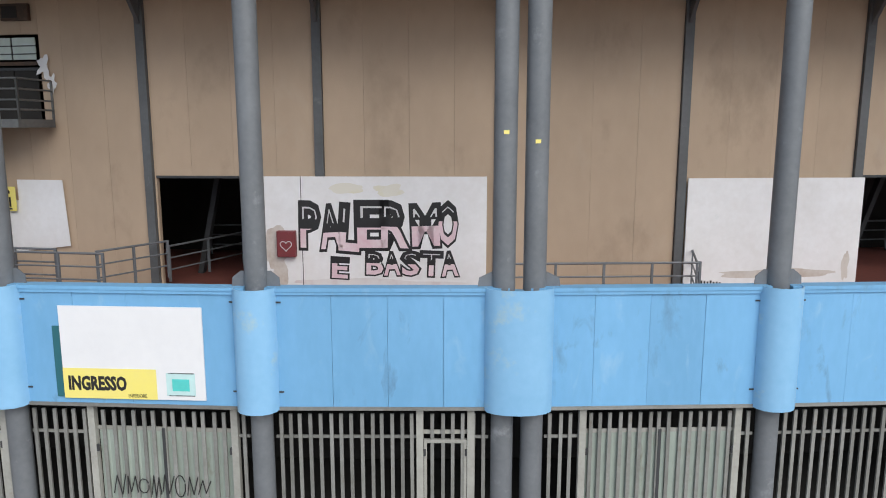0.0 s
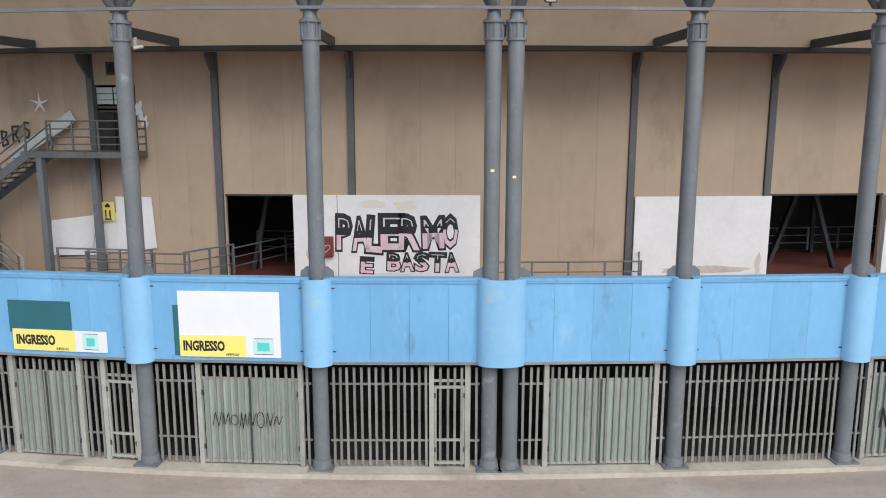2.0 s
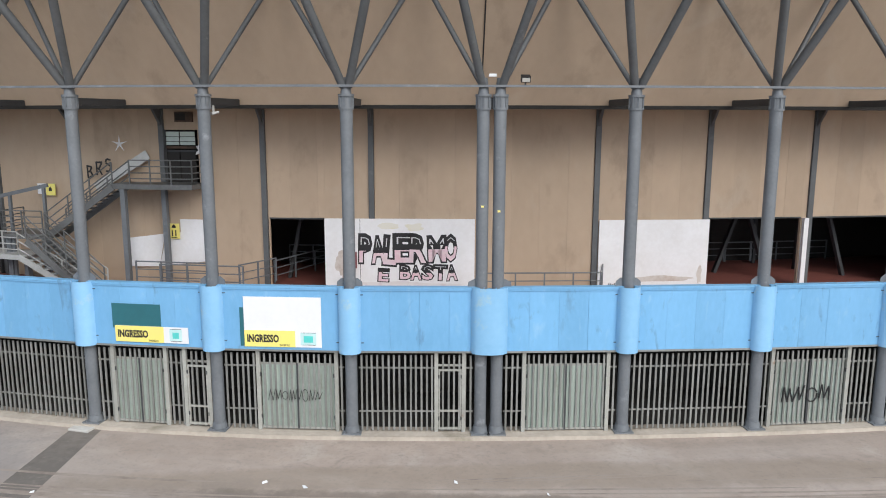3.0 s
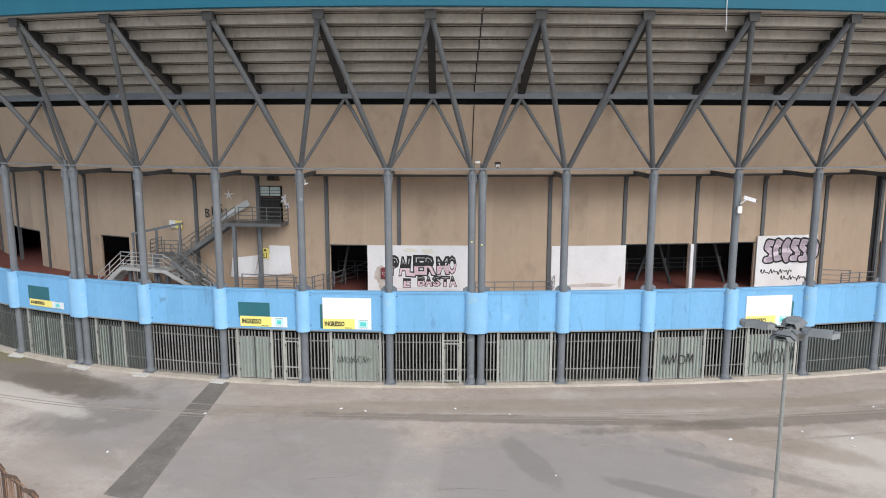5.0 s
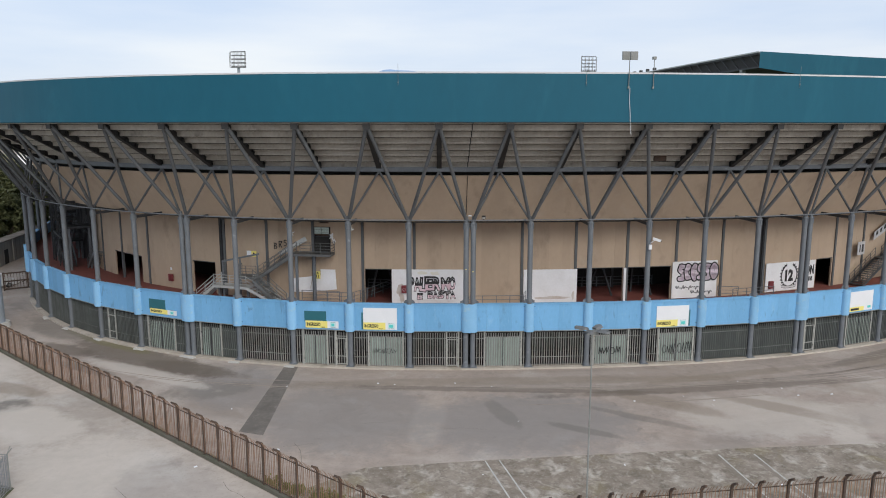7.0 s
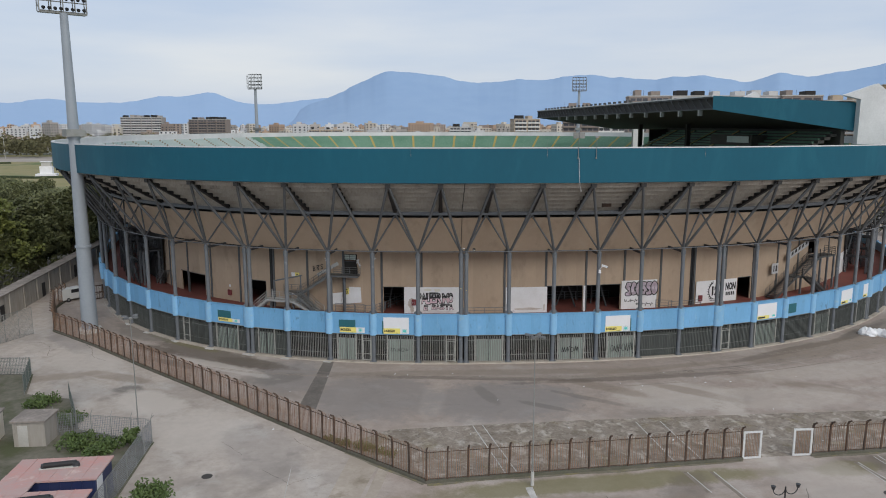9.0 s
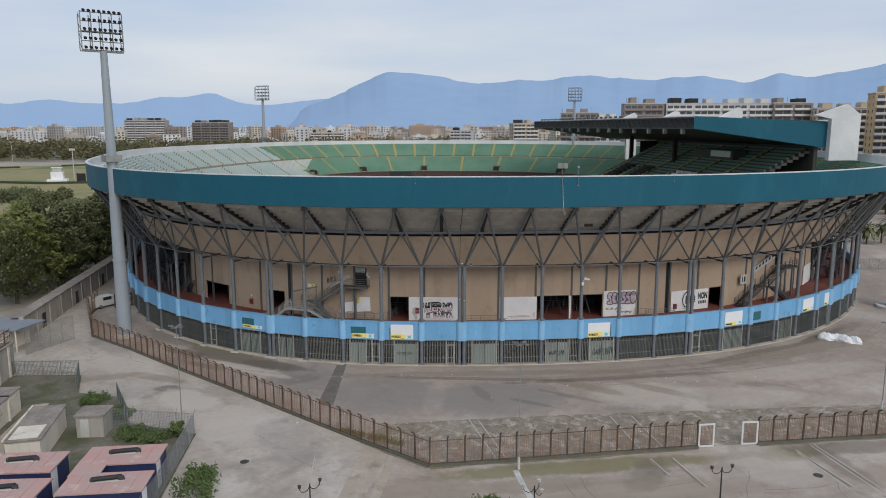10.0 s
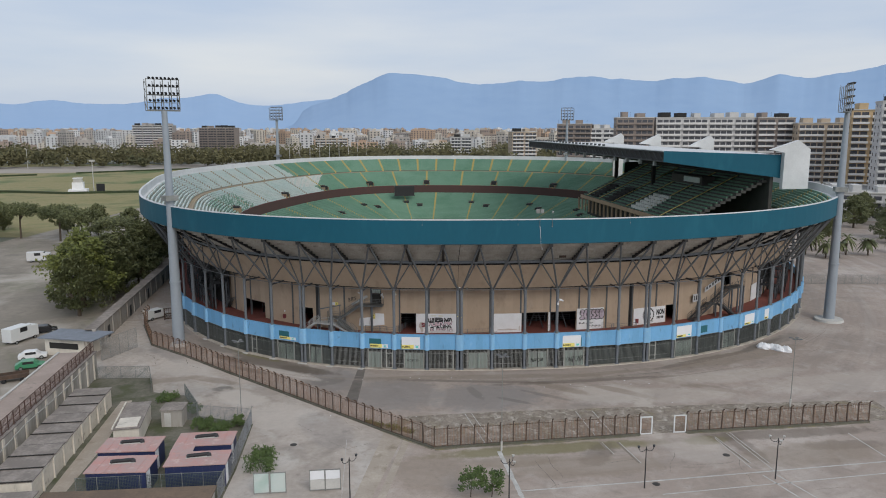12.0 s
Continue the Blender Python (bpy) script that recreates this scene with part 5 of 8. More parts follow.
# ---- outer stairs ----
def stair_flight(m, a, b, width, n, label, mat, rail_mat, sides=(1,), name="stair_flight"):
    """Steps from a up to b in the frame m; the run lies along x, the width along y."""
    (xa, za), (xb, zb) = a, b
    t = thing(name, m, label, "stairs", "gallery stairs")
    for i in range(n):
        u0, u1 = i / n, (i + 1) / n
        x0, x1 = xa + (xb - xa) * u0, xa + (xb - xa) * u1
        z = za + (zb - za) * u1
        lo, hi = min(x0, x1) - 0.03, max(x0, x1)
        part("tread", Geo().box(lo, hi, 0.03, width - 0.03, z - 0.04, z), mat, t)
    for y in (0.0, width):
        part("stringer", Geo().beam((xa, y, za - 0.08), (xb, y, zb - 0.08), 0.06, 0.28), mat, t)
    for y in (0.0, width):
        k = max(2, round(math.hypot(xb - xa, zb - za) / 1.2))
        for i in range(k + 1):
            x, z = xa + (xb - xa) * i / k, za + (zb - za) * i / k
            part("baluster", Geo().box(x - 0.025, x + 0.025, y - 0.025, y + 0.025, z, z + 1.0), rail_mat, t)
        for h in (0.3, 0.65, 1.0):
            part("handrail", Geo().tube((xa, y, za + h), (xb, y, zb + h), 0.028, n=8), rail_mat, t)
    return t


def stair_platform(m, x0, x1, y0, y1, z, label, mat, rails=((0, 0),), legs=()):
    t = thing("stair_landing", m, label, "landing", "gallery stairs")
    part("deck", Geo().box(x0, x1, y0, y1, z - 0.22, z), mat, t)
    for (xa, ya), (xb, yb) in rails:
        d = math.hypot(xb - xa, yb - ya)
        k = max(1, round(d / 0.9))
        for i in range(k + 1):
            x, y = xa + (xb - xa) * i / k, ya + (yb - ya) * i / k
            part("baluster", Geo().box(x - 0.025, x + 0.025, y - 0.025, y + 0.025, z, z + 1.05), mat, t)
        for h in (0.25, 0.5, 0.78, 1.05):
            part("handrail", Geo().tube((xa, ya, z + h), (xb, yb, z + h), 0.026, n=8), mat, t)
    for x, y in legs:
        part("leg", Geo().box(x - 0.11, x + 0.11, y - 0.11, y + 0.11, FLOOR, z - 0.2), STEEL, t)
    return t


PALEGALV = material("pale_galvanised_steel", (0.52, 0.53, 0.52), 0.5, 0.1, (0.40, 0.41, 0.40), 1.2, 0.6, 10)
# the frame stands at the landing's right end, on the wall's face
SM = frame_at(arc(-2.58), -6.18)
stair_platform(SM, -3.9, 0.0, -1.5, -0.05, 9.05, "upper grey steel stair landing at a doorway", STAIRSTEEL,
               (((-2.9, -1.45), (0.0, -1.45)), ((0.0, -1.45), (0.0, -0.1))), ((-3.3, -1.35), (-1.9, -0.4)))
stair_flight(SM @ Matrix.Translation((0, -1.5, 0)), (-7.0, 6.75), (-3.7, 9.0), 1.35, 12, "grey steel stair flight with tube handrails", STAIRSTEEL, STAIRSTEEL)
part_ = thing("stair_cover", SM, "pale metal guard sheet along the stair handrail", "guard sheet")
part("sheet", Geo().beam((-5.4, -0.12, 8.75), (-2.75, -0.12, 10.3), 0.05, 0.42), PALEGALV, part_)
stair_platform(SM, -9.2, -7.0, -1.6, -0.05, 6.75, "middle grey steel stair landing", STAIRSTEEL, (((-9.2, -1.55), (-7.2, -1.55)), ((-9.2, -1.55), (-9.2, -0.1))), ((-9.0, -1.4), (-7.2, -1.4)))
cv = thing("stair_cover", SM, "slanting dark guard rail over the stairs", "guard rail")
part("beam", Geo().beam((-10.6, -1.4, 8.15), (-6.9, -1.4, 8.95), 0.12, 0.16), STEEL, cv)
for x, z in ((-10.5, 8.1), (-8.8, 8.5), (-7.1, 8.85)):
    part("post", Geo().box(x - 0.06, x + 0.06, -1.46, -1.34, FLOOR, z), STEEL, cv)
LM = frame_at(arc(-4.6), -3.4)
stair_platform(LM, -1.7, 1.8, 0.0, 1.3, 5.9, "pale galvanised bridge landing over the gallery edge", PALEGALV, (((-1.7, 0.0), (1.8, 0.0)),), ((-1.5, 0.6), (1.6, 0.6)))
stair_flight(LM, (5.4, 4.3), (1.8, 5.9), 1.3, 9, "pale galvanised stair flight with tube handrails", PALEGALV, PALEGALV)
stair_flight(LM, (-3.7, 4.3), (-1.7, 5.9), 1.3, 8, "pale galvanised stair flight with tube handrails", PALEGALV, PALEGALV)
stair_flight(SM @ Matrix.Translation((0, -2.9, 0)), (-4.3, 4.35), (-7.0, 6.75), 1.25, 13, "grey steel stair flight with tube handrails", STAIRSTEEL, STAIRSTEEL)
railing(frame_at(arc(-2.75), -4.6), -2.0, 1.6, FLOOR + 0.35)

# stairs at the right end of the gallery
RIGHTSTAIR = material("weathered_dark_stair", (0.085, 0.09, 0.092), 0.55, 0.0, (0.055, 0.058, 0.06), 1.0, 0.6, 9)
M2 = frame_at(arc(9.75), -6.0)
stair_flight(M2 @ Matrix.Translation((0, -1.5, 0)), (-5.0, 4.3), (-0.2, 6.8), 1.35, 14, "grey steel stair flight with tube handrails", RIGHTSTAIR, RIGHTSTAIR)
stair_platform(M2, -0.2, 1.0, -1.5, -0.1, 6.8, "grey steel stair landing", RIGHTSTAIR, (((-0.2, -1.45), (1.0, -1.45)),), ((0.9, -1.4),))
stair_flight(M2 @ Matrix.Translation((0, -1.5, 0)), (1.0, 6.8), (5.0, 9.0), 1.35, 12, "grey steel stair flight with tube handrails", RIGHTSTAIR, RIGHTSTAIR)
stair_platform(M2, 5.0, 8.8, -1.5, 0.3, 9.0, "upper grey steel stair landing at a doorway", RIGHTSTAIR, (((5.0, -1.45), (8.8, -1.45)), ((8.8, -1.45), (8.8, 0.2))), ((5.3, -1.4), (8.6, -1.4), (7.0, -1.4)))
stair_flight(M2 @ Matrix.Translation((0, -3.0, 0)), (4.8, 4.3), (0.8, 6.8), 1.3, 14, "grey steel stair flight with tube handrails", RIGHTSTAIR, RIGHTSTAIR)
BANNER = material("greyed_banner_cloth", (0.58, 0.58, 0.585), 0.8, 0.0, (0.44, 0.44, 0.445), 1.2, 0.7, 5)
bn = thing("stair_banner", M2, "white slanting banner with dark letters above the stairs", "banner")
part("cloth", Geo().prism([(-0.7, 8.62), (4.4, 10.5), (4.4, 11.4), (-0.7, 9.52)], -0.09, -0.06), BANNER, bn)
for i in range(6):
    x = -0.35 + i * 0.78
    part("letter_bar", Geo().prism([(x, 8.95 + (x + 0.7) * 0.37), (x + 0.46, 8.95 + (x + 1.16) * 0.37), (x + 0.40, 9.42 + (x + 1.16) * 0.37), (x + 0.05, 9.36 + (x + 0.7) * 0.37)], -0.1, -0.09), BLACK, bn)
sg = thing("sector_sign", M2, "white sector sign with a black emblem beside the stairs", "sign")
part("plate", Geo().box(-3.9, -2.5, -0.16, -0.12, 7.3, 8.7), BANNER, sg)
part("numeral_bar", Geo().box(-3.55, -3.35, -0.17, -0.16, 7.6, 8.4), BLACK, sg)
part("numeral_bar", Geo().box(-3.1, -2.75, -0.17, -0.16, 7.6, 8.4), BLACK, sg)
wall_panel(13.3, 14.95, 4.3, 7.5, "white painted boarding at the gallery's far end")

# dark stair towers at both ends of the gallery
M3 = frame_at(arc(-9.45), -5.2)
stair_flight(M3, (-1.7, 4.3), (1.2, 6.5), 1.2, 11, "pale galvanised stair flight beside the wall", STAIRSTEEL, STAIRSTEEL)
for k in (-10.6, -12.2, -13.8, -15.4, 14.9, 16.8):
    M3 = frame_at(arc(k), -3.1)
    stair_flight(M3, (3.2, 4.3), (-1.0, 6.9), 1.3, 14, "dark steel stair flight with tube handrails", DARKSTEEL, STEEL)
    stair_flight(M3 @ Matrix.Translation((0, 1.5, 0)), (-1.0, 6.9), (3.0, 9.3), 1.3, 13, "dark steel stair flight with tube handrails", DARKSTEEL, STEEL)
    stair_platform(M3, -2.6, -1.0, 0.0, 2.9, 6.9, "dark steel stair landing", DARKSTEEL, (((-2.6, 0.0), (-1.0, 0.0)), ((-2.6, 0.0), (-2.6, 2.8))), ((-2.5, 0.1), (-1.1, 0.1), (-2.5, 2.8)))
    stair_platform(M3, 3.0, 5.4, 0.3, 2.9, 9.3, "dark steel upper stair landing", DARKSTEEL, (((3.0, 0.3), (5.4, 0.3)), ((5.4, 0.3), (5.4, 2.8))), ((3.2, 0.5), (5.2, 0.5), (5.2, 2.6)))
    cg = thing("stair_cage", M3, "dark steel bracing frame round the stairs", "frame", "stair frames")
    for x in (-2.7, 1.3, 5.5):
        for y in (-0.2, 3.0):
            part("upright", Geo().box(x - 0.07, x + 0.07, y - 0.07, y + 0.07, FLOOR, 11.9), DARKSTEEL, cg)
    # Added near-black sheet fills the dark mass behind the flights.
    part("back_sheet", Geo().box(-2.8, 5.6, 3.1, 3.16, 4.3 if k < 0 else 6.2, 11.7), DARKIN, cg, "near-black sheet added behind the stairs")
    for z in (8.0, 11.8):
        part("ring_beam", Geo().box(-2.8, 5.6, -0.28, -0.12, z - 0.1, z + 0.1).box(-2.8, 5.6, 2.92, 3.08, z - 0.1, z + 0.1), DARKSTEEL, cg)
    for xa, xb in ((-2.7, 1.3), (1.3, 5.5)):
        for za, zb in ((4.3, 8.0), (8.0, 11.8)):
            part("diagonal", Geo().beam((xa, -0.2, za), (xb, -0.2, zb), 0.08, 0.08, (0, 1, 0)), DARKSTEEL, cg)
            part("diagonal", Geo().beam((xb, -0.2, za), (xa, -0.2, zb), 0.08, 0.08, (0, 1, 0)), DARKSTEEL, cg)


# upper doorway: pane coloured for daylight behind it, near-black sheets for the unlit inside
SKYPANE = material("pale_green_pane", (0.60, 0.68, 0.63), 0.4, 0.0, (0.48, 0.57, 0.52), 1.0, 0.5, 4)
lv = thing("fanlight", wall_point(-2.88), "pale barred window above the dark upper doorway", "window")
for x0, x1 in ((-0.75, -0.03), (0.03, 0.75)):
    part("pane", Geo().box(x0, x1, 0.13, 0.16, 10.72, 11.32), SKYPANE, lv, "pale greenish pane coloured for daylight behind it")
    part("door_leaf", Geo().box(x0, x1, 0.14, 0.17, 9.0, 10.42), DARKIN, lv, "near-black sheet for the unlit doorway")
for i in range(2):
    part("bar", Geo().box(-0.78, 0.78, 0.10, 0.13, 10.86 + i * 0.22, 10.885 + i * 0.22), DARKSTEEL, lv)
part("transom", Geo().box(-0.8, 0.8, 0.10, 0.2, 10.56, 10.66), RUST, lv, "brown wooden transom")
part("rail", Geo().box(-0.8, 0.8, 0.10, 0.2, 10.42, 10.5), DARKSTEEL, lv)


wl_ = thing("wall_lamp_box", wall_point(-2.80), "small brown lamp box on the wall above the doorway", "lamp box")
part("case", Geo().box(-0.42, 0.42, -0.12, 0.0, 11.75, 12.2), RUST, wl_)
part("glass", Geo().box(-0.36, 0.1, -0.14, -0.12, 11.82, 12.13), DARKIN, wl_)


def flood(m, label="small black floodlight on the column head rail"):
    t = thing("floodlight", m, label, "floodlight")
    part("housing", Geo().box(-0.16, 0.16, -0.12, 0.12, 0, 0.2, pose(0, 0, 0.12, 25)), BLACK, t)
    part("glass", Geo().box(-0.13, 0.13, -0.135, -0.12, 0.03, 0.17, pose(0, 0, 0.12, 25)), PALECON, t)
    part("bracket", Geo().box(-0.03, 0.03, -0.03, 0.03, 0, 0.14), DARKSTEEL, t)


flood(frame_at(arc(0.22), 0.25, H + 0.1))
cam_ = thing("security_camera", frame_at(arc(3.0), 0.3), "white security camera and box on a column", "camera")
part("box", Geo().box(-0.12, 0.12, -0.16, 0, 10.35, 10.75), BOARD, cam_)
part("arm", Geo().tube((0, -0.1, 10.9), (0.25, -0.3, 11.15), 0.035, n=8), BOARD, cam_)
part("body", Geo().beam((0.15, -0.2, 11.3), (0.75, -0.45, 11.1), 0.2, 0.2), BOARD, cam_)
part("lens", Geo().tube((0.74, -0.445, 11.1), (0.80, -0.47, 11.08), 0.06, n=10), BLACK, cam_)
for k in (-2, 4):
    cc = thing("security_camera", frame_at(arc(k), -0.3, H - 0.95), "small grey camera hanging under a bracket", "camera", "small cameras on the columns")
    part("mount", Geo().box(0.2, 0.26, -0.03, 0.03, 0.1, 0.35), PALEGALV, cc)
    part("body", Geo().tube((0.2, -0.1, 0.05), (0.36, 0.12, 0.12), 0.05, n=8), PALEGALV, cc)
for i, (k, z) in enumerate(((-0.06, 8.72), (0.055, 8.55))):
    st = thing("yellow_sticker", frame_at(arc(k), 0.0, z), "small yellow marker tag on a column", "tag", "marker tags")
    part("tag", Geo().box(-0.05, 0.05, -0.225, -0.2, 0, 0.07), YELLOW, st)
pl = thing("white_link_plate", frame_at(arc(0.0), 0.15, H + 0.38), "small white junction box between the paired columns", "junction box")
part("box", Geo().box(-0.13, 0.13, -0.06, 0.06, 0, 0.1), BOARD, pl)
pipe = thing("expansion_joint", frame_at(arc(-0.03)), "thin black expansion joint down the upper wall", "joint")
part("strip", Geo().beam((0, 3.39, 12.42), (0, 1.09, 16.57), 0.06, 0.05, (1, 0, 0)), BLACK, pipe)
g = Geo()
for i in range(STEPS):
    y, z = 1.04 - DO * i, 17.28 + DZ * i
    g.box(-0.04, 0.04, y - 0.02, y + 0.05, z, z + DZ)
    g.box(-0.04, 0.04, y - DO, y, z + DZ - 0.02, z + DZ + 0.04)
part("soffit_strip", g, BLACK, pipe)
bp = thing("rust_plate", frame_at(arc(3.12), -0.15, 17.8), "brown rusted plate under the stand", "plate")
part("sheet", Geo().box(-0.5, 0.6, -0.12, -0.04, 0.0, 0.5), RUST, bp)


# ---- covered main stand ----
TANWALL = material("stained_tan_wall", (0.33, 0.25, 0.17), 0.9, 0.0, (0.25, 0.18, 0.12), 0.5, 0.7, 3)
ROOFTOP = material("pale_roof_sheet", (0.62, 0.63, 0.63), 0.6, 0.0, (0.50, 0.51, 0.51), 0.12, 0.6, 2)
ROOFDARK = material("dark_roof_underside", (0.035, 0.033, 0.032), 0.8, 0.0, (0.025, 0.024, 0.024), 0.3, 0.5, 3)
U0, U1, V0, V1 = 39.0, 68.3, -59.5, 67.0
# Concrete coloured darker for the shade under the stand roof.
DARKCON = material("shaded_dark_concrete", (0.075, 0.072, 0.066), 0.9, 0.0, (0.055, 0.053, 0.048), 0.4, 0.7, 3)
SEATEND = 15.0
# Green seats again, with the roof's shade put into the colour.
SHADESEAT = material("shaded_green_seats", (0.06, 0.15, 0.095), 0.6, 0.0, (0.085, 0.17, 0.115), 0.3, 0.6, 2)
roof = thing("stand_roof", axis_frame(0, 0, -0.15), "cantilever roof over the main stand with teal end and pale top", "roof", kind="structure")
g = Geo()
g.quad((U0, V0, 32.4), (U1, V0, 31.5), (U1, V1, 31.5), (U0, V1, 32.4))
g.quad((U0, V0, 32.2), (U0, V1, 32.2), (U1, V1, 31.3), (U1, V0, 31.3))
part("top_sheet", g, ROOFTOP, roof)
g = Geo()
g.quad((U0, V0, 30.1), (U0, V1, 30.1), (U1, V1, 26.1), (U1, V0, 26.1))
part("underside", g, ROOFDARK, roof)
for v, s_ in ((V0, -1), (V1, 1)):
    g = Geo()
    g.quad(*[(u, v + s_ * 0.02, z) for u, z in ((U0, 30.0), (U1, 26.0), (U1, 31.4), (U0, 32.5))][::s_ * -1])
    part("end_fascia", g, TEAL, roof, "teal sheet end")
part("edge_trim", Geo().beam((U0 - 0.1, V0, 32.45), (U0 - 0.1, V1, 32.45), 0.25, 0.2), ROOFTOP, roof)
for z in (30.1, 32.2):
    part("edge_chord", Geo().beam((U0, V0, z), (U0, V1, z), 0.25, 0.25), DARKSTEEL, roof)
n = 42
for i in range(n):
    va, vb = V0 + (V1 - V0) * i / n, V0 + (V1 - V0) * (i + 1) / n
    part("truss_diagonal", Geo().beam((U0, va, 30.1), (U0, vb, 32.2), 0.12, 0.12, (1, 0, 0)), DARKSTEEL, roof)
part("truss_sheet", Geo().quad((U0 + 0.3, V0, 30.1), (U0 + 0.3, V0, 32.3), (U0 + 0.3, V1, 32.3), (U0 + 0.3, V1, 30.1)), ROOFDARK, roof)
for i in range(12):
    v = V0 + 5 + i * 8.6
    part("lamp_cluster", Geo().box(U0 - 0.25, U0 + 0.45, v - 0.35, v + 0.35, 28.9, 30.0), GALV, roof, "cluster of small roof lamps")
for i in range(22):
    v = V0 + 40 + i * 3.6
    part("edge_lamp", Geo().box(U0 - 0.2, U0 + 0.3, v - 0.4, v + 0.4, 32.6, 33.1), DARKSTEEL, roof)
for i, v in enumerate((V0 - 0.6, -18.0, 18.0, 52.0)):
    fin = thing("roof_pylon", axis_frame(2.4, v, -0.2), "white concrete pylon rising behind the stand roof", "pylon", "roof pylons")
    poly = [(66.2, 19.0), (70.0, 19.0), (70.0, 34.4), (69.0, 35.4), (62.5, 32.4), (66.2, 32.0)]
    part("body", Geo().prism(poly[:3] + poly[3:], -0.6, 0.6) if i else Geo().prism([(65.4, 23.6), (71.8, 23.6), (71.8, 32.8), (68.8, 34.9), (62.0, 32.7), (65.4, 32.0)], -0.7, 0.5), WHITECON, fin)
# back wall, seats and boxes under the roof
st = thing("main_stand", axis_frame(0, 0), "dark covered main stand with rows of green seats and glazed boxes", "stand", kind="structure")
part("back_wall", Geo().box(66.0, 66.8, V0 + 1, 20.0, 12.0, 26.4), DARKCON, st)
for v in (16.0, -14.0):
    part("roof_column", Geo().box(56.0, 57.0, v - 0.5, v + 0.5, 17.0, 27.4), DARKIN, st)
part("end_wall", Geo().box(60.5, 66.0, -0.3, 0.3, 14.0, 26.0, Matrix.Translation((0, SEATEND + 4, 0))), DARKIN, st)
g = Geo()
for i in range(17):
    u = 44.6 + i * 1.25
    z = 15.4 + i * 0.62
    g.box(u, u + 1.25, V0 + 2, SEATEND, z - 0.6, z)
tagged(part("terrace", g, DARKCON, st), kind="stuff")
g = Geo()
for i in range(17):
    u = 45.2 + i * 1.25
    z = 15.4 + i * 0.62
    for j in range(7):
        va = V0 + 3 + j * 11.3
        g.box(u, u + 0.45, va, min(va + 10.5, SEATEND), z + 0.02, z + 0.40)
tagged(part("seat_rows", g, SHADESEAT, st, "green plastic seat rows darkened for the shade under the roof"), kind="stuff")
for j in range(1, 7):
    va = V0 + 3 + j * 11.3 - 0.6
    part("aisle", Geo().beam((44.9, va, 15.75), (65.0, va, 25.72), 0.5, 0.1), YELLOWSTEP, st, "yellow painted aisle")
for v, w, mat in ((-36, 10, WHITESEAT), (-12, 7, DARKIN), (2, 6, DARKIN)):
    g = Geo()
    for i in range(6):
        for j in range(7):
            g.box(45.1 + i * 1.25, 45.9 + i * 1.25, v + w * j / 7, v + w * (j + 0.7) / 7, 15.7 + i * 0.62, 16.5 + i * 0.62)
    part("guest_seats", g, mat, st, "pale guest seats")
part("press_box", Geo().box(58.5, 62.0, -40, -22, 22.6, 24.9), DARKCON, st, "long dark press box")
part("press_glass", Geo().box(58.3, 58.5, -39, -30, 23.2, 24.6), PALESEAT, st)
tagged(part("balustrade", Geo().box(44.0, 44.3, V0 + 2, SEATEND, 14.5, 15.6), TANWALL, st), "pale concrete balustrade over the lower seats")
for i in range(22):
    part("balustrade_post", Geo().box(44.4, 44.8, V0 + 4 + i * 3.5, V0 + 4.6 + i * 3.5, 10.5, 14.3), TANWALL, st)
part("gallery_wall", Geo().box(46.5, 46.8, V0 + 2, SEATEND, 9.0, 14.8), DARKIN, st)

# scoreboard and entrance boxes in the bowl
sb = thing("scoreboard", axis_frame(-9.5, 88.5, 9.0), "black scoreboard on the wall between the tiers", "scoreboard")
part("screen", Geo().box(-4.2, 4.2, -1.0, -0.4, 0, 3.9), BLACK, sb)
part("frame", Geo().box(-4.4, 4.4, -0.9, 0.2, -0.2, 0).box(-4.4, 4.4, -0.9, 0.2, 3.9, 4.1), DARKSTEEL, sb)


def vomitory(s, out, z):
    t = thing("stand_entrance", frame_at(s, out, z), "dark stairway entrance with concrete side walls in the seats", "entrance", "stand entrances")
    part("opening", Geo().box(-1.1, 1.1, -0.15, 1.5, -0.3, 1.25), BLACK, t)
    for sx in (-1, 1):
        part("side_wall", Geo().box(sx * 1.25 - 0.1, sx * 1.25 + 0.1, -0.2, 1.9, -1.2, 0.7), TANWALL, t)
    part("lintel", Geo().box(-1.4, 1.4, -0.3, 0.05, 1.25, 1.45), MAROON, t)


for i in range(18):
    vomitory(AROUND * (i * 40 + 5.5) / 740, -12.6, 13.2)
for i in range(30):
    vomitory(AROUND * (i * 22 + 9.5 + 11 * (i % 2)) / 740, -23.0 - 2.5 * (i % 2), 5.3 - 1.0 * (i % 2))


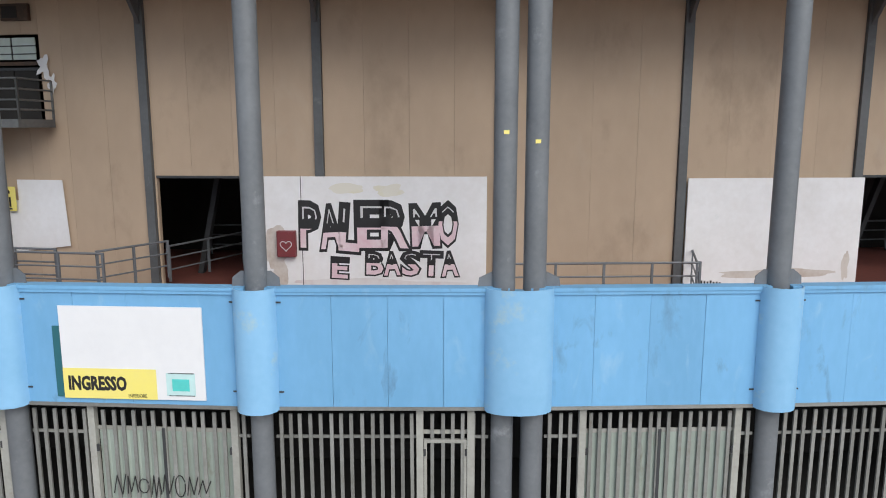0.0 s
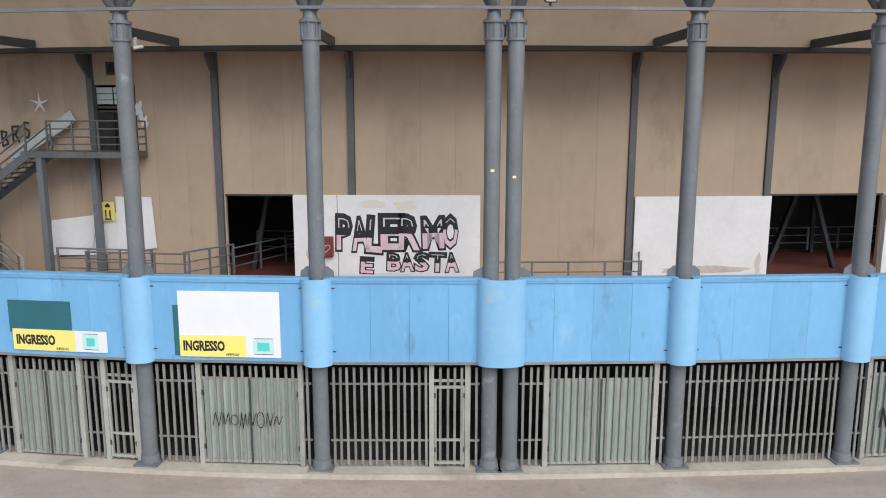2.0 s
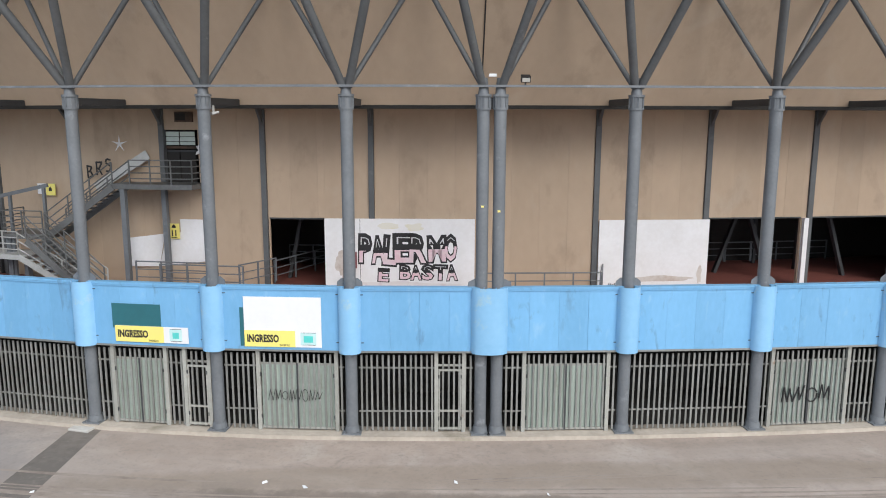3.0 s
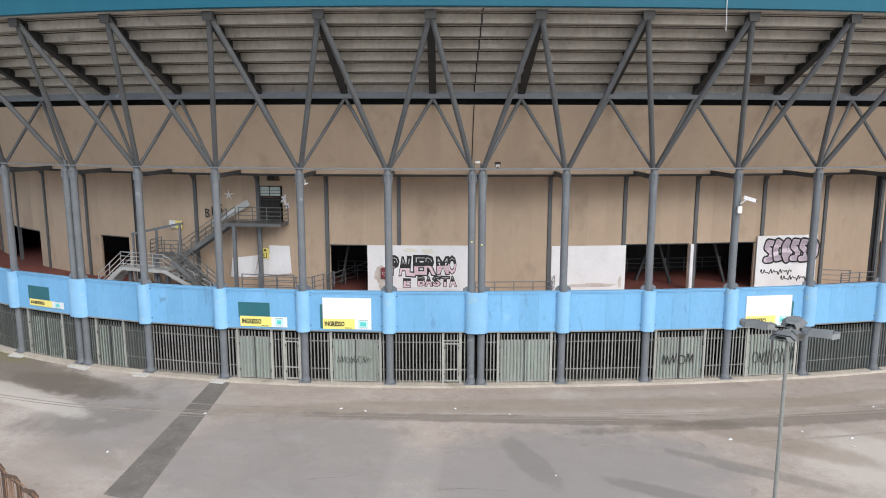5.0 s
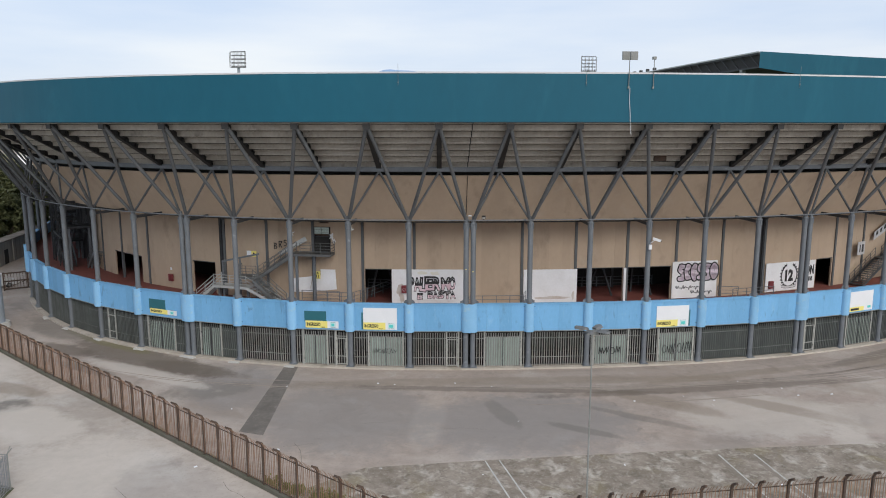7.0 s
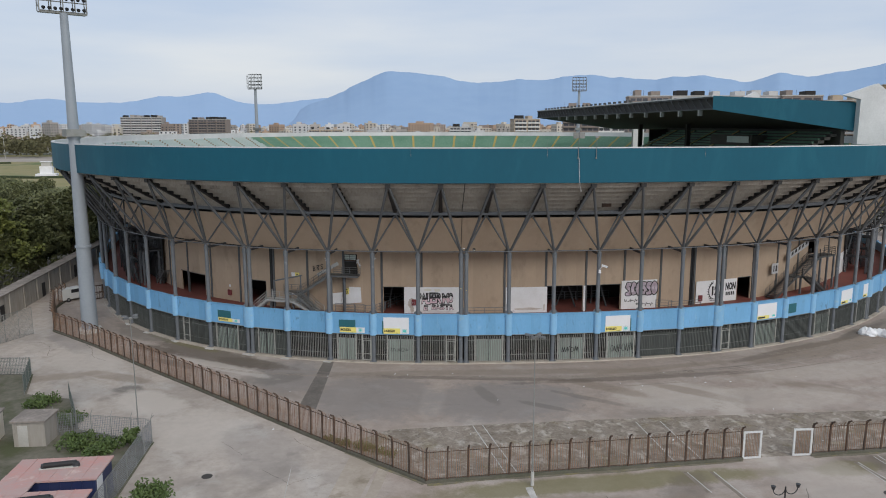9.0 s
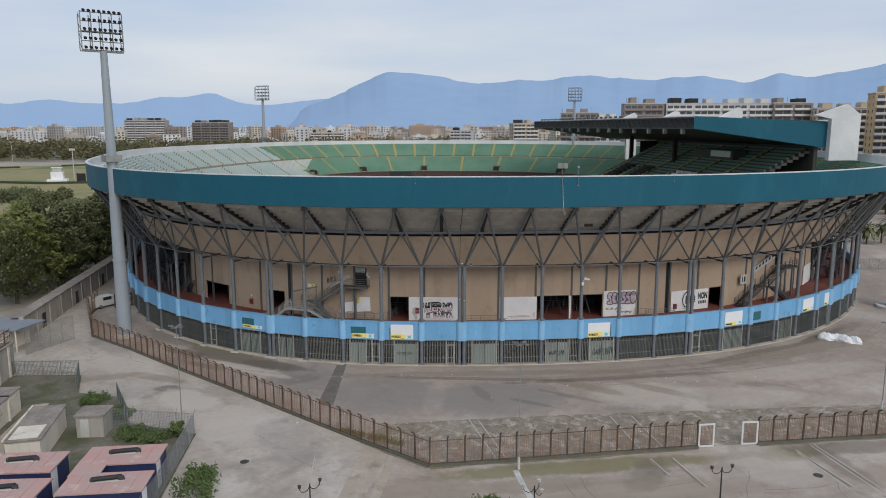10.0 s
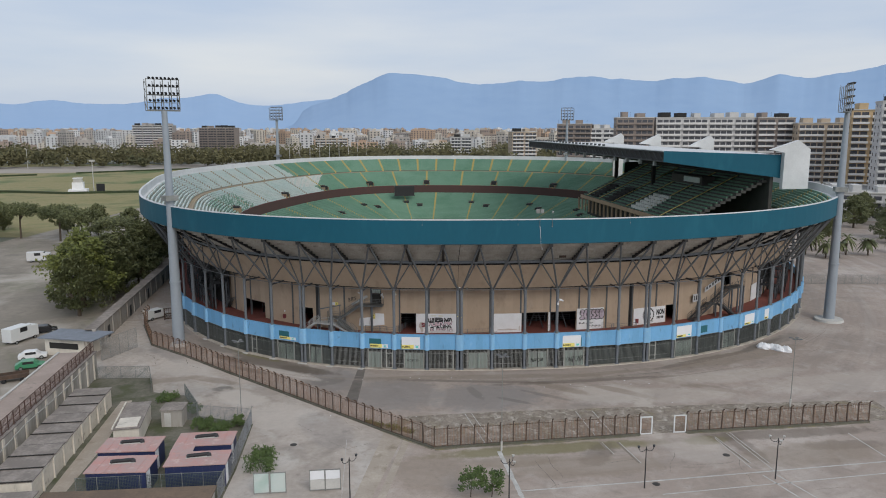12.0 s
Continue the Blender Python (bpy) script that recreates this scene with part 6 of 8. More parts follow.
# ---- floodlight towers ----
def tower(x, y, turn):
    t = thing("floodlight_tower", pose(x, y, 0, 0, 0, turn), "tall tapered grey steel mast with a rack of floodlights", "floodlight tower", "floodlight towers")
    part("mast", Geo().tube((0, 0, 0), (0, 0, 40.5), 1.02, 0.46, n=24), MAST, t)
    part("foot", Geo().tube((0, 0, 0), (0, 0, 0.5), 1.5, 1.4, n=20), PALECON, t)
    for z in (11.3, 25.2):
        part("ring", Geo().tube((0, 0, z), (0, 0, z + 0.25), 1.15 - z * 0.013, n=20), MAST, t)
    part("service_platform", Geo().box(-1.1, 1.1, -1.1, 1.1, 25.5, 26.4), GALV, t)
    rk = part("rack", Geo().box(-2.7, 2.7, -0.12, 0.12, 40.4, 40.7), GALV, t, "lattice rack of floodlights")
    for x_ in (-2.7, -1.35, 0, 1.35, 2.7):
        part("upright", Geo().box(x_ - 0.06, x_ + 0.06, -0.06, 0.06, 40.6, 45.7), GALV, rk)
        part("back_upright", Geo().box(x_ - 0.05, x_ + 0.05, 0.95, 1.05, 40.6, 45.3), GALV, rk)
    for z in (41.8, 43.1, 44.4, 45.6):
        part("crossbar", Geo().box(-2.7, 2.7, -0.06, 0.06, z - 0.06, z + 0.06), GALV, rk)
    for x_ in (-2.7, 2.7):
        for z in (40.6, 41.8, 43.1, 44.4):
            part("lattice", Geo().beam((x_, 0, z), (x_, 1.0, z + 1.2), 0.06, 0.06), GALV, rk)
    part("walkway", Geo().box(-2.7, 2.7, 0.1, 1.0, 40.45, 40.55).box(-2.7, 2.7, 0.1, 1.0, 43.0, 43.06), GALV, rk)
    for r_, z in enumerate((41.05, 42.25, 43.45, 44.65, 45.85)):
        for i in range(8):
            x_ = -2.3 + i * 0.657
            ob = part("floodlight", shared("flood_head", lambda g: g.tube((0, 0.1, 0), (0, -0.26, -0.13), 0.15, 0.22, n=10), BLACK), parent=rk, at=Matrix.Translation((x_, -0.15, z)))
    return t


MAST = material("mast_grey", (0.30, 0.335, 0.37), 0.45, 0.0, (0.25, 0.28, 0.31), 0.3, 0.5, 4)
for x, y, turn in ((-49.2, 26.4, 42), (73.2, 44.5, 75), (-74.3, 206.0, 170), (48.0, 224.0, 180)):
    tower(x, y, turn)
g = Geo().tube((73.2, 44.5, 0), (73.2, 44.5, 0.45), 2.7, 2.6, n=28)
tagged(part("tower_island", g, PALECON), "round pale concrete island at the foot of a mast", "island", kind="structure")


# pale slabs lying at the column feet
for k, w in ((-8, 0.9), (-7, 1.1), (-6, 1.2), (-5, 1.6), (-4, 1.0), (-9, 1.3), (-3, 0.9)):
    m_ = frame_at(arc(k), 0.55) @ pose(0.3 * math.sin(k * 5.0), 0, 0, 0, 0, 9 * math.sin(k * 3.0))
    sl = thing("concrete_slab", m_, "pale concrete slab lying at a column foot", "slab", "slabs at the column feet")
    bend(part("slab", Geo().box(-w / 2, w / 2, -0.28, 0.28, 0, 0.09), PALECON, sl), 0.02)

# ---- rusty outer fence ----
def post_mesh(g):
    g.box(-0.06, 0.06, -0.06, 0.06, 0, 2.6)
    g.beam((0, 0, 2.56), (0, -0.10, 2.80), 0.12, 0.11, (1, 0, 0))
    g.beam((0, -0.09, 2.78), (0, -0.42, 3.0), 0.12, 0.10, (1, 0, 0))


def fbar_mesh(g):
    g.box(-0.018, 0.018, -0.011, 0.011, 0.25, 2.55)
    g.beam((0, 0, 2.53), (0, -0.2, 2.84), 0.02, 0.016, (1, 0, 0))


CURB = material("dark_fence_curb", (0.15, 0.135, 0.115), 0.9, 0.0, (0.10, 0.10, 0.07), 0.8, 0.7, 5)
LINE_A = [(-61.5, 43.5), (-60.5, 38.5), (-53.9, 26.2), (-45.6, 20.0), (-35.7, 11.8), (-25.4, 3.5), (-17.1, -3.3), (-10.0, -9.1), (-3.2, -14.3), (22.2, -10.1)]
LINE_B = [(28.25, -9.25), (53.0, -5.6)]
for line in (LINE_A, LINE_B):
    for a, b in zip(line, line[1:]):
        a, b = Vector(a), Vector(b)
        L = (b - a).length
        ang = math.degrees(math.atan2((b - a).y, (b - a).x))
        f = thing("rusty_fence", pose(a.x, a.y, 0, 0, 0, ang), "rusty steel bar fence with posts bent over at the top", "fence", "rusty outer fence runs")
        n = max(1, round(L / 1.6))
        for i in range(n + (b.xy == Vector(line[-1]))):
            part("post", shared("rust_post", post_mesh, RUST), parent=f, at=pose(L * i / n, 0, 0, 0, random.uniform(-1.5, 1.5), 0))
        nb = round(L / 0.17)
        for i in range(nb):
            part("bar", shared("rust_bar", fbar_mesh, RUSTMESH), parent=f, at=pose(L * (i + 0.5) / nb, 0.0, 0, random.uniform(-1, 1), random.uniform(-1, 1), 0))
        for z in (0.3, 2.44):
            part("rail", Geo().box(0, L, -0.02, 0.02, z - 0.025, z + 0.025), RUST, f)
        part("curb", Geo().box(-0.1, L + 0.1, -0.17, 0.17, -0.02, 0.22), CURB, f, "low dark concrete curb")
for x, ang in (((22.3, -10.0), 8), ((26.65, -9.35), 4)):
    gt = thing("fence_gate", pose(x[0], x[1], 0, 0, 0, ang), "pale grey framed wire gate in the rusty fence", "gate", "small fence gates")
    for xx in (0.05, 1.5):
        part("stile", Geo().box(xx - 0.08, xx + 0.08, -0.1, -0.03, 0.06, 2.4), WHITECON, gt, "pale painted stile")
    for z in (0.14, 2.32):
        part("rail", Geo().box(0.13, 1.42, -0.1, -0.03, z - 0.08, z + 0.08), WHITECON, gt, "pale painted rail")
    for i in range(9):
        part("bar", Geo().box(0.25 + i * 0.13, 0.28 + i * 0.13, -0.08, -0.05, 0.22, 2.24), RUSTMESH, gt, "rusty upright bar")


gate_a, gate_b = Vector((-58.4, 43.0)), Vector((-54.0, 46.0))
gt = thing("rusty_gate", pose(gate_a.x, gate_a.y, 0, 0, 0, math.degrees(math.atan2((gate_b - gate_a).y, (gate_b - gate_a).x))), "dark rusty barred gate standing open beside the mast", "gate")
gl_ = (gate_b - gate_a).length
for x in (0.0, gl_ / 2, gl_):
    part("stile", Geo().box(x - 0.09, x + 0.09, -0.07, 0.07, 0, 2.4), RUST, gt)
for z in (0.2, 1.2, 2.25):
    part("rail", Geo().box(0, gl_, -0.05, 0.05, z - 0.08, z + 0.08), RUST, gt)
for i in range(16):
    x = (i + 0.5) * gl_ / 16
    part("bar", Geo().box(x - 0.03, x + 0.03, -0.02, 0.02, 0.2, 2.25), RUST, gt)
part("brace", Geo().beam((0.1, 0, 0.25), (gl_ - 0.1, 0, 2.2), 0.1, 0.06), RUST, gt)


# ---- lamp posts ----
def tall_lamp(x, y, h, turn):
    t = thing("street_lamp", pose(x, y, 0, 0, 0, turn), "tall slim grey street lamp with four flat lamp heads", "street lamp", "tall street lamps")
    part("pole", Geo().tube((0, 0, 0.3), (0, 0, h), 0.055, 0.032, n=12), GALV, t)
    part("foot", Geo().tube((0, 0, 0), (0, 0, 1.1), 0.13, 0.12, n=12), PALECON, t)
    part("hub", Geo().box(-0.22, 0.22, -0.16, 0.16, h - 0.12, h + 0.02), GALV, t)
    for i in range(4):
        a = radians(45 + 90 * i)
        m = pose(0, 0, h, 0, 0, math.degrees(a))
        part("arm", Geo().tube((0.05, 0, -0.03), (0.3, 0, 0.04), 0.03, n=8), GALV, t, at=m)
        g = Geo()
        for r0, r1, w0, w1 in ((0.22, 0.34, 0.10, 0.19), (0.34, 0.72, 0.19, 0.22), (0.72, 0.84, 0.22, 0.12)):
            g.strip([[(r0, -w0, 0.03), (r0, w0, 0.03)], [(r1, -w1, 0.05), (r1, w1, 0.05)]])
            g.strip([[(r0, w0, 0.03), (r0, w0 * 0.6, 0.11)], [(r1, w1, 0.05), (r1, w1 * 0.6, 0.13)]])
            g.strip([[(r0, w0 * 0.6, 0.11), (r0, -w0 * 0.6, 0.11)], [(r1, w1 * 0.6, 0.13), (r1, -w1 * 0.6, 0.13)]])
            g.strip([[(r0, -w0 * 0.6, 0.11), (r0, -w0, 0.03)], [(r1, -w1 * 0.6, 0.13), (r1, -w1, 0.05)]])
        part("lamp_head", g, STAIRSTEEL, t, at=m, label="flat dark grey lamp head")


for x, y, h, tr in ((4.8, -14.6, 11.6, 12), (-28.6, -6.3, 10.7, 30), (45.2, -0.5, 9.6, 5)):
    tall_lamp(x, y, h, tr)


def small_lamp(x, y, turn, three=True):
    t = thing("park_lamp", pose(x, y, 0, 0, 0, turn), "slim black park lamp with curved arms", "lamp post", "park lamps")
    part("pole", Geo().tube((0, 0, 0), (0, 0, 4.7), 0.07, 0.045, n=10), BLACK, t)
    for i in range(3 if three else 2):
        a = radians((120 if three else 180) * i)
        pts = []
        for j in range(7):
            q = math.pi * j / 6
            pts.append((math.cos(a) * (0.42 - 0.42 * math.cos(q)), math.sin(a) * (0.42 - 0.42 * math.cos(q)), 4.6 - 0.42 * math.sin(q)))
        part("arm", Geo().path(pts, 0.03, 6), BLACK, t)
        e = pts[-1]
        part("lamp_globe", Geo().tube((e[0], e[1], e[2]), (e[0], e[1], e[2] + 0.22), 0.09, 0.15, n=10), DARKSTEEL if not three else PALECON, t)


small_lamp(19.4, -23.5, 10, False)
small_lamp(34.2, -21.2, 25)
small_lamp(4.8, -26.6, 60)
small_lamp(-11.5, -26.5, 40, False)

# fittings on the rim
def rim_lamp(k, label, two=True):
    t = thing("rim_floodlight", frame_at(arc(k), 5.75), label, "floodlight", "floodlights on the rim")
    part("pole", Geo().tube((0, -0.05, 23.5), (0, -0.05, 25.6), 0.03, n=8), GALV, t)
    part("mount", Geo().box(-0.06, 0.06, -0.08, 0.05, 23.45, 23.6), GALV, t)
    if two:
        for sx in (-0.3, 0.3):
            part("lamp", Geo().box(sx - 0.27, sx + 0.27, -0.2, 0.0, 25.5, 26.1, None), GALV, t)
    else:
        part("lamp", Geo().box(-0.12, 0.12, -0.2, 0.1, 25.55, 25.75), GALV, t)


rim_lamp(2.15, "pair of pale floodlights on a pole at the rim")
rim_lamp(2.5, "small pale lamp on a bent pole at the rim", False)
cb = thing("hanging_cable", frame_at(arc(2.17), 5.77), "thin white cable hanging down the teal rim", "cable")
part("wire", Geo().path([(0, 0, 23.5), (0.02, 0, 22.4), (0.1, 0, 21.6), (0.15, 0.05, 20.9), (0.3, 0.3, 20.2), (0.5, 0.7, 20.0), (0.7, 1.3, 20.3)], 0.022, 5), BOARD, cb)
for k, h in ((-1.05, 0.9), (1.55, 1.1), (4.7, 0.9), (-13, 1.0), (12.5, 0.9)):
    an = thing("rim_antenna", frame_at(arc(k), 5.76), "thin white rod antenna on the rim", "antenna", "rod antennas")
    part("rod", Geo().tube((0, 0, 23.6), (0, 0, 24.3 + h), 0.011, n=5), GALV, an)
    part("clamp", Geo().box(-0.03, 0.03, -0.03, 0.02, 23.8, 23.9), GALV, an)

# ---- forecourt marks and litter ----
def ground_poly(name, pts, z, mat, label, category="ground patch"):
    return tagged(part(name, Geo().quad(*[(x, y, z) for x, y in pts]), mat), label, category, kind="structure")


DRAIN = material("dark_repaired_strip", (0.195, 0.172, 0.152), 0.85, 0.0, (0.135, 0.12, 0.106), 0.4, 0.8, 3, 0.3, 18, spot=(0.25, 0.22, 0.19), spot_scale=0.5, stains=[((0.10, 0.088, 0.075), 0.7, 0.6, 0.7), ((0.29, 0.26, 0.225), 1.5, 0.63, 0.6)])
MOSSY = material("cracked_mossy_concrete", (0.33, 0.282, 0.235), 0.95, 0.0, (0.215, 0.18, 0.145), 0.35, 0.8, 2.2, 0.5, 9, spot=(0.165, 0.135, 0.105), spot_scale=0.5, spot_cut=0.56, stains=[((0.50, 0.455, 0.40), 0.8, 0.58, 0.9), ((0.09, 0.075, 0.055), 1.6, 0.60, 0.75), ((0.23, 0.19, 0.085), 0.35, 0.63, 0.55), ((0.46, 0.42, 0.37), 4.0, 0.60, 0.5)])
MOSS = material("yellow_moss", (0.19, 0.165, 0.055), 0.95, 0.0, (0.14, 0.14, 0.05), 1.5, 0.7, 6, 0.5, 12)
PALEPAVE = material("pale_dusty_paving", (0.51, 0.445, 0.39), 0.9, 0.0, (0.345, 0.302, 0.262), 0.08, 0.7, 1.4, 0.25, 16, spot=(0.27, 0.245, 0.22), spot_scale=0.06, spot_cut=0.58, stains=[((0.52, 0.49, 0.455), 0.12, 0.58, 0.8), ((0.20, 0.172, 0.145), 0.17, 0.62, 0.7), ((0.17, 0.148, 0.125), 0.6, 0.66, 0.65), ((0.27, 0.24, 0.21), 5.0, 0.60, 0.45)])
ground_stains(PALEPAVE, [
    (-34.5, 5.0, 1.6, 1.2, 0, WETPATCH, 0.75), (-38.0, 9.0, 5.0, 1.0, -20, BROWNPATCH, 0.6), (-31.0, 1.5, 5.0, 2.4, -35, PALEPATCH, 0.7), (-43.0, 14.0, 6.0, 3.5, -40, PALEPATCH, 0.5),
    (-24.0, -5.0, 5.0, 4.0, -40, PALEPATCH, 0.55), (-50.0, 23.0, 7.0, 2.0, -50, GREYPATCH, 0.45), (-17.0, -9.0, 3.0, 6.0, 30, GREYPATCH, 0.35), (-46.0, 8.0, 7.0, 1.1, 20, BROWNPATCH, 0.5)])
ground_poly("ground_drain_strip", [(-14.3, 0.0), (-14.9, 14.4), (-16.1, 14.5), (-16.1, 0.6)], 0.004, DRAIN, "dark repaired strip across the forecourt")
ground_poly("ground_cracked_strip", [(-11.0, -8.1), (-3.2, -14.1), (22.3, -9.9), (58, -4.6), (58, 2.2), (27.4, -0.6), (12.7, -2.0), (1.4, -3.4), (-6.8, -4.6)], 0.004, MOSSY, "cracked mossy concrete strip along the fence")
ground_poly("ground_paving", [(-61.2, 42.5), (-60.5, 38.2), (-53.9, 25.9), (-45.6, 19.7), (-35.7, 11.5), (-25.4, 3.2), (-17.1, -3.6), (-10.0, -9.4), (-7.0, -11.6), (-12.5, -30.0), (-20, -60), (-62, -60), (-64, 20), (-66, 42)], 0.004, PALEPAVE, "pale dusty asphalt outside the fence")
DUSTSTRIP = material("dusty_concrete_strip", (0.46, 0.40, 0.335), 0.9, 0.0, (0.35, 0.30, 0.245), 0.3, 0.8, 3, 0.3, 14, spot=(0.24, 0.20, 0.15), spot_scale=0.4, spot_cut=0.6)
for pts, z in (([(-9.6, -9.8), (-7.2, -11.4), (-9.9, -30), (-11.6, -30)], 0.008), ([(-7.0, -11.5), (-6.2, -12.1), (-8.4, -30), (-9.2, -30)], 0.008)):
    ground_poly("ground_concrete_strip", pts, z, DUSTSTRIP, "pale concrete strip across the asphalt")
def mark(a, b, w, mat=None, z=0.012):
    a, b = Vector(a), Vector(b)
    d = (b - a).normalized()
    nrm = Vector((-d.y, d.x)) * w / 2
    rnd = random.Random(int(a.x * 31 + b.y * 7))
    n = max(2, int((b - a).length / 0.7))
    g = Geo()
    l, r = [], []
    for i in range(n + 1):
        p = a + (b - a) * i / n
        l.append((*(p + nrm * rnd.uniform(0.75, 1.1)), z))
        r.append((*(p - nrm * rnd.uniform(0.75, 1.1)), z))
    g.strip([l, r][::-1])
    return tagged(part("road_marking", g, mat or LINE), "worn white painted line on the asphalt", "road marking", kind="structure")


for a, b, w in (((4.5, -14.9), (6.4, -26.5), 0.55), ((20.3, -22.0), (52.0, -16.3), 0.22), ((6.3, -24.3), (20.3, -22.0), 0.20), ((21.0, -24.8), (52, -18.8), 0.18), ((33.2, -20.4), (35.2, -26.0), 0.18),
                ((34.7, -20.2), (37.0, -26.0), 0.18), ((33.3, -9.4), (34.9, -19.3), 0.10), ((31.3, -10.9), (32.6, -18.8), 0.10), ((48.5, -9.1), (49.4, -15.9), 0.16),
                ((60, 5.5), (100, 10), 0.2), ((0.6, -3.6), (2.9, -12.6), 0.10), ((1.5, -3.5), (3.8, -12.4), 0.10), ((-12.0, -30), (-14, -12), 0.05)):
    mark(a, b, w)
JOINT = material("dirty_joint", (0.15, 0.125, 0.10), 0.95, 0.0, (0.23, 0.195, 0.16), 0.8, 0.8, 4)
for a, b in (((15.3, -2.5), (16.5, -10.6)), ((17.6, -2.4), (18.8, -10.2)), ((16.9, -12.3), (17.7, -15.5)), ((19.0, -12.2), (20.3, -17.7)), ((31.2, -10.4), (32.8, -17.5)), ((33.5, -9.2), (34.9, -17.5))):
    tagged(mark(a, b, 0.3, JOINT, 0.0105), "dark dirty joint across the old concrete", "joint", kind="structure")
    tagged(mark((a[0] + 0.24, a[1]), (b[0] + 0.24, b[1]), 0.10, LINE, 0.0105), "thin pale edge beside a dirty joint", "joint", kind="structure")
TYRE = material("faint_tyre_mark", (0.17, 0.138, 0.112), 0.85, 0.0, (0.29, 0.245, 0.21), 0.5, 0.9, 3)
rnd_t = random.Random(8)
for base, k0, k1, count, spread in ((5.2, -6, 3, 16, 0.5), (5.0, 1, 8, 16, 0.55), (5.6, 5, 14, 18, 0.6), (3.1, -4, 10, 8, 0.5), (8.4, -3, 12, 8, 1.2)):
    g = Geo()
    for i in range(count):
        a = rnd_t.uniform(k0, k1 - 1.5)
        b = min(k1, a + rnd_t.uniform(1.0, 4.5))
        o0, w = base + rnd_t.gauss(0, spread), rnd_t.uniform(0.04, 0.2)
        n = max(4, int((b - a) * 3))
        inner, outer = [], []
        for j in range(n + 1):
            k = a + (b - a) * j / n
            o = o0 + 0.45 * math.sin(k * 0.45 + base)
            h = 0.012 + w * math.sin(math.pi * j / n) ** 0.6 * rnd_t.uniform(0.5, 1.0) / 2
            p, q = place(arc(k), o - h)[0], place(arc(k), o + h)[0]
            inner.append((p.x, p.y, 0.004 + 0.0002 * i))
            outer.append((q.x, q.y, 0.004 + 0.0002 * i))
        g.strip([outer, inner])
    tagged(part("tyre_mark", g, TYRE), "faint brown dirt tracks curving along the building", "tyre mark", kind="structure")
CRACK = material("dark_crack", (0.10, 0.092, 0.08), 0.95, 0.0, (0.15, 0.135, 0.115), 0.8, 0.7, 5)
rnd_c = random.Random(31)


def crack(x, y, ang, length, w):
    """A thin wandering crack in the asphalt."""
    g = Geo()
    l, r = [], []
    for i in range(int(length / 0.6) + 2):
        ang += rnd_c.gauss(0, 0.16)
        x, y = x + 0.6 * math.cos(ang), y + 0.6 * math.sin(ang)
        h = w * rnd_c.uniform(0.4, 1.2) / 2
        l.append((x - math.sin(ang) * h, y + math.cos(ang) * h, 0.0095))
        r.append((x + math.sin(ang) * h, y - math.cos(ang) * h, 0.0095))
    g.strip([l, r][::-1])
    tagged(part("ground_crack", g, CRACK), "thin dark crack in the old asphalt", "crack", kind="structure")


for i in range(7):
    crack(rnd_c.uniform(-14, 45), rnd_c.uniform(-3, 9), rnd_c.uniform(-0.3, 0.3), rnd_c.uniform(1, 3), 0.025)
for i in range(9):
    crack(rnd_c.uniform(-32, -10), rnd_c.uniform(-22, 0), rnd_c.uniform(0, 6.28), rnd_c.uniform(1.5, 4), 0.03)
for i in range(14):
    crack(rnd_c.uniform(-5, 50), rnd_c.uniform(-28, -17), rnd_c.choice((0.15, 1.45)) + rnd_c.gauss(0, 0.1), rnd_c.uniform(3, 7), 0.05)
for i in range(8):
    crack(rnd_c.uniform(-58, -38), rnd_c.uniform(12, 45), rnd_c.uniform(0, 6.28), rnd_c.uniform(3, 9), 0.05)
rnd = random.Random(5)
for i in range(30):
    x, y = rnd.uniform(-18, 40), rnd.uniform(-9, 11)
    if y < -8:
        continue
    p = thing("paper_scrap", pose(x, y, 0.005, 0, 0, rnd.uniform(0, 180)), "small crumpled white paper scrap on the asphalt", "litter", "paper scraps")
    s_ = rnd.uniform(0.04, 0.11)
    part("sheet", Geo().quad((-s_, -s_ * 0.6, 0.01), (s_, -s_ * 0.5, 0.02), (s_ * 0.9, s_ * 0.6, 0.06), (-s_ * 0.8, s_ * 0.7, 0.03)), BOARD, p)
hp = thing("plastic_heap", pose(54.3, 25.4, 0, 0, 0, -38), "heap of crumpled white plastic sheeting on the asphalt", "heap")
for i in range(9):
    g = Geo()
    cx, cy, r = -2.0 + i * 0.5, rnd.uniform(-0.45, 0.45), rnd.uniform(0.6, 1.0)
    rows = []
    for j in range(5):
        f_ = j / 4
        rows.append([(cx + r * math.cos(q * math.pi / 5) * (1 - f_ * f_ * 0.95) * rnd.uniform(0.75, 1.2), cy + r * 0.8 * math.sin(q * math.pi / 5) * (1 - f_ * f_ * 0.95) * rnd.uniform(0.75, 1.2), f_ * r * 1.1) for q in range(10)])
    g.strip([list(reversed(r_)) for r_ in rows], True)
    part("fold", g, BOARD, hp)
MAN = material("iron_cover", (0.07, 0.065, 0.06), 0.7, 0.3)
for x, y in ((20.9, -22.6), (31.0, -15.5), (-20.2, -13.5)):
    mh = thing("manhole_cover", pose(x, y, 0.008), "dark iron manhole cover set in the asphalt", "manhole cover", "manhole covers")
    part("lid", Geo().tube((0, 0, 0), (0, 0, 0.012), 0.42, n=18), MAN, mh)


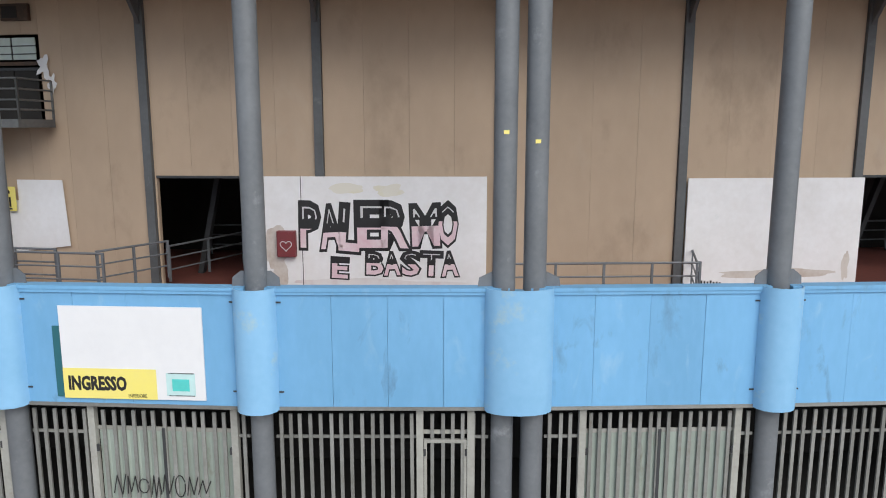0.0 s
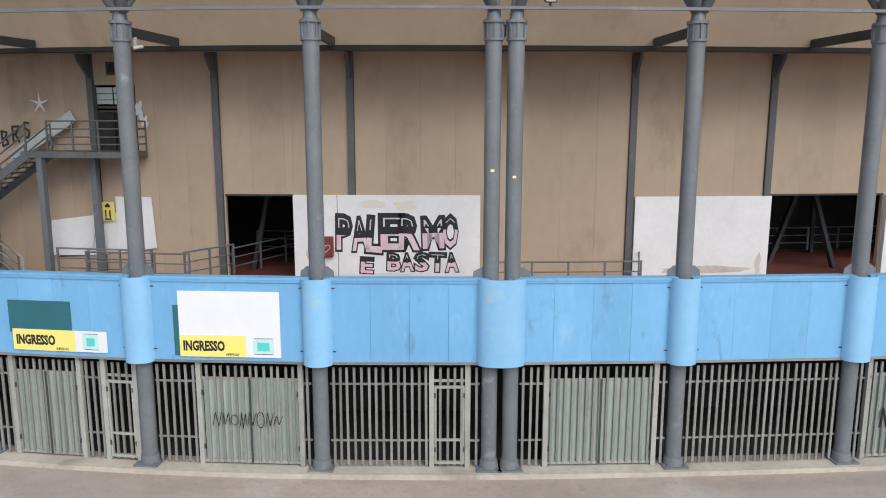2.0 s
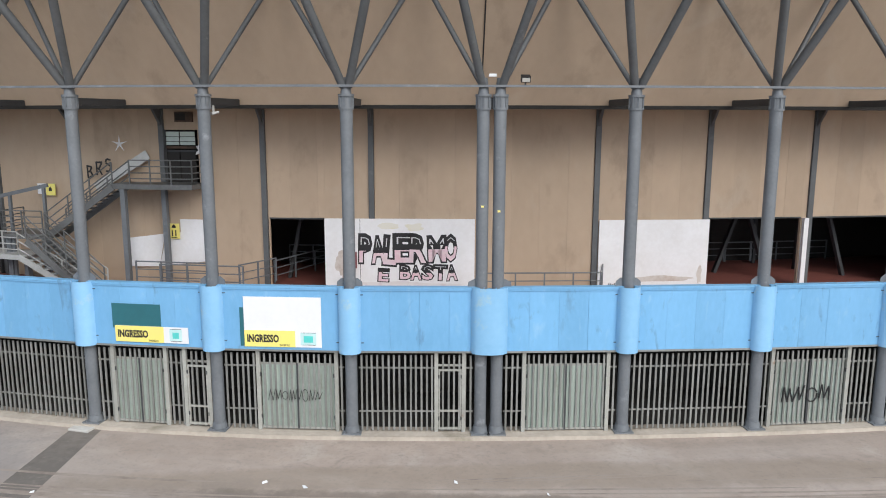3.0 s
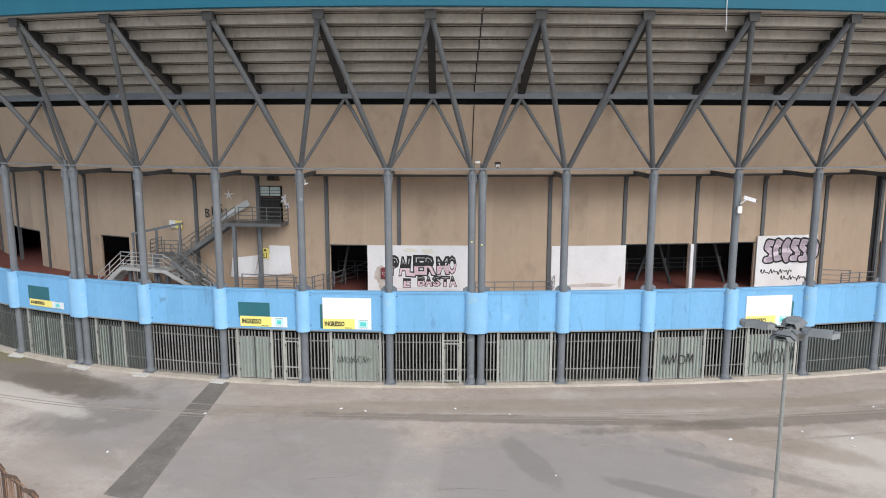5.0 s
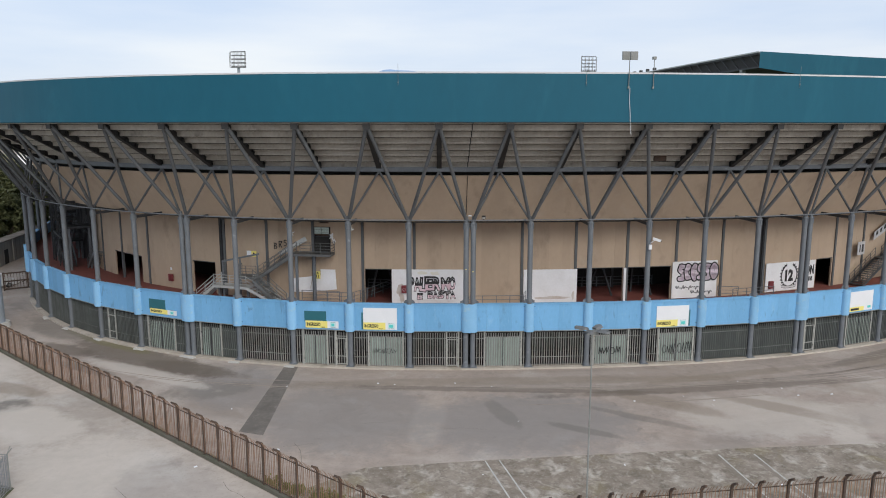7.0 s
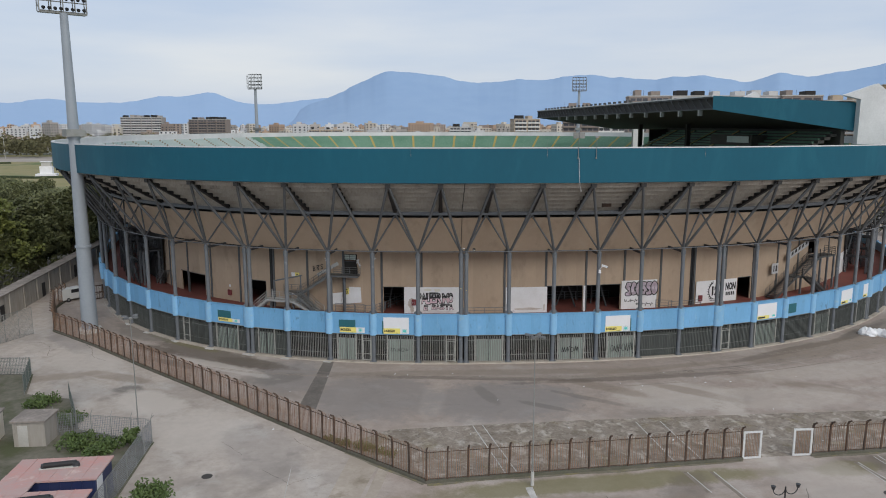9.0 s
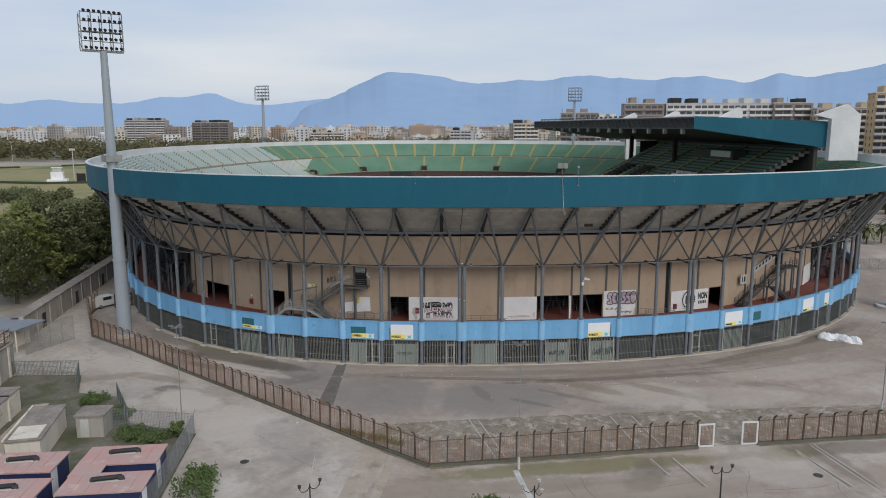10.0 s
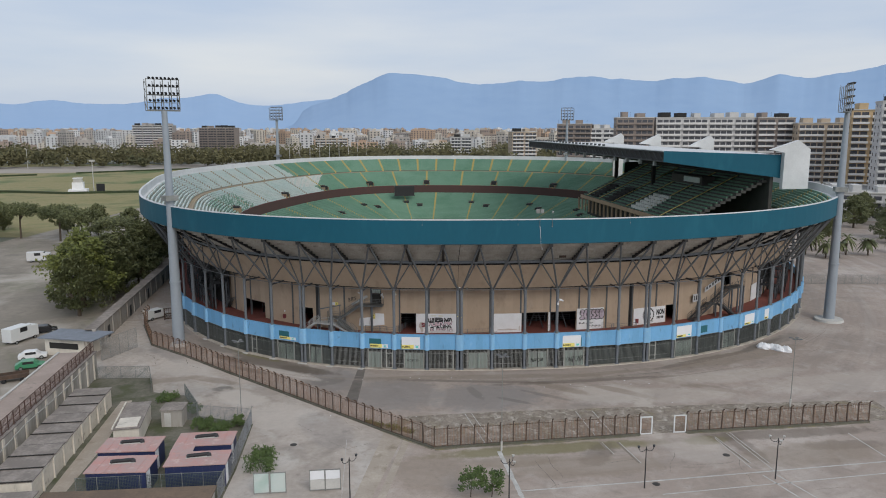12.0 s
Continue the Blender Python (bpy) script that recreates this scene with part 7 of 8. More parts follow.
def moss_edge(a, b, seed, width=0.5, off=0.3):
    """Uneven mossy fringe along a foot."""
    rn = random.Random(seed)
    a, b = Vector(a), Vector(b)
    d = (b - a).normalized()
    nrm = Vector((d.y, -d.x))
    n = max(3, int((b - a).length / 0.5))
    l, r = [], []
    for i in range(n + 1):
        p = a + (b - a) * i / n
        l.append((*(p + nrm * (off - 0.2)), 0.0135))
        r.append((*(p + nrm * (off + width * (0.45 + 0.55 * math.sin(i * 0.31 + seed) * math.sin(i * 0.13 + 2 * seed)) + rn.uniform(0, 0.06))), 0.0135))
    g = Geo()
    g.strip([l, r])
    tagged(part("moss_edge", g, MOSSFRINGE), "dark and yellow moss along the fence foot", "moss", kind="structure")


MOSSFRINGE = material("mossy_fringe", (0.25, 0.225, 0.175), 0.95, 0.0, (0.16, 0.145, 0.105), 0.9, 0.8, 6, 0.4, 14, spot=(0.25, 0.215, 0.09), spot_scale=0.7, spot_cut=0.56)
for i, (a, b) in enumerate(((LINE_A[3], LINE_A[4]), (LINE_A[4], LINE_A[5]), (LINE_A[5], LINE_A[6]), (LINE_A[6], LINE_A[7]), (LINE_A[7], LINE_A[8]), (LINE_A[8], LINE_A[9]), (LINE_B[0], LINE_B[1]))):
    if i > 3:
        moss_edge(a, b, i, 0.3)
    moss_edge(b, a, i + 20, 0.3)


# ---- yard beside the forecourt ----
PINKROOF = material("faded_pink_roof", (0.50, 0.25, 0.22), 0.8, 0.0, (0.42, 0.30, 0.28), 0.5, 0.7, 4, 0.2, spot=(0.55, 0.42, 0.38), spot_scale=0.7)
NAVY = material("dark_blue_container", (0.02, 0.03, 0.10), 0.5, 0.0, (0.03, 0.04, 0.10), 0.8, 0.5, 5)
GREYROOF = material("grey_bitumen_roof", (0.36, 0.315, 0.28), 0.9, 0.0, (0.20, 0.175, 0.155), 0.4, 0.8, 3, 0.3, spot=(0.29, 0.26, 0.235), spot_scale=0.5)
PLASTER = material("stained_plaster", (0.72, 0.665, 0.58), 0.9, 0.0, (0.55, 0.505, 0.435), 0.35, 0.6, 3, 0.2, stretch=(1, 1, 0.5), spot=(0.30, 0.275, 0.235), spot_scale=0.7, spot_cut=0.63)
GREYWALL = material("stained_grey_wall", (0.46, 0.43, 0.39), 0.9, 0.0, (0.27, 0.25, 0.22), 0.5, 0.6, 2.5, 0.2, stretch=(1, 1, 0.15), spot=(0.17, 0.155, 0.135), spot_scale=0.9, spot_cut=0.64)
MESHWIRE = material("wire_mesh_green", (0.10, 0.13, 0.12), 0.6)
BROWNROOF = material("brown_rusty_roof", (0.20, 0.14, 0.095), 0.9, 0.0, (0.13, 0.095, 0.07), 0.5, 0.7, 4, 0.2)
SHRUB = material("shrub_leaves", (0.05, 0.09, 0.02), 0.7, 0.0, (0.08, 0.12, 0.03), 0.5, 0.7, 3.0, vary=0.35, island=True)


def container(cx, cy, w, d, h, ang, label):
    t = thing("site_container", pose(cx, cy, 0, 0, 0, ang), label, "container", "blue site containers")
    bend(part("body", Geo().box(-w / 2 + 0.15, w / 2 - 0.15, -d / 2 + 0.15, d / 2 - 0.15, 0.0, h), NAVY, t), 0.03)
    part("corner_panel", Geo().box(w / 2 - 0.15, w / 2 - 0.1, -d / 2 + 0.4, -d / 2 + 1.4, 0.15, h - 0.1), BOARD, t, "white end door")
    rf = part("roof", Geo().box(-w / 2, w / 2, -d / 2, d / 2, h, h + 0.12), PINKROOF, t, "faded pink roof sheets")
    for i in range(1, 6):
        x = -w / 2 + w * i / 6
        part("seam", Geo().box(x - 0.02, x + 0.02, -d / 2, d / 2, h + 0.12, h + 0.15), PINKROOF, rf)
    for i in range(9):
        x = -w / 2 + 0.3 + (w - 0.6) * i / 8
        part("rib", Geo().box(x - 0.03, x + 0.03, -d / 2 + 0.11, -d / 2 + 0.15, 0.15, h - 0.05), NAVY, t)
    ac = thing("roof_duct", pose(cx, cy, h + 0.12, 0, 0, ang + 4), "dark rounded ventilation duct on the pink roof", "duct", "roof ducts")
    part("body", Geo().tube((-1.0, 0.2, 0.22), (1.1, 0.35, 0.22), 0.2, n=12), BLACK, ac)
    for x in (-1.0, 1.1):
        part("end_cap", Geo().tube((x, 0.27, 0.0), (x, 0.27, 0.3), 0.27, 0.22, n=12), DARKSTEEL, ac)
    part("curb", Geo().box(-1.3, 1.3, 0.0, 0.5, 0, 0.06), PALECON, ac)


container(-36.0, -24.2, 6.4, 3.9, 2.6, 4, "dark blue site container with a faded pink roof")
container(-37.1, -19.4, 6.4, 3.8, 2.6, 5, "dark blue site container with a faded pink roof")
container(-28.4, -22.7, 6.5, 3.4, 2.6, 7, "dark blue site container with a faded pink roof")
container(-29.2, -17.8, 6.4, 3.6, 2.6, 7, "dark blue site container with a faded pink roof")
lk = thing("link_roof", pose(-30.9, -20.3, 2.64, 0, 0, 8), "faded pink roof piece linking two containers", "roof piece")
part("sheet", Geo().box(-1.2, 1.2, -1.4, 1.6, 0, 0.1), PINKROOF, lk)

YARD = material("mossy_yard_ground", (0.19, 0.175, 0.14), 0.95, 0.0, (0.11, 0.105, 0.075), 0.3, 0.8, 2, 0.4, 10, spot=(0.075, 0.085, 0.04), spot_scale=0.3, spot_cut=0.55)
ground_poly("ground_yard", [(-43.2, -30), (-24.6, -29), (-25.2, -20.2), (-26.8, -7.4), (-34.6, -4.9), (-39.2, 2.4), (-44.3, 3.6), (-47.1, 9.6), (-56.2, 9.2), (-57.5, 4.0), (-50.3, -36)], 0.012, YARD, "dark mossy yard ground with dead leaves", "ground")
ground_poly("ground_lane", [(-42.8, -29), (-41.2, -29), (-43.0, -14), (-46.0, 0.5), (-47.4, 0.0)], 0.016, DUSTSTRIP, "pale dusty lane before the garages", "lane")
GARAGEDOOR = material("cream_door_paint", (0.68, 0.62, 0.53), 0.7, 0.0, (0.56, 0.51, 0.43), 0.8, 0.6, 5, spot=(0.28, 0.24, 0.19), spot_scale=1.0)
# row of garages
ga, gb = Vector((-43.6, -28.0)), Vector((-47.9, -1.6))
gd = (gb - ga)
gl = gd.length
gang = math.degrees(math.atan2(gd.y, gd.x))
for i in range(9):
    w = gl / 9
    p = ga + gd * (i / 9)
    t = thing("garage", pose(p.x, p.y, 0, 0, 0, gang), "low plastered garage with a grey roof and pale door", "garage", "row of garages")
    h = 2.5 + 0.05 * (i % 3)
    bend(part("body", Geo().box(0, w - 0.02, 0, 4.4, 0, h), PLASTER, t), 0.02)
    part("roof", Geo().box(-0.05, w - 0.06, -0.2, 4.5, h, h + 0.12), GREYROOF, t)
    part("edge", Geo().box(-0.1, 0.06, -0.2, 4.5, h + 0.12, h + 0.2), DARKIN, t)
    part("door", Geo().box(0.3, w - 0.35, -0.04, 0.0, 0.05, 2.1), GARAGEDOOR, t, "cream metal door")
    part("buttress", Geo().box(-0.1, 0.12, -0.16, 0.0, 0, h), PLASTER, t)

t = thing("shed", pose(-41.0, -10.4, 0, 0, 0, 14), "low plastered shed with a flat grey roof", "shed")
part("body", Geo().box(-1.45, 1.45, -4.2, 4.2, 0, 2.3), PLASTER, t)
part("roof", Geo().box(-1.6, 1.6, -4.35, 4.35, 2.3, 2.42), GREYROOF, t)
part("roof_hatch", Geo().box(-1.2, 1.2, -3.9, -1.0, 2.42, 2.5), PLASTER, t)
part("parapet", Geo().box(-1.6, -1.45, -4.35, 4.35, 2.42, 2.6), PLASTER, t)
t = thing("shed", pose(-37.0, -7.3, 0, 0, 0, 5), "small stained grey hut with a flat roof", "hut")
part("body", Geo().box(-1.3, 1.3, -1.2, 1.2, 0, 2.2), GREYWALL, t)
part("roof", Geo().box(-1.45, 1.45, -1.35, 1.35, 2.2, 2.35), GREYROOF, t)
part("door", Geo().box(-0.9, -0.1, -1.24, -1.2, 0.05, 1.9), PALECON, t)

PINKDUST = material("pinkish_terrace", (0.40, 0.32, 0.28), 0.9, 0.0, (0.31, 0.25, 0.215), 0.3, 0.7, 3, 0.2, spot=(0.20, 0.17, 0.145), spot_scale=0.5, spot_cut=0.62)
RAILRUST = material("dark_rusty_railing", (0.115, 0.062, 0.045), 0.85, 0.0, (0.08, 0.048, 0.038), 1.2, 0.7, 9)
BLUEROOF = material("blue_grey_roof", (0.23, 0.255, 0.30), 0.7, 0.0, (0.18, 0.20, 0.23), 0.5, 0.7, 3)
# wall with a rusty railing along the yard
wa, wb = Vector((-47.3, -43.0)), Vector((-55.7, 10.3))
wd_ = (wb - wa)
wang = math.degrees(math.atan2(wd_.y, wd_.x))
WTOP = 4.0
t = thing("wall_yard", pose(wa.x, wa.y, 0, 0, 0, wang), "stained pale wall with flaking paint carrying a raised terrace", "wall", kind="structure")
part("body", Geo().box(0, wd_.length, 0, 5.4, 0, WTOP - 0.15), GREYWALL, t)
part("coping", Geo().box(-0.1, wd_.length + 0.1, -0.12, 0.7, WTOP - 0.15, WTOP), GREYROOF, t)
part("terrace_floor", Geo().box(0, wd_.length, 0.7, 5.2, WTOP - 0.15, WTOP - 0.06), PINKDUST, t, "faded pinkish terrace paving")
part("kerb", Geo().box(0, wd_.length, 5.2, 5.5, WTOP - 0.15, WTOP + 0.12), PALECON, t)
for i in range(18):
    x = 1.5 + i * wd_.length / 18
    part("pier", Geo().box(x - 0.22, x + 0.22, -0.14, 0.0, 0, WTOP - 0.15), PLASTER, t)
part("pipe", Geo().path([(8, -0.2, 3.2), (18, -0.2, 2.6), (28, -0.2, 3.3), (40, -0.2, 2.9), (50, -0.2, 3.4)], 0.05, 6), PALECON, t, "pale pipe along the wall")
rr = thing("rusty_railing", t.matrix_basis.copy(), "dark rusty bar railing on top of the terrace wall", "railing")
n = int(wd_.length / 1.5)
for i in range(n):
    x = i * wd_.length / n
    part("post", Geo().box(x - 0.05, x + 0.05, 0.2, 0.3, WTOP, WTOP + 1.75), RAILRUST, rr)
for z in (0.12, 0.9, 1.68):
    part("rail", Geo().box(0, wd_.length, 0.23, 0.29, WTOP + z - 0.03, WTOP + z + 0.03), RAILRUST, rr)
nb = int(wd_.length / 0.28)
for i in range(nb):
    x = (i + 0.5) * wd_.length / nb
    part("bar", shared("yard_bar", lambda g: g.box(-0.022, 0.022, 0.24, 0.28, WTOP + 0.1, WTOP + 1.7), RAILRUST), parent=rr, at=Matrix.Translation((x, 0, 0)))
sh = thing("shelter", pose(-65.0, 21.6, 0, 0, 0, -10), "low grey shelter with a flat blue-grey roof", "shelter")
part("body", Geo().box(-4.5, 3.0, -1.6, 2.6, 0, 3.0), PLASTER, sh)
part("roof", Geo().box(-5.2, 5.2, -2.4, 3.2, 3.0, 3.2), BLUEROOF, sh)
part("window", Geo().box(-3.6, 1.8, -1.65, -1.6, 1.2, 2.2), DARKIN, sh)
for x in (3.8, 4.9):
    part("post", Geo().box(x - 0.07, x + 0.07, -2.2, -2.06, 0, 3.0), PLASTER, sh)

CLOTH = material("dusty_grey_wire", (0.30, 0.31, 0.335), 0.8, 0.0, (0.19, 0.20, 0.21), 0.6, 0.7, 4)
# wire fences of the yard
def wire_fence(pts, h, label, mat=MESHWIRE, tops=False):
    for a, b in zip(pts, pts[1:]):
        a, b = Vector(a), Vector(b)
        L = (b - a).length
        f = thing("wire_fence", pose(a.x, a.y, 0, 0, 0, math.degrees(math.atan2((b - a).y, (b - a).x))), label, "fence", "yard wire fences")
        n = max(1, round(L / 2.0))
        for i in range(n + 1):
            part("post", Geo().tube((L * i / n, 0, 0), (L * i / n, 0, h), 0.035, n=6), GALV, f)
            if tops:
                part("outrigger", Geo().tube((L * i / n, 0, h), (L * i / n, -0.3, h + 0.35), 0.025, n=5), GALV, f)
        for z in (0.1, h - 0.05):
            part("rail", Geo().tube((0, 0, z), (L, 0, z), 0.022, n=5), GALV, f)
        g = Geo()
        m_ = int(L / 0.16)
        for i in range(m_):
            g.box(L * i / m_ - 0.012, L * i / m_ + 0.012, -0.008, 0.008, 0.1, h)
        for i in range(int(h / 0.16)):
            g.box(0, L, -0.006, 0.006, 0.1 + i * 0.16, 0.122 + i * 0.16)
        tagged(part("mesh", g, mat, f), kind="stuff")


wire_fence([(-25.0, -27.0), (-25.4, -20.4), (-26.9, -7.6), (-36.2, -6.2)], 2.2, "grey wire mesh fence with bent post tops", CLOTH, tops=True)
wire_fence([(-39.2, 2.2), (-34.8, -4.9)], 1.9, "wire mesh fence beside the yard")
wire_fence([(-56.0, 9.0), (-47.2, 9.4), (-44.5, 3.5)], 2.0, "wire mesh fence beside the yard")
wire_fence([(-58.6, 17.5), (-56.0, 25.0)], 3.6, "tall grey mesh gate beside the wall", GALV)
wire_fence([(-39.8, -26.6), (-25.0, -24.8)], 2.3, "wire mesh fence before the containers")
bk = thing("brown_roof_shed", pose(-33.0, -29.5, 0, 0, 0, 6), "low shed with a brown rusty roof", "shed")
part("body", Geo().box(-8.5, 8.0, -3, 1.4, 0, 1.7), GREYWALL, bk)
part("roof", Geo().box(-8.7, 8.2, -3.2, 1.7, 1.7, 1.82), BROWNROOF, bk)
bk = thing("brown_roof_shed", pose(-44.0, -32.0, 0, 0, 0, 8), "low shed with a pale roof edge", "shed")
part("body", Geo().box(-4.5, 2.2, -3, 2.2, 0, 2.2), PLASTER, bk)
part("roof", Geo().box(-4.7, 2.4, -3.2, 2.4, 2.2, 2.34), GREYROOF, bk)
for i, (x, y) in enumerate(((-20.9, -25.4), (-19.2, -25.2), (-15.2, -24.6), (-13.6, -24.4))):
    t = thing("site_barrier", pose(x, y, 0, 0, 0, 8), "white translucent site barrier on a steel frame", "barrier", "white site barriers")
    part("frame", Geo().box(-0.78, 0.78, -0.04, 0.04, 0.1, 0.18).box(-0.78, 0.78, -0.04, 0.04, 2.3, 2.38).box(-0.82, -0.74, -0.04, 0.04, 0, 2.4).box(0.74, 0.82, -0.04, 0.04, 0, 2.4), GALV, t)
    part("sheet", Geo().box(-0.74, 0.74, -0.015, 0.015, 1.3 if i > 1 else 0.2, 2.3), BOARD if i > 1 else PALESEAT, t)
    part("lower_sheet", Geo().box(-0.74, 0.74, -0.012, 0.012, 0.18, 1.25), PALECON, t)

# long concrete wall behind the stadium's flank
la, lb = Vector((-62.6, 24.0)), Vector((-77.0, 104.0))
ld = lb - la
t = thing("wall_street", pose(la.x, la.y, 0, 0, 0, math.degrees(math.atan2(ld.y, ld.x))), "long stained concrete street wall with dark openings", "wall", kind="structure")
for i in range(16):
    x0, x1 = ld.length * i / 16, ld.length * (i + 1) / 16
    part("panel", Geo().box(x0 + 0.02, x1 - 0.02, 0, 0.4, 0, 3.4), GREYWALL, t)
    part("pier", Geo().box(x0 - 0.25, x0 + 0.25, -0.15, 0.5, 0, 3.55), GREYWALL, t)
    if i % 3 == 1:
        part("doorway", Geo().box(x0 + 1.8, x0 + 3.2, -0.02, 0.1, 0, 2.2), BLACK, t, "dark doorway")
part("coping", Geo().box(0, ld.length, -0.2, 1.8, 3.4, 3.6), GREYROOF, t)
SANDLOT = material("sandy_car_park", (0.30, 0.262, 0.215), 0.95, 0.0, (0.21, 0.185, 0.152), 0.05, 0.8, 0.6, 0.3, 10, spot=(0.38, 0.345, 0.30), spot_scale=0.04, spot_cut=0.56, stains=[((0.13, 0.12, 0.10), 0.12, 0.62, 0.7), ((0.12, 0.13, 0.06), 0.06, 0.62, 0.7)])
ground_poly("road_side", [(-64, 20), (-79, 105), (-82, 140), (-96, 330), (-160, 330), (-150, 100), (-120, -30), (-68, -30)], 0.002, SANDLOT, "dusty brown street and car park", "road")


# ---- vehicles ----
def car(x, y, ang, colour, label, van=False, truck=False):
    m = material("car_paint", colour, 0.3, 0.0, tuple(c * 0.9 for c in colour), 1.0, 0.3, 3)
    t = thing("van" if van or truck else "car", pose(x, y, 0, 0, 0, ang), label, "vehicle", "parked vehicles")
    if truck:
        prof = [(-3.0, 0.5), (3.0, 0.5), (3.0, 1.2), (2.9, 2.5), (1.4, 2.6), (1.3, 2.9), (-3.0, 2.9)]
        w, wheels = 1.05, (-1.9, 2.1)
    elif van:
        prof = [(-2.4, 0.35), (2.4, 0.35), (2.4, 1.0), (1.7, 1.2), (1.1, 1.95), (-2.35, 2.0)]
        w, wheels = 0.92, (-1.5, 1.5)
    else:
        prof = [(-2.1, 0.3), (2.1, 0.3), (2.1, 0.72), (1.2, 0.88), (0.6, 1.42), (-1.1, 1.45), (-1.8, 0.98), (-2.1, 0.9)]
        w, wheels = 0.84, (-1.3, 1.3)
    bend(part("body", Geo().prism(prof, -w, w), m, t), 0.06)
    zt = max(z for _, z in prof)
    part("windscreen", Geo().prism([(prof[-4][0] + 0.02 if not van else 1.66, 0.95 if not van else 1.25), (prof[4 if not van else 4][0] + 0.03, zt - 0.1), (prof[4][0] - 0.05, zt - 0.1), (0.9, 0.95 if not van else 1.25)], -w * 0.85, w * 0.85), BLACK, t)
    for sy in (-1, 1):
        part("side_glass", Geo().box(-1.0, 0.55, sy * (w + 0.005) - 0.01, sy * (w + 0.005) + 0.01, zt * 0.66, zt * 0.93), BLACK, t)
        part("headlight", Geo().box(prof[1][0] - 0.02, prof[1][0] + 0.03, sy * w * 0.7 - 0.16, sy * w * 0.7 + 0.16, 0.6, 0.75), PALECON, t)
    for xw in wheels:
        for sy in (-1, 1):
            wh = part("wheel", Geo().tube((xw, sy * (w - 0.2), 0.32), (xw, sy * (w + 0.01), 0.32), 0.32, n=16), BLACK, t)
            part("rim", Geo().tube((xw, sy * (w + 0.01), 0.32), (xw, sy * (w + 0.03), 0.32), 0.19, n=12), GALV, wh)


car(-60.6, 44.2, 60, (0.62, 0.62, 0.60), "white van parked by the fence corner", van=True)
car(-78.5, 28.5, 75, (0.66, 0.67, 0.66), "white box truck parked in the yard", truck=True)
car(-81.5, 22.0, 75, (0.60, 0.60, 0.60), "grey and white van parked in the yard", van=True)
car(-77.3, 34.0, 30, (0.02, 0.02, 0.022), "black car parked under the trees")
car(-70.6, 18.6, 25, (0.72, 0.72, 0.72), "white car parked beside the wall")
car(-68.2, 13.8, 25, (0.06, 0.25, 0.13), "green car parked beside the wall")
car(-119, 105, 20, (0.6, 0.6, 0.6), "white box truck on the sandy yard", truck=True)
tr = thing("rusty_trailer", pose(-67.5, 8.0, 0, 0, 0, 30), "low rusty trailer beside the wall", "trailer")
part("bed", Geo().box(-2.2, 2.2, -0.9, 0.9, 0.6, 0.8), RUST, tr)
for sy in (-0.9, 0.9):
    part("side", Geo().box(-2.2, 2.2, sy - 0.03, sy + 0.03, 0.8, 1.2), RUST, tr)
for xw in (-1.2, 1.2):
    part("wheel", Geo().tube((xw, -0.95, 0.3), (xw, 0.95, 0.3), 0.3, n=12), BLACK, tr)


# ---- trees ----
def crown_geo(clumps, leaves, size, rnd, shape):
    g = Geo()
    for _ in range(clumps):
        c, r = shape(rnd)
        for _ in range(leaves):
            d = Vector((rnd.gauss(0, 1), rnd.gauss(0, 1), rnd.gauss(0, 0.8))).normalized() * (r * rnd.random() ** 0.4)
            p = c + d
            a = Vector((rnd.gauss(0, 1), rnd.gauss(0, 1), rnd.gauss(0, 1))).normalized() * size * rnd.uniform(0.6, 1.3)
            b = a.orthogonal().normalized() * size * rnd.uniform(0.35, 0.7)
            g.quad(p - a, p + b, p + a, p - b)
    return g


def tree_proto(h, spread, seed, leaf, pine=False):
    rnd = random.Random(seed)
    t = thing("tree", pose(0, 0, -200), "dark green broadleaf tree with an uneven crown" if not pine else "dark green umbrella-shaped pine", "tree", "trees beside the stadium")
    g = Geo()
    trunk_h = h * (0.22 if not pine else 0.62)
    g.tube((0, 0, 0), (0.15, 0.1, trunk_h), h * 0.03, h * 0.018, n=8)
    for i in range(6):
        a = rnd.uniform(0, 6.28)
        g.tube((0.15, 0.1, trunk_h * rnd.uniform(0.8, 1)), (spread * 0.55 * math.cos(a), spread * 0.55 * math.sin(a), trunk_h + h * rnd.uniform(0.15, 0.35)), h * 0.012, h * 0.004, n=6)
    part("trunk", g, BARK, t)

    def shape(r):
        a, q = r.uniform(0, 6.28), r.random() ** 0.5
        if pine:
            return Vector((spread * q * math.cos(a), spread * q * math.sin(a), h * r.uniform(0.72, 0.93) - 0.12 * spread * q)), spread * 0.22
        zc = r.random()
        lobe = 1 + 0.45 * math.sin(2 * a + 5 * zc + seed) * math.sin(3 * a - 4 * zc)
        rad = spread * math.sin(math.pi * (0.22 + 0.74 * zc)) * q ** 0.6 * lobe
        return Vector((rad * math.cos(a), rad * math.sin(a), h * (0.16 + 0.78 * zc))), spread * r.uniform(0.12, 0.27)

    part("crown", crown_geo(120, 44, 0.27, rnd, shape), leaf, t)
    return t


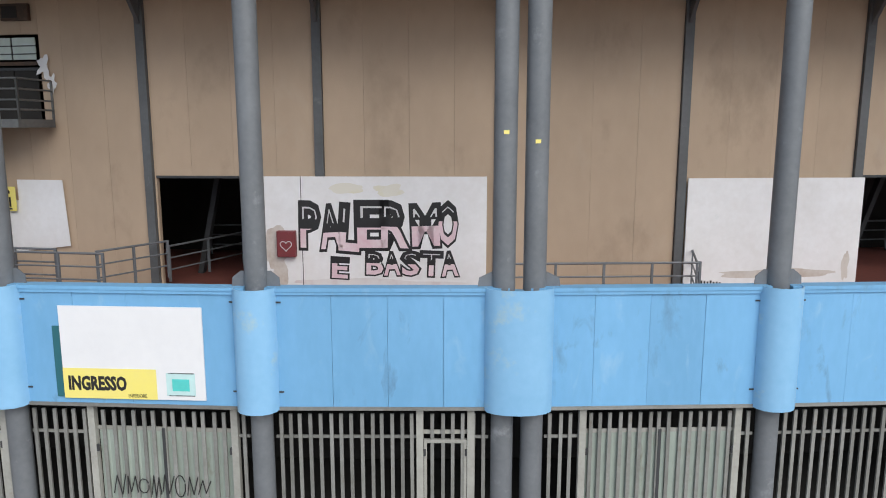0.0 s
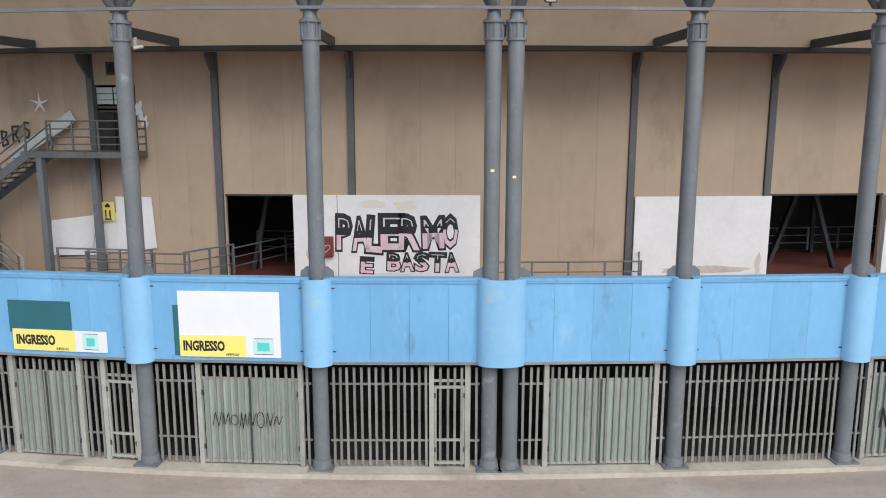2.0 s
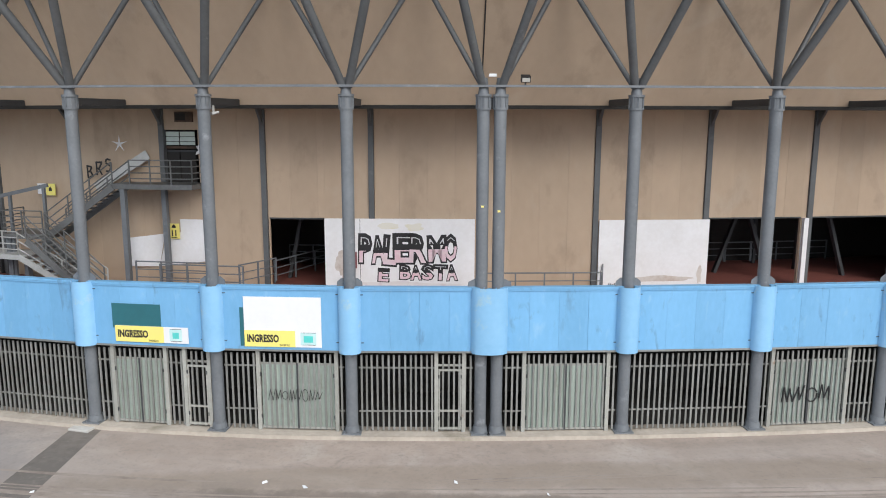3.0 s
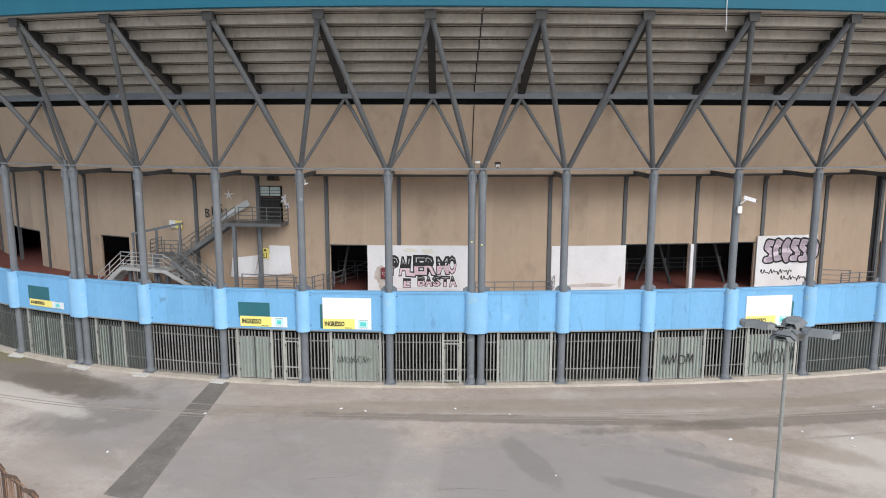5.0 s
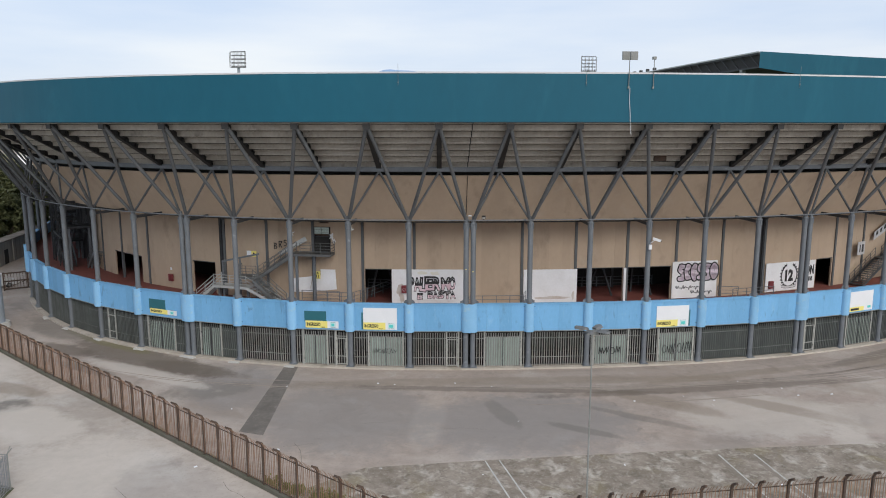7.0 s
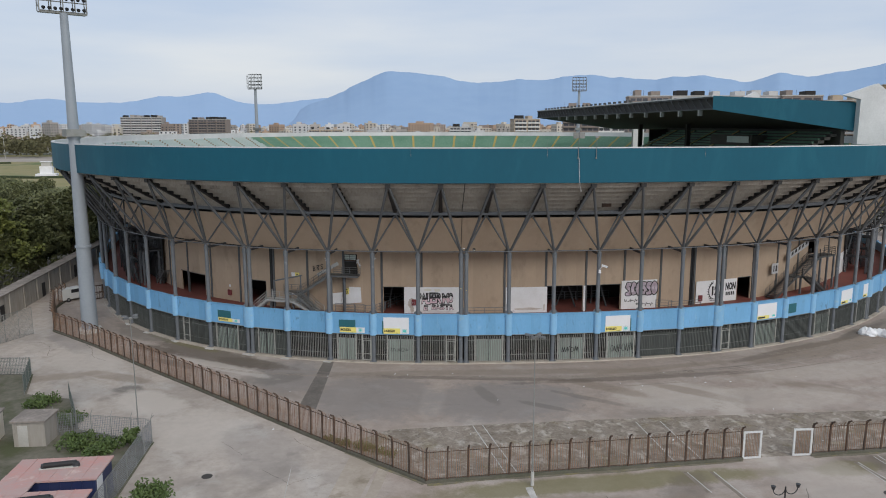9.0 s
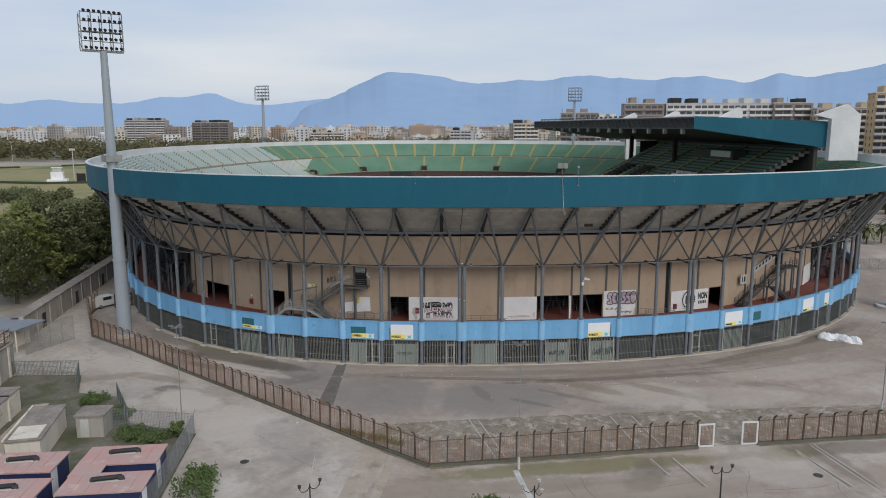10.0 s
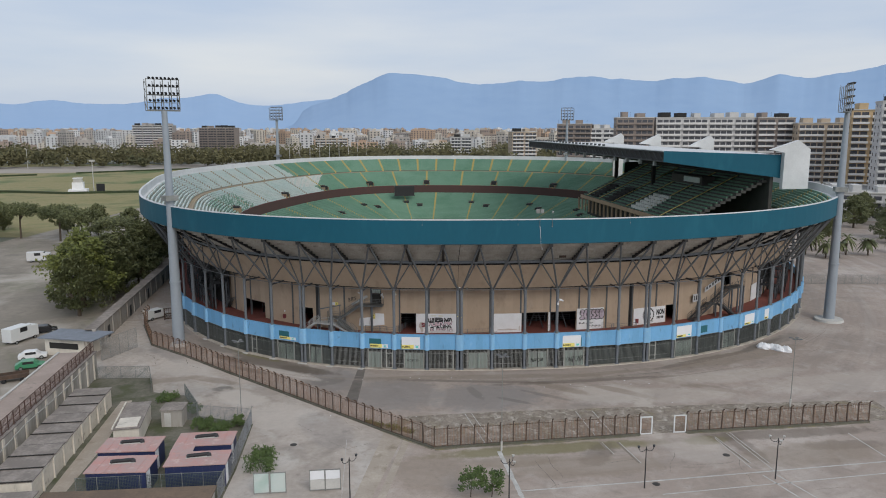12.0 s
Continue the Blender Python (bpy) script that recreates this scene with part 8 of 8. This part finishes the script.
PROTO = [tree_proto(10.5, 4.2, 1, LEAF), tree_proto(9.0, 3.8, 2, LEAF), tree_proto(11.5, 4.4, 3, LEAFLIGHT), tree_proto(10.0, 5.0, 4, LEAF, True)]
rnd = random.Random(77)
SPOTS = [(-77, 46, 0, 1.25), (-79.5, 53, 2, 1.45), (-84, 60, 2, 1.3), (-76.5, 60, 1, 1.2), (-80, 66, 0, 1.35), (-82, 74, 1, 1.4), (-80.5, 84, 0, 1.3), (-84, 92, 1, 1.3), (-83, 102, 0, 1.3), (-87, 112, 1, 1.3), (-78, 76, 1, 1.1),
         (-90, 122, 0, 1.3), (-96, 136, 1, 1.3), (-106, 124, 3, 1.1), (-120, 132, 3, 1.2), (-133, 142, 3, 1.2), (-150, 148, 3, 1.2), (-165, 156, 0, 1.2), (-112, 150, 1, 1.2), (-88, 148, 0, 1.2), (-140, 160, 1, 1.1), (-124, 150, 0, 1.1), (-158, 140, 3, 1.2),
         (150, 178, 0, 1.3), (160, 190, 1, 1.3), (172, 186, 0, 1.4), (186, 200, 1, 1.4), (200, 215, 0, 1.4), (215, 210, 1, 1.5), (168, 206, 0, 1.2), (190, 232, 1, 1.4), (230, 236, 0, 1.5), (146, 150, 0, 1.0), (158, 160, 1, 1.1), (142, 140, 0, 1.0), (210, 250, 0, 1.4), (178, 165, 1, 1.2), (128, 158, 0, 1.0), (138, 170, 1, 1.1), (152, 150, 0, 1.0), (166, 176, 0, 1.2), (122, 146, 1, 0.9)]
for i, (x, y, k, s_) in enumerate(SPOTS):
    c = copy_thing(PROTO[k], pose(x, y, 0, 0, 0, rnd.uniform(0, 360)))
    c.scale = (s_, s_, s_ * rnd.uniform(0.92, 1.08))
for p in PROTO:
    p.location = (-170 - 12 * PROTO.index(p), 170, 0)


def palm(x, y, h):
    t = thing("palm_tree", pose(x, y, 0, 0, 0, rnd.uniform(0, 360)), "palm tree with arching fronds", "palm", "palms beside the road")
    part("trunk", Geo().tube((0, 0, 0), (0.2, 0, h), 0.25, 0.18, n=8), BARK, t)
    g = Geo()
    for i in range(34):
        a = i * 2.4
        up = rnd.uniform(-0.8, 1.0)
        pts = [Vector((0.2, 0, h)) + Vector((math.cos(a) * r, math.sin(a) * r, up * r - 0.22 * r * r)) for r in (0, 0.8, 1.6, 2.4, 3.0)]
        sd = Vector((-math.sin(a), math.cos(a), 0))
        for p, q, w0, w1 in zip(pts, pts[1:], (0.05, 0.28, 0.36, 0.3), (0.28, 0.36, 0.3, 0.04)):
            g.quad(p - sd * w0, p + sd * w0, q + sd * w1, q - sd * w1)
    part("fronds", g, LEAF, t)


for x, y, h in ((107, 113, 4.6), (111.5, 114, 4.2), (116, 119, 5.2), (104, 119, 4.8), (122, 118, 4.5), (132, 122, 5.5), (111, 127, 5)):
    palm(x, y, h)


def shrub(x, y, r, h, seed, label="dense green shrub on the ground"):
    rn = random.Random(seed)
    t = thing("shrub", pose(x, y, 0), label, "shrub", "shrubs")
    part("stems", Geo().tube((0, 0, 0), (0.1, 0, h * 0.5), 0.06, 0.03, n=6), BARK, t)
    part("foliage", crown_geo(26, 40, 0.13, rn, lambda q: (Vector((q.uniform(-r, r) * 0.8, q.uniform(-r, r) * 0.8, h * q.uniform(0.2, 0.85))), r * 0.33)), SHRUB, t)


for i, (x, y, r, h) in enumerate(((-22.9, -17.4, 1.5, 1.5), (-22.5, -19.9, 1.8, 1.8), (-33.2, -8.4, 1.4, 1.0), (-30.4, -9.3, 1.5, 0.9), (0.9, -25.6, 1.45, 3.3), (3.1, -25.6, 1.3, 3.1), (-36.5, -3.5, 1.6, 0.9), (-28.5, -8.3, 0.8, 1.6), (-41.0, 0.5, 1.5, 0.8))):
    shrub(x, y, r, h, 40 + i)
g = crown_geo(60, 26, 0.10, random.Random(3), lambda q: (Vector((-12.5 + 6.5 * q.random(), -7.4 + q.uniform(-0.5, 0.5) - 0.0, 0.08)), 0.4))
for i_, v_ in enumerate(g.v):
    t_ = (v_[0] + 12.5) / 6.5
    g.v[i_] = (v_[0], v_[1] - 3.2 * t_ + 0.9, max(0.01, v_[2]))
tagged(part("weeds", g, MOSS), "yellow-green weeds growing along the fence", "weeds", kind="stuff")

# ---- race course ----
cells("ground_grass", -700, -150, 150, 640, 60, 0.02, GRASS, "dry green and ochre grass of the race course", "grass")
SAND = material("pale_sand_track", (0.36, 0.32, 0.275), 0.95, 0.0, (0.30, 0.27, 0.235), 0.03, 0.6, 0.8)
HEDGE = material("dark_hedge", (0.03, 0.045, 0.02), 0.9, 0.0, (0.045, 0.06, 0.025), 0.3, 0.6, 2)
ground_poly("ground_track", [(-720, 455), (-330, 500), (-120, 640), (-120, 720), (-360, 600), (-720, 540)], 0.05, SAND, "pale sand race track", "track")
for pts in ([(-330, 318), (-262, 322), (-222, 312), (-190, 322), (-150, 318)], [(-310, 492), (-240, 552), (-200, 585)], [(-420, 400), (-330, 470)], [(-160, 330), (-130, 250)]):
    hd = thing("hedge", None, "low dark clipped hedge on the race course", "hedge", "race course hedges")
    for a, b in zip(pts, pts[1:]):
        part("run", Geo().beam((*a, 0.6), (*b, 0.6), 1.6, 1.3), HEDGE, hd)
mn = thing("judges_tower", pose(-219, 320, 0, 0, 0, 20), "small white stepped tower on the race course", "tower")
part("base", Geo().box(-5, 5, -4, 4, 0, 2.2), WHITE, mn)
part("body", Geo().box(-3, 3, -2.6, 2.6, 2.2, 6.2), WHITE, mn)
part("cabin", Geo().box(-2.2, 2.2, -2, 2, 6.2, 8.4), PALECON, mn)
part("roof", Geo().box(-2.6, 2.6, -2.4, 2.4, 8.4, 8.7), WHITE, mn)
tb = thing("black_board", pose(-207, 322, 0), "black results board on the race course", "board")
part("panel", Geo().box(-2.4, 2.4, -0.2, 0.2, 0.6, 5.2), BLACK, tb)
part("leg", Geo().box(-2.0, -1.7, -0.1, 0.1, 0, 0.6).box(1.7, 2.0, -0.1, 0.1, 0, 0.6), DARKSTEEL, tb)
for x, y in ((-470, 520), (-390, 560), (-300, 640), (-215, 330)):
    lp = thing("track_lamp", pose(x, y, 0), "tall pale lamp mast beside the race track", "lamp mast", "race track masts")
    part("pole", Geo().tube((0, 0, 0), (0, 0, 18), 0.35, 0.2, n=6), PALECON, lp)
    part("head", Geo().box(-1.6, 1.6, -0.3, 0.3, 17.5, 18.6), PALECON, lp)
for i in range(9):
    fl = thing("flag_pole", pose(-150 + i * 8, 560 + 6 * i, 0), "thin pale flag pole beyond the bowl", "flag pole", "flag poles")
    part("pole", Geo().tube((0, 0, 0), (0, 0, 26), 0.3, 0.16, n=6), PALECON, fl)

# fence and street at the far right
wire_fence([(84, 78), (96, 78), (108, 78), (120, 79)], 2.4, "grey bar fence along the street", GALV)

# ---- woods and city ----
WOODS = material("dark_olive_woods", (0.05, 0.058, 0.028), 0.9, 0.0, (0.115, 0.105, 0.048), 0.02, 0.8, 0.3, vary=0.35, island=True)


def woods(name, n, area, hmin, hmax, size, seed, label):
    rn = random.Random(seed)
    g = Geo()
    for _ in range(n):
        x, y = area(rn)
        h = rn.uniform(hmin, hmax)
        r = h * rn.uniform(0.3, 0.5)
        for _ in range(64):
            d = Vector((rn.gauss(0, 1), rn.gauss(0, 1), rn.gauss(0, 0.9))).normalized() * (r * rn.random() ** 0.3)
            p = Vector((x, y, h * 0.6)) + d
            p.z = max(0.5, p.z)
            a = Vector((rn.gauss(0, 1), rn.gauss(0, 1), rn.gauss(0, 1))).normalized() * size * rn.uniform(0.6, 1.3)
            b = a.orthogonal().normalized() * size * rn.uniform(0.5, 0.9)
            g.quad(p - a, p + b, p + a, p - b)
    return tagged(part(name, g, WOODS), label, "woods", kind="stuff")


def belt(r):
    u = r.random()
    return -500 + 640 * u + r.uniform(-20, 20), 545 + 75 * u + r.uniform(0, 110)


woods("woods", 560, belt, 8, 22, 1.4, 9, "belt of dark trees behind the race course")
woods("woods_far", 120, lambda r: (r.uniform(-120, 420), r.uniform(430, 640)), 10, 17, 1.9, 10, "scattered dark trees beyond the stadium")

TANS = [material("city_wall", c, 0.85, 0.0, tuple(v * 0.85 for v in c), 0.05, 0.6, 0.4, vary=0.18, island=True) for c in ((0.45, 0.415, 0.38), (0.50, 0.36, 0.26), (0.64, 0.64, 0.64), (0.36, 0.29, 0.245), (0.55, 0.50, 0.43))]
GLASSD = material("dark_window", (0.06, 0.065, 0.075), 0.25, 0.0, (0.10, 0.10, 0.11), 0.3, 0.5, 1)


def city_block(g, x, y, w, d, h, ang, rn):
    m = pose(x, y, 0, 0, 0, ang)
    g.box(-w / 2, w / 2, -d / 2, d / 2, 0, h, m)
    if rn.random() < 0.6:
        g.box(-w * 0.2, w * 0.1, -d * 0.2, d * 0.2, h, h + 2.5, m)


city = [Geo() for _ in TANS]
glass = Geo()
rn = random.Random(21)
for i in range(3600):
    dist = 820 + 3100 * rn.random() ** 0.9
    px = rn.uniform(-80, 1650)
    x = dist * (px - 784) / 1279.0
    y = dist - 60
    if px < 560 and dist < 850:
        continue
    h = rn.choice((6, 9, 12, 15, 15, 18, 18, 21, 24, 30)) + rn.uniform(0, 3)
    if dist > 2000:
        h *= 0.95
    w, d, ang = rn.uniform(8, 22) * (1.0 if rn.random() < 0.85 else 2.0), rn.uniform(9, 16), rn.choice((-38, -20, 8, 15, 30)) + rn.uniform(-6, 6)
    k = rn.choices(range(5), (4, 3, 5, 2, 3))[0]
    city_block(city[k], x, y, w, d, h, ang, rn)
    m = pose(x, y, 0, 0, 0, ang)
    if dist < 2300:
        nx, nz = max(2, int(w / 4.5)), max(2, int(h / 3.1))
        for a in range(nx):
            for b in range(nz):
                cx, cz = -w / 2 + w * (a + 0.5) / nx, 1.7 + b * 3.1
                glass.quad(*[m @ Vector((cx + sx * 1.0, -d / 2 - 0.12, cz + sz * 0.85)) for sx, sz in ((-1, -1), (1, -1), (1, 1), (-1, 1))])
        side = -1 if ang < 0 else 1
        for a in range(3):
            for b in range(nz):
                cy, cz = -d / 2 + d * (a + 0.5) / 3, 1.7 + b * 3.1
                glass.quad(*[m @ Vector((-side * (w / 2 + 0.12), cy + sx * 0.8, cz + sz * 0.8)) for sx, sz in ((-1, -1), (1, -1), (1, 1), (-1, 1))])
for k, g in enumerate(city):
    tagged(part("city", g, TANS[k]), "dense hazy blocks of pale and ochre city houses", "city", kind="stuff")
tagged(part("city_windows", glass, GLASSD), "rows of dark windows in the city houses", "windows", kind="stuff")

SLABW = [material("slab_wall", c, 0.8, 0.0, tuple(v * 0.86 for v in c), 0.12, 0.6, 1.0) for c in ((0.56, 0.555, 0.545), (0.27, 0.225, 0.195), (0.47, 0.38, 0.285), (0.52, 0.38, 0.22), (0.36, 0.335, 0.31))]
BALC = material("balcony_white", (0.70, 0.69, 0.67), 0.8, 0.0, (0.58, 0.57, 0.55), 0.3, 0.5, 2)


def slab(x, y, w, d, floors, ang, mat, label, dark=False):
    h = floors * 3.15 + 1.5
    t = thing("apartment_building", pose(x, y, 0, 0, 0, ang), label, "apartment building", "apartment slabs")
    part("wall", Geo().box(-w / 2, w / 2, -d / 2, d / 2, 0, h), mat, t)
    part("roof", Geo().box(-w / 2 - 0.3, w / 2 + 0.3, -d / 2 - 0.3, d / 2 + 0.3, h, h + 0.5), PALECON, t)
    rn2 = random.Random(int(x * 13 + y))
    for i in range(int(w / 9)):
        xx = -w / 2 + 3 + i * 9 + rn2.uniform(-1, 1)
        part("roof_hut", Geo().box(xx, xx + rn2.uniform(3, 6), -d / 2 + 2, d / 2 - 2, h + 0.5, h + rn2.uniform(2.6, 3.6)), mat if rn2.random() < 0.6 else DARKIN, t)
    for i in range(int(w / 6)):
        xx = -w / 2 + 2 + i * 6 + rn2.uniform(-1, 1)
        part("aerial", Geo().box(xx - 0.05, xx + 0.05, -0.05, 0.05, h + 0.5, h + 3.5), DARKSTEEL, t)
    nb = max(2, int(w / 11))
    for f in range(floors):
        z = 1.2 + f * 3.15
        for b in range(nb):
            xa = -w / 2 + w * b / nb + 0.5
            xb = -w / 2 + w * (b + 1) / nb - 0.7
            if f > 0:
                part("balcony", shared("balcony%.1f" % round(xb - xa, 1), lambda g, L=round(xb - xa, 1): g.box(0, L, -1.3, 0, -0.1, 0.05).box(0, L, -1.3, -1.2, 0.05, 1.0), BALC if not dark else mat), parent=t, at=Matrix.Translation((xa, -d / 2, z)))
            nwin = max(2, int((xb - xa) / 3.0))
            tagged(part("window_band", shared("winrow%.1f" % round(xb - xa, 1), lambda g, L=round(xb - xa, 1), n_=nwin: [g.box(L * (i + 0.08) / n_, L * (i + 0.92) / n_, -0.06, 0, 0.1, 2.55) for i in range(n_)], GLASSD), parent=t, at=Matrix.Translation((xa, -d / 2, z))), kind="stuff")
    for f in range(floors):
        for b in range(2):
            part("side_window", shared("sidewin", lambda g: g.box(-0.06, 0, -0.7, 0.7, 0, 1.5), GLASSD), parent=t, at=Matrix.Translation((-w / 2, -d / 4 + b * d / 2, 2 + f * 3.15)))


def at_px(px, dist):
    """A plan place by its bearing from the walk's end and its distance ahead."""
    return -1.1 + dist * (px - 776) / 1279.0, -95.0 + dist


for px, dist, w, d, fl, ang, k, lab in ((985, 520, 24, 14, 12, -8, 1, "brown apartment slab with dark balconies"), (1030, 520, 20, 14, 11, 5, 0, "white apartment slab with long balconies"),
                                        (1088, 425, 21, 14, 13, -6, 1, "brown apartment slab with banded balconies"), (1168, 425, 29, 14, 13, -6, 0, "white apartment slab with long balconies"),
                                        (1256, 425, 28, 14, 13, -6, 0, "white apartment slab with long balconies"), (1328, 420, 20, 14, 13, -6, 1, "brown apartment slab with banded balconies"),
                                        (1415, 400, 27, 14, 12, -14, 2, "ochre apartment slab with pale balconies"), (1490, 370, 17, 14, 14, -16, 3, "yellow apartment tower with balconies"),
                                        (1540, 340, 15, 14, 15, -18, 0, "white apartment tower with balconies"), (1598, 330, 18, 14, 14, -18, 2, "ochre apartment tower with balconies"),
                                        (248, 1000, 54, 16, 12, 4, 4, "long grey housing slab with many windows"), (362, 950, 48, 16, 11, -5, 1, "long brown and ochre housing slab"),
                                        (895, 640, 22, 14, 10, 10, 2, "ochre apartment slab with pale balconies"), (790, 760, 22, 14, 8, -10, 0, "white apartment house with flat roof"), (560, 900, 40, 14, 7, 8, 2, "long low ochre housing slab"), (1500, 300, 34, 14, 3, -20, 0, "low white apartment block")):
    x, y = at_px(px, dist)
    slab(x, y, w, d, fl, ang, SLABW[k], lab, dark=(k == 1))
for x, y, w, d, h, ang in ((215, 262, 60, 14, 9, -24), (260, 300, 40, 16, 9, -20), (30, 470, 40, 30, 7, 0), (-15, 430, 70, 22, 6, 5)):
    t = thing("low_hall", pose(x, y, 0, 0, 0, ang), "low pale hall with a flat roof", "hall", "low halls")
    part("wall", Geo().box(-w / 2, w / 2, -d / 2, d / 2, 0, h), WHITECON, t)
    part("roof", Geo().box(-w / 2 - 0.4, w / 2 + 0.4, -d / 2 - 0.4, d / 2 + 0.4, h, h + 0.4), PALECON, t)
    for i in range(int(w / 4)):
        part("window", Geo().box(-w / 2 + 1 + i * 4, -w / 2 + 3.4 + i * 4, -d / 2 - 0.05, -d / 2 + 0.05, h * 0.35, h * 0.7), GLASSD, t)


# ---- mountains ----
def ridge(name, dist, bumps, width, amp, seed, mat, label):
    g = Geo()
    levels = [(i / 9, -900 * (1 - i / 9)) for i in range(10)]
    rows = [[] for _ in levels]
    for i in range(-30, 500):
        px = i * 4 - 100
        h = 0.0
        for c, a in bumps:
            h += a * math.exp(-((px - c) / width) ** 2)
        for f, q in ((0.02, 1.0), (0.055, 0.55), (0.13, 0.3), (0.31, 0.16)):
            h += amp * q * noise.noise(Vector((px * f, seed, f * 40)))
        top = 38 + dist * max(h, 0.5) / 1312.0
        for r, (f, dy) in zip(rows, levels):
            spur = 0.7 * noise.noise(Vector((px * 0.02, f * 1.6, seed + 9)))
            dd = dist + dy + 30 * spur * math.sin(math.pi * f)
            r.append((-0.8 + dd * (px - 804) / 1308.0, -95 + dd, max(-4, top * f)))
    g.strip(rows, smooth=True)
    return tagged(part(name, g, mat), label, "mountains", kind="structure")


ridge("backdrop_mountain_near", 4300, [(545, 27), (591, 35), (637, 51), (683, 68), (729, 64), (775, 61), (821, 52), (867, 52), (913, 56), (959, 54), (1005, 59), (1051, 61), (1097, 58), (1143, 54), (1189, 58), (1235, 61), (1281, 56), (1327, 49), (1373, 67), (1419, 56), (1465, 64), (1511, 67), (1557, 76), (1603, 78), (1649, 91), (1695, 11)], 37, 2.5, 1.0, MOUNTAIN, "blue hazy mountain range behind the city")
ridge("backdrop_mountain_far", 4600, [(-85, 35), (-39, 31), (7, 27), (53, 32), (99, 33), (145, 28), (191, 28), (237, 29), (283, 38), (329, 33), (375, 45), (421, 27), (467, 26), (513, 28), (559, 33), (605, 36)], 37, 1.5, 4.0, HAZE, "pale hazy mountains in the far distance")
